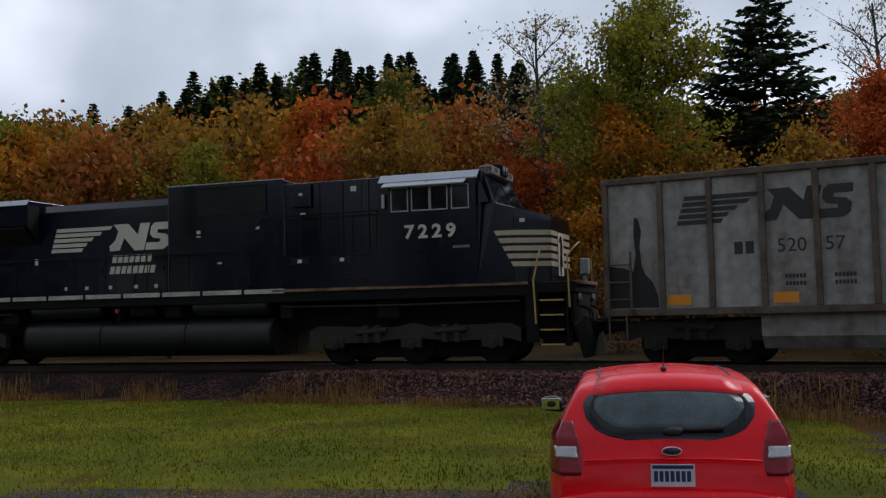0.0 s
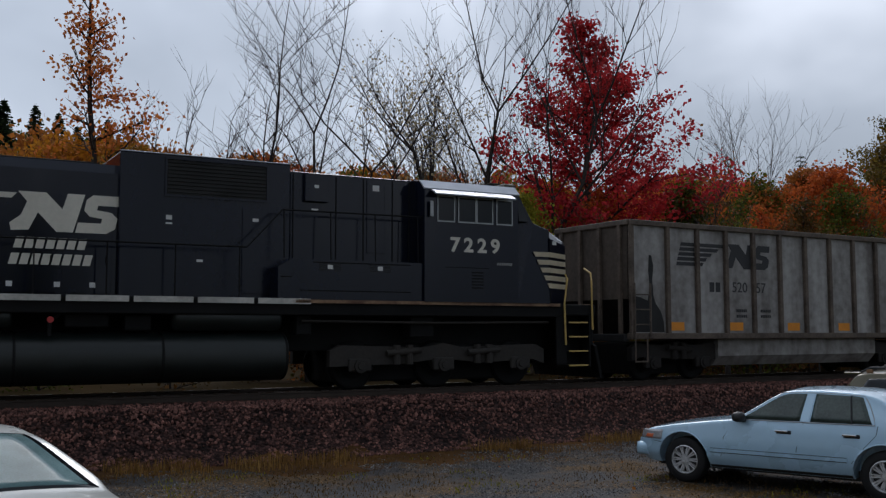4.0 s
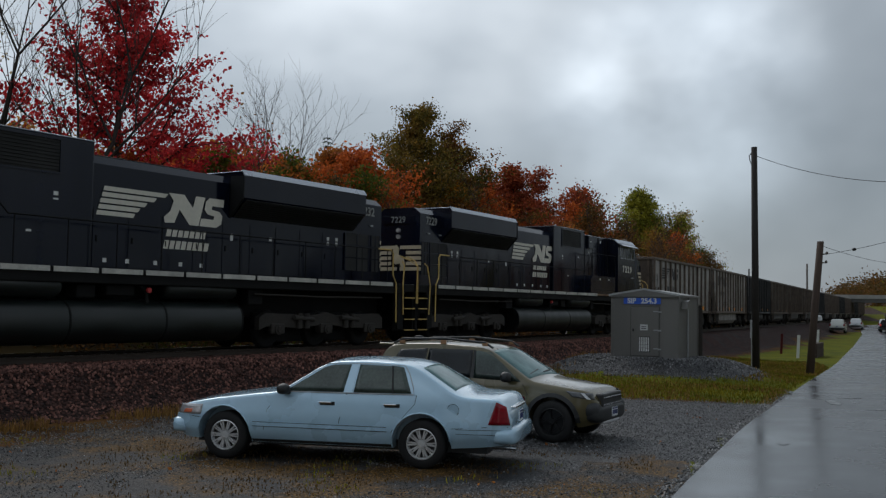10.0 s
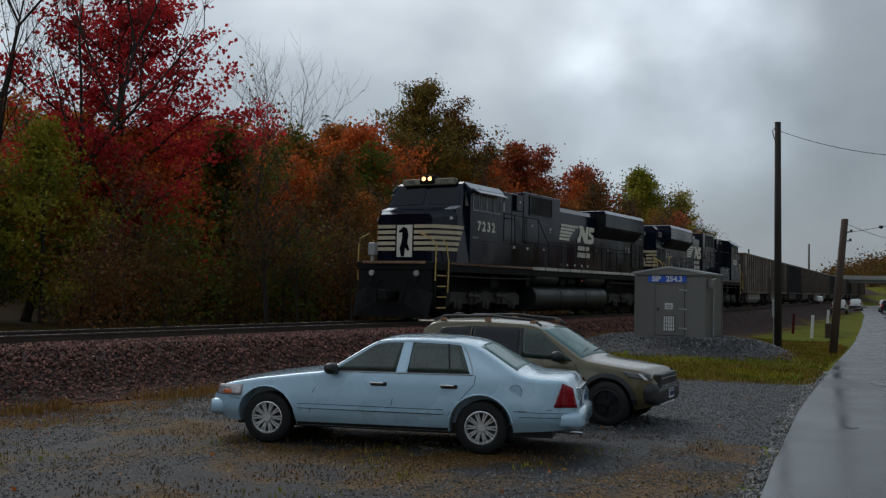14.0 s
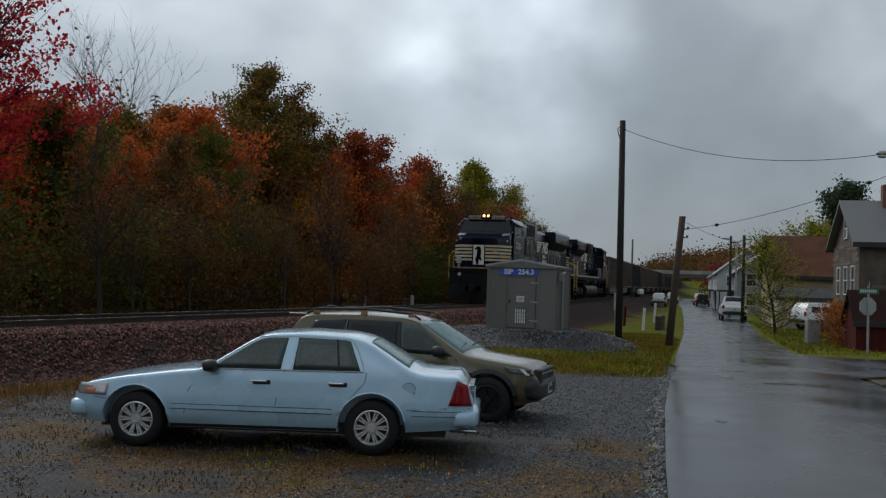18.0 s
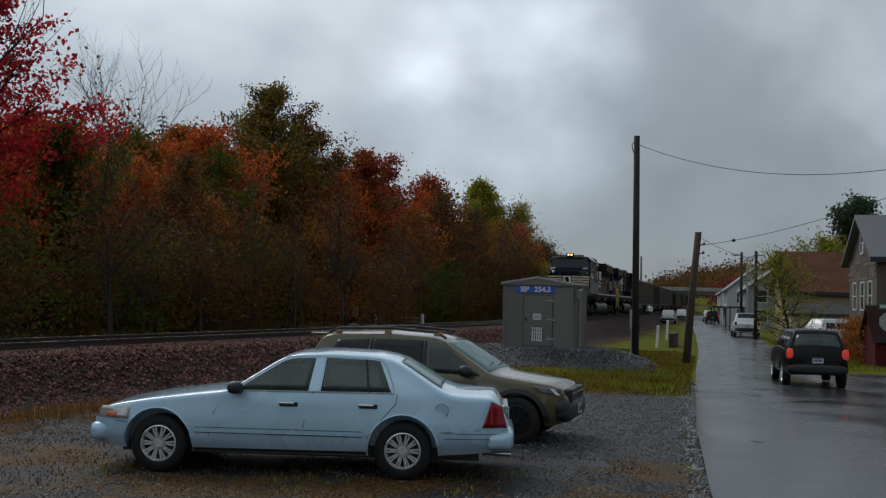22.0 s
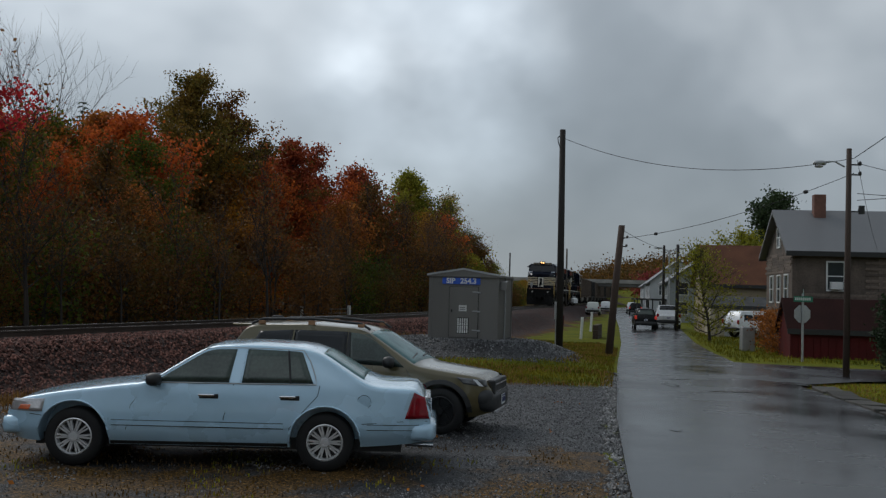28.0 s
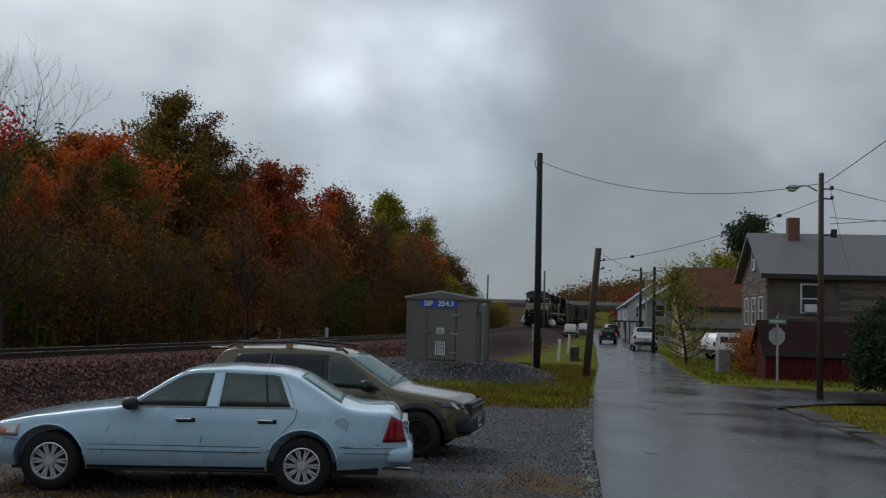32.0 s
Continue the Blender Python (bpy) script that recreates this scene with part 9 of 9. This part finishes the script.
def village():
    rot = -9.0
    z = ground_z(20.8, 34)
    h = house("stone_clad_house", pose(20.8, 34.0, z, 0, 0, rot), 9.0, 6.6, 4.80, 6.75, M["shingle_grey"], M["roof_grey"], "two-storey house in grey rough cladding with grey metal roof")
    window(h, pose(1.90, 0, 3.0), 0.70, 1.25)
    bm = bmesh.new()
    box(bm, 1.64, 2.16, -0.32, 0.0, 3.01, 3.36, 0.02)
    part("window_air_conditioner", closed(bm), M["white_paint"], h, "white window air conditioner")
    for y, zz in ((1.3, 2.4), (3.1, 2.4), (5.0, 2.4), (3.2, 5.1)):
        window(h, pose(0.0, y, zz, 0, 0, -90), 0.75, 1.25 if zz < 4 else 0.9)
    bm = bmesh.new()
    box(bm, 1.50, 2.05, 2.6, 3.15, 5.9, 7.65, 0.02)
    part("chimney", closed(bm), M["chimney_brick"], h, "short brick chimney")
    # courses of cladding
    bm = bmesh.new()
    box(bm, -0.78, 0.78, -0.035, 0.0, -0.062, 0.062, 0.010)
    src = part("cladding_course", closed(bm), M["shingle_grey"], h)
    rng = random.Random(3)
    n = 0
    for row in range(32):
        zc = 0.42 + row * 0.137
        for k in range(5):
            x = 0.80 + k * 1.60 + (0.55 if row % 2 else 0) + rng.uniform(-0.02, 0.02)
            if x > 8.3 or (0.6 < x < 3.2 and 2.85 < zc < 4.4):
                continue
            m = pose(x, rng.uniform(-0.022, 0.006), zc)
            if n == 0:
                src.matrix_basis = m
            else:
                again(src, h, m)
            n += 1
        for k in range(4):
            y = 0.80 + k * 1.60 + (0.3 if row % 2 else 0)
            if y > 6.0 or (2.2 < zc < 3.8 and min(abs(y - w) for w in (1.3, 3.1, 5.0)) < 1.2):
                continue
            again(src, h, pose(rng.uniform(-0.022, 0.006), y, zc, 0, 0, -90))
            n += 1
    sh = house("red_shed", pose(19.5, 30.6, z, 0, 0, rot), 8.0, 2.6, 1.25, 2.4, M["barn_red"], M["shed_roof"], "low dark red shed beside the house", True, 0.15)
    for k in range(26):
        bm = bmesh.new()
        box(bm, 0.04 + k * 0.305, 0.31 + k * 0.305, -0.02, 0.0, -0.3, 1.2)
        part("board", closed(bm), M["barn_red"], sh)
    # brown roofed house
    z2 = ground_z(23, 60)
    b = house("brown_roofed_house", pose(23.6, 58.0, z2, 0, 0, rot), 9.5, 8.0, 3.6, 6.3, M["siding_tan"], M["roof_brown"], "tan house with steep brown shingle roof", True)
    window(b, pose(5.6, 0, 2.1), 0.8, 1.3)
    a = house("cream_annex", pose(22.8, 54.2, z2, 0, 0, rot), 8.5, 3.2, 1.95, 2.5, M["siding_cream"], M["dark_trim"], "low cream annex with flat dark roof", True, 0.1)
    window(a, pose(4.2, 0, 0.9), 0.9, 0.7)
    bm = bmesh.new()
    box(bm, 5.0, 7.2, 0.3, 2.6, 2.5, 3.1, 0.02)
    part("deck_rail", closed(bm), M["dark_trim"], a, "dark deck railing")
    for k in range(2):
        bm = bmesh.new()
        box(bm, 0.9 + k * 1.5, 2.0 + k * 1.5, -0.03, 0, -0.3, 1.5)
        part("garage_door", closed(bm), M["siding_white"], a)
    # further down the street
    for x, y, lx, ly, e, r, wall, roof, lab in ((29.0, 92, 7, 9, 4.2, 6.6, "siding_grey", "roof_grey", "pale grey gabled house down the street"), (31.8, 113, 7, 9, 4.5, 7.2, "siding_white", "roof_grey", "white gabled house down the street"),
                                                (39.0, 150, 9, 9, 4.5, 7.6, "siding_white", "roof_grey", "far white gabled house down the street"), (52.0, 170, 12, 9, 4.5, 7.0, "siding_grey", "roof_brown", "far pale house down the street")):
        q = house("street_house", pose(x, y, ground_z(x, y), 0, 0, rot), lx, ly, e, r, M[wall], M[roof], lab, False)
        for wx in (1.6, lx - 1.6):
            for wz in (0.9, 2.9):
                window(q, pose(wx, 0, wz), 0.9, 1.2)
        for wy in (2.0, 5.0):
            window(q, pose(0, wy, 2.8, 0, 0, -90), 0.9, 1.2)
        bm = bmesh.new()
        box(bm, -1.6, 0.0, 1.0, ly - 1, 2.2, 2.4)
        for py in (1.1, ly - 1.2):
            box(bm, -1.5, -1.38, py, py + 0.12, 0, 2.2)
        part("porch", closed(bm), M["dark_trim"], q, "dark porch")
    # utility box, fence post by the hedge
    t = thing("utility_cabinet", pose(19.4, 36.0, ground_z(19.4, 36)), "grey metal utility cabinet beside the hedge", "cabinet")
    bm = bmesh.new()
    box(bm, -0.3, 0.3, -0.25, 0.25, 0, 1.15, 0.03)
    part("body", closed(bm), M["galv"], t)
    # headwall with posts at the culvert by the road
    t = thing("culvert_wall", pose(14.0, 46.5, ground_z(14.0, 46.5), 0, 0, 76), "dark timber culvert wall at the bend", "retaining wall")
    for k in range(3):
        bm = bmesh.new()
        box(bm, -1.6, 1.6, -0.15, 0.15, 0.30 * k - 0.1, 0.30 * k + 0.19, 0.02)
        part("timber", closed(bm), M["pole_brown"], t)
    for x, y, hh in ((12.7, 44.3, 1.25), (15.4, 57.5, 1.35), (12.35, 49.7, 1.2)):
        q = thing("marker_post", pose(x, y, ground_z(x, y), 0, 3, 0), "white painted marker post by the verge", "post", "marker posts")
        bm = bmesh.new()
        box(bm, -0.07, 0.07, -0.07, 0.07, -0.2, hh, 0.01)
        part("shaft", closed(bm), M["white_paint"] if y != 49.7 else M["barn_red"], q)
    # railing of the small bridge beyond the track
    q = thing("bridge_railing", pose(-3.73, 50.6, 0.55, 0, 0, 67), "low metal railing with white end posts beyond the track", "railing")
    for x in (0.0, 6.3):
        bm = bmesh.new()
        box(bm, x - 0.09, x + 0.09, -0.09, 0.09, -0.6, 0.55, 0.02)
        part("end_post", closed(bm), M["white_paint"], q, "white end post")
    for zz in (0.05, 0.32):
        bm = bmesh.new()
        tube(bm, [(0, 0, zz), (6.3, 0, zz)], 0.03, 6)
        part("rail_bar", closed(bm), M["pole_grey"], q)
    for k in range(1, 5):
        bm = bmesh.new()
        tube(bm, [(k * 1.26, 0, -0.5), (k * 1.26, 0, 0.36)], 0.03, 6)
        part("upright", closed(bm), M["pole_grey"], q)


def bridge_over():
    t = thing("road_bridge", pose(20, 200, 0, 0, 0, -6), "far concrete road bridge over the railway", "bridge")
    bm = bmesh.new()
    box(bm, -22, 30, 0, 8, 5.15, 5.45)
    part("deck", closed(bm), M["concrete"], t)
    for y in (0.2, 7.5):
        bm = bmesh.new()
        box(bm, -22, 30, y, y + 0.3, 4.45, 5.15)
        part("girder", closed(bm), M["bridge_steel"], t)
        bm = bmesh.new()
        box(bm, -22, 30, y, y + 0.25, 5.45, 5.95)
        part("parapet", closed(bm), M["concrete"], t)
    for x in (14.2,):
        bm = bmesh.new()
        box(bm, x - 0.7, x + 0.7, 0.5, 7.5, -1.5, 3.9, 0.05)
        box(bm, x - 1.4, x + 1.4, 0.2, 7.8, 3.85, 4.46, 0.05)
        part("pier", closed(bm), M["concrete"], t, "concrete pier")
    bm = bmesh.new()
    box(bm, -24, -18, -0.5, 8.5, -1.5, 6.0)
    part("abutment", closed(bm), M["concrete"], t)


def simple_car(name, m, top, wide, length, paint, label, glass_x, tail=True):
    t = thing(name, m, label, "car", "street cars")
    sh = Shell(top=top, wide=wide, low=[(-0.9, 0.35), (length, 0.4)], belt=[(-0.9, 0.95), (length, 1.1)], lean=0.4, crown=0.03, round_=0.08)
    body = part("body", sh.body(-0.85, length - 0.9, 36), M[paint], t)
    wb = length - 1.85
    cut_arches(body, ((0, 0.36), (wb, 0.36)), 0.42, wide[2][1])
    for s in (-1, 1):
        for a, b, c, d in glass_x:
            part("side_window", sh.pane((a, 1.12), (b, 1.14), (c, 1.50), (d, 1.48), s), M["car_glass_dark"], t, "", True)
        for ax in (0, wb):
            wheel(t, ax, s * (wide[2][1] - 0.03), s, 0.37, 0.24, 0.22, M["alloy"], 5, False)
        if tail:
            bm = bmesh.new()
            blob(bm, (length - 0.94, s * (wide[2][1] - 0.16), 1.02), (0.05, 0.10, 0.16))
            part("taillight", closed(bm), M["amber_lamp"] if paint == "paint_black" else M["lamp_red"], t, "lit red tail lamp" if paint == "paint_black" else "", True)
    bm = bmesh.new()
    blob(bm, (length - 0.95, 0, 0.58), (0.12, wide[2][1] - 0.08, 0.14), p=4)
    part("rear_bumper", closed(bm), M["black_plastic"], t, "", True)
    plate_bars(t, length - 0.86, 0, 0.84)
    return t, sh


SUV_TOP = [(-0.9, 0.8), (-0.8, 1.05), (0.4, 1.14), (1.1, 1.66), (1.4, 1.74), (3.4, 1.74), (3.55, 1.64), (3.78, 1.1), (3.84, 0.8)]
SUV_WIDE = [(-0.9, 0.7), (-0.6, 0.9), (0.0, 0.94), (3.2, 0.94), (3.85, 0.84)]


def street_cars():
    global MOVING_SUV, SUV_ROWS
    # straight along its lane; distance of the front axle northwards
    ys = [(0, -160), (19.0, -9.0), (20.0, 3.6), (20.5, 8.6), (21.0, 12.8), (21.5, 16.4), (22.0, 18.9), (22.5, 21.7), (23.0, 24.6), (24.0, 31.8), (25.5, 45.0), (28.0, 62.5), (30.0, 75.0), (32.0, 87.5)]
    SUV_ROWS = [(t, 9.95 + 0.1628 * y, y, 80.75 + 180) for t, y in ys]
    t, x, y, h = SUV_ROWS[0]
    MOVING_SUV, sh = simple_car("suv_car", pose(x, y, 0, 0, 0, h), SUV_TOP, SUV_WIDE, 4.75, "paint_black", "black sport utility car driving away on the wet road", ((0.7, 1.6, 1.55, 1.15), (1.7, 2.6, 2.6, 1.7), (2.7, 3.4, 3.3, 2.7)))
    part("rear_window", sh.deck(3.55, 3.70, -0.55, 0.55, off=0.01, y2=-0.65, y3=0.65), M["car_glass"], MOVING_SUV, "", True)
    small = Matrix.Scale(0.90, 4)
    for ob in MOVING_SUV.children_recursive:
        ob.location = ob.location * 0.90
        if ob.data:
            ob.data.transform(small)
    # pickup parked at the kerb
    lane = lambda v, f: np.interp(v, [p[0] for p in ROAD_L], [p[1] for p in ROAD_L]) * (1 - f) + np.interp(v, [p[0] for p in ROAD_R], [p[1] for p in ROAD_R]) * f
    x, y = 23.3, 69.0
    pk = [(-0.9, 0.8), (-0.8, 1.05), (0.5, 1.16), (1.1, 1.70), (1.4, 1.82), (2.6, 1.82), (2.9, 1.7), (2.98, 1.2), (3.1, 1.15), (4.55, 1.15), (4.62, 0.9)]
    pw = [(-0.9, 0.75), (-0.6, 0.95), (0.0, 0.98), (4.2, 0.98), (4.65, 0.94)]
    p1, s1 = simple_car("pickup_truck", pose(x, y, road_z(x, y) + 0.03, 0, 0, 260), pk, pw, 5.5, "paint_white", "white pickup truck parked at the roadside", ((0.7, 1.6, 1.6, 1.2), (1.7, 2.7, 2.6, 1.7)))
    part("rear_window", s1.deck(2.66, 2.94, -0.6, 0.6, off=0.01), M["car_glass_dark"], p1, "", True)
    spots = [(27.0, 53.2, 200, "paint_white", "white car parked by the cream annex"), (31.0, 53.0, 190, "paint_silver", "silver car parked by the cream annex"), (33.0, 150.0, 258, "paint_white", "white car parked down the street"),
             (33.2, 128.0, 258, "paint_black", "dark car parked down the street"), (35.0, 139.0, 258, "paint_white", "white car parked down the street"), (24.0, 128.0, 150, "paint_white", "white car far down the street"), (26.0, 120.0, 258, "paint_silver", "grey car far down the street")]
    for x, y, r, c, lab in spots:
        simple_car("parked_car", pose(x, y, max(ground_z(x, y), road_z(x, y) if x < 26 and y < 110 else -9) + 0.03, 0, 0, r), SUV_TOP, SUV_WIDE, 4.75, c, lab, ((0.7, 1.6, 1.55, 1.15), (1.7, 2.6, 2.6, 1.7), (2.7, 3.4, 3.3, 2.7)))


build_ground()
booth()
poles()
stop_sign()
village()
bridge_over()
blue_sedan(pose(0.0, 0.935, 0.0))
olive_suv(pose(4.50, 4.15, 0.0, 0, 0, 166) @ Matrix.Scale(0.965, 4))
red_hatchback(pose(-2.15, -14.50, 0.36, 0, 0, -1.3) @ Matrix.Scale(0.965, 4))
silver_sedan(pose(-2.25, -10.79, 0.27, 0, 0, -6.7) @ Matrix.Diagonal((1, 1, 0.945, 1)))
street_cars()
plant()
ground_cover()
build_track()

# ---- motion ----
SPEED = 5.87
PITCH = CAR_LEN + 1.0


def nose_at(t):
    """Distance along the track of the leading nose of the far-facing engine."""
    return float(np.interp(t, [0, 2, 4, 6, 8, 10, 12, 40], [-17.2, -4.65, 7.2, 19.15, 30.95, 42.6, 54.4, 54.4 + SPEED * 28]))


def along(s, reach, flip=False):
    """Pose of a rail vehicle with its bogies reach metres either side of s."""
    xa, ya, _ = track(s - reach)
    xb, yb, _ = track(s + reach)
    h = math.degrees(math.atan2(yb - ya, xb - xa))
    return pose((xa + xb) / 2, (ya + yb) / 2, RAIL_Z, 0, 0, h + (180 if flip else 0))


def train_rows(offset, reach, flip=False):
    return [(t, along(nose_at(t) + offset, reach, flip)) for t in range(33)]


def build_train():
    made = []
    a = locomotive(along(nose_at(0) - 9.6, 7), "7229", "black freight locomotive with white emblem, coupled to coal cars", 1)
    made.append((a, -9.6, 7.0, False))
    b = locomotive(along(nose_at(0) - 36.2, 7, True), "7232", "black rear locomotive with cream-striped nose and lit headlights", -1)
    made.append((b, -36.2, 7.0, True))
    kinds = [("hopper_grey", True, "weathered grey coal car with black emblem, heaped with coal"), ("hopper_grey", True, "weathered grey coal car with black emblem, heaped with coal"),
             ("hopper_black", False, "black ribbed coal car heaped with coal"), ("hopper_dark", False, "grimy brown coal car heaped with coal")]
    first = {}
    for k in range(15):
        paint, marked, lab = kinds[k] if k < 4 else kinds[3 if k % 3 else 2]
        off = 1.80 + CAR_LEN / 2 + k * PITCH
        m = along(nose_at(0) + off, 4.5, True)
        if paint in first:
            car = copy_thing(first[paint], m)
        else:
            car = first[paint] = coal_car(m, M[paint], lab, marked)
        made.append((car, off, 4.5, True))
    return made


TRAIN = build_train()


def motions():
    for ob, off, reach, flip in TRAIN:
        walk(ob, train_rows(off, reach, flip))
    walk(MOVING_SUV, [(t, pose(x, y, road_z(x, y) + 0.035, 0, 0, h)) for t, x, y, h in SUV_ROWS])


motions()
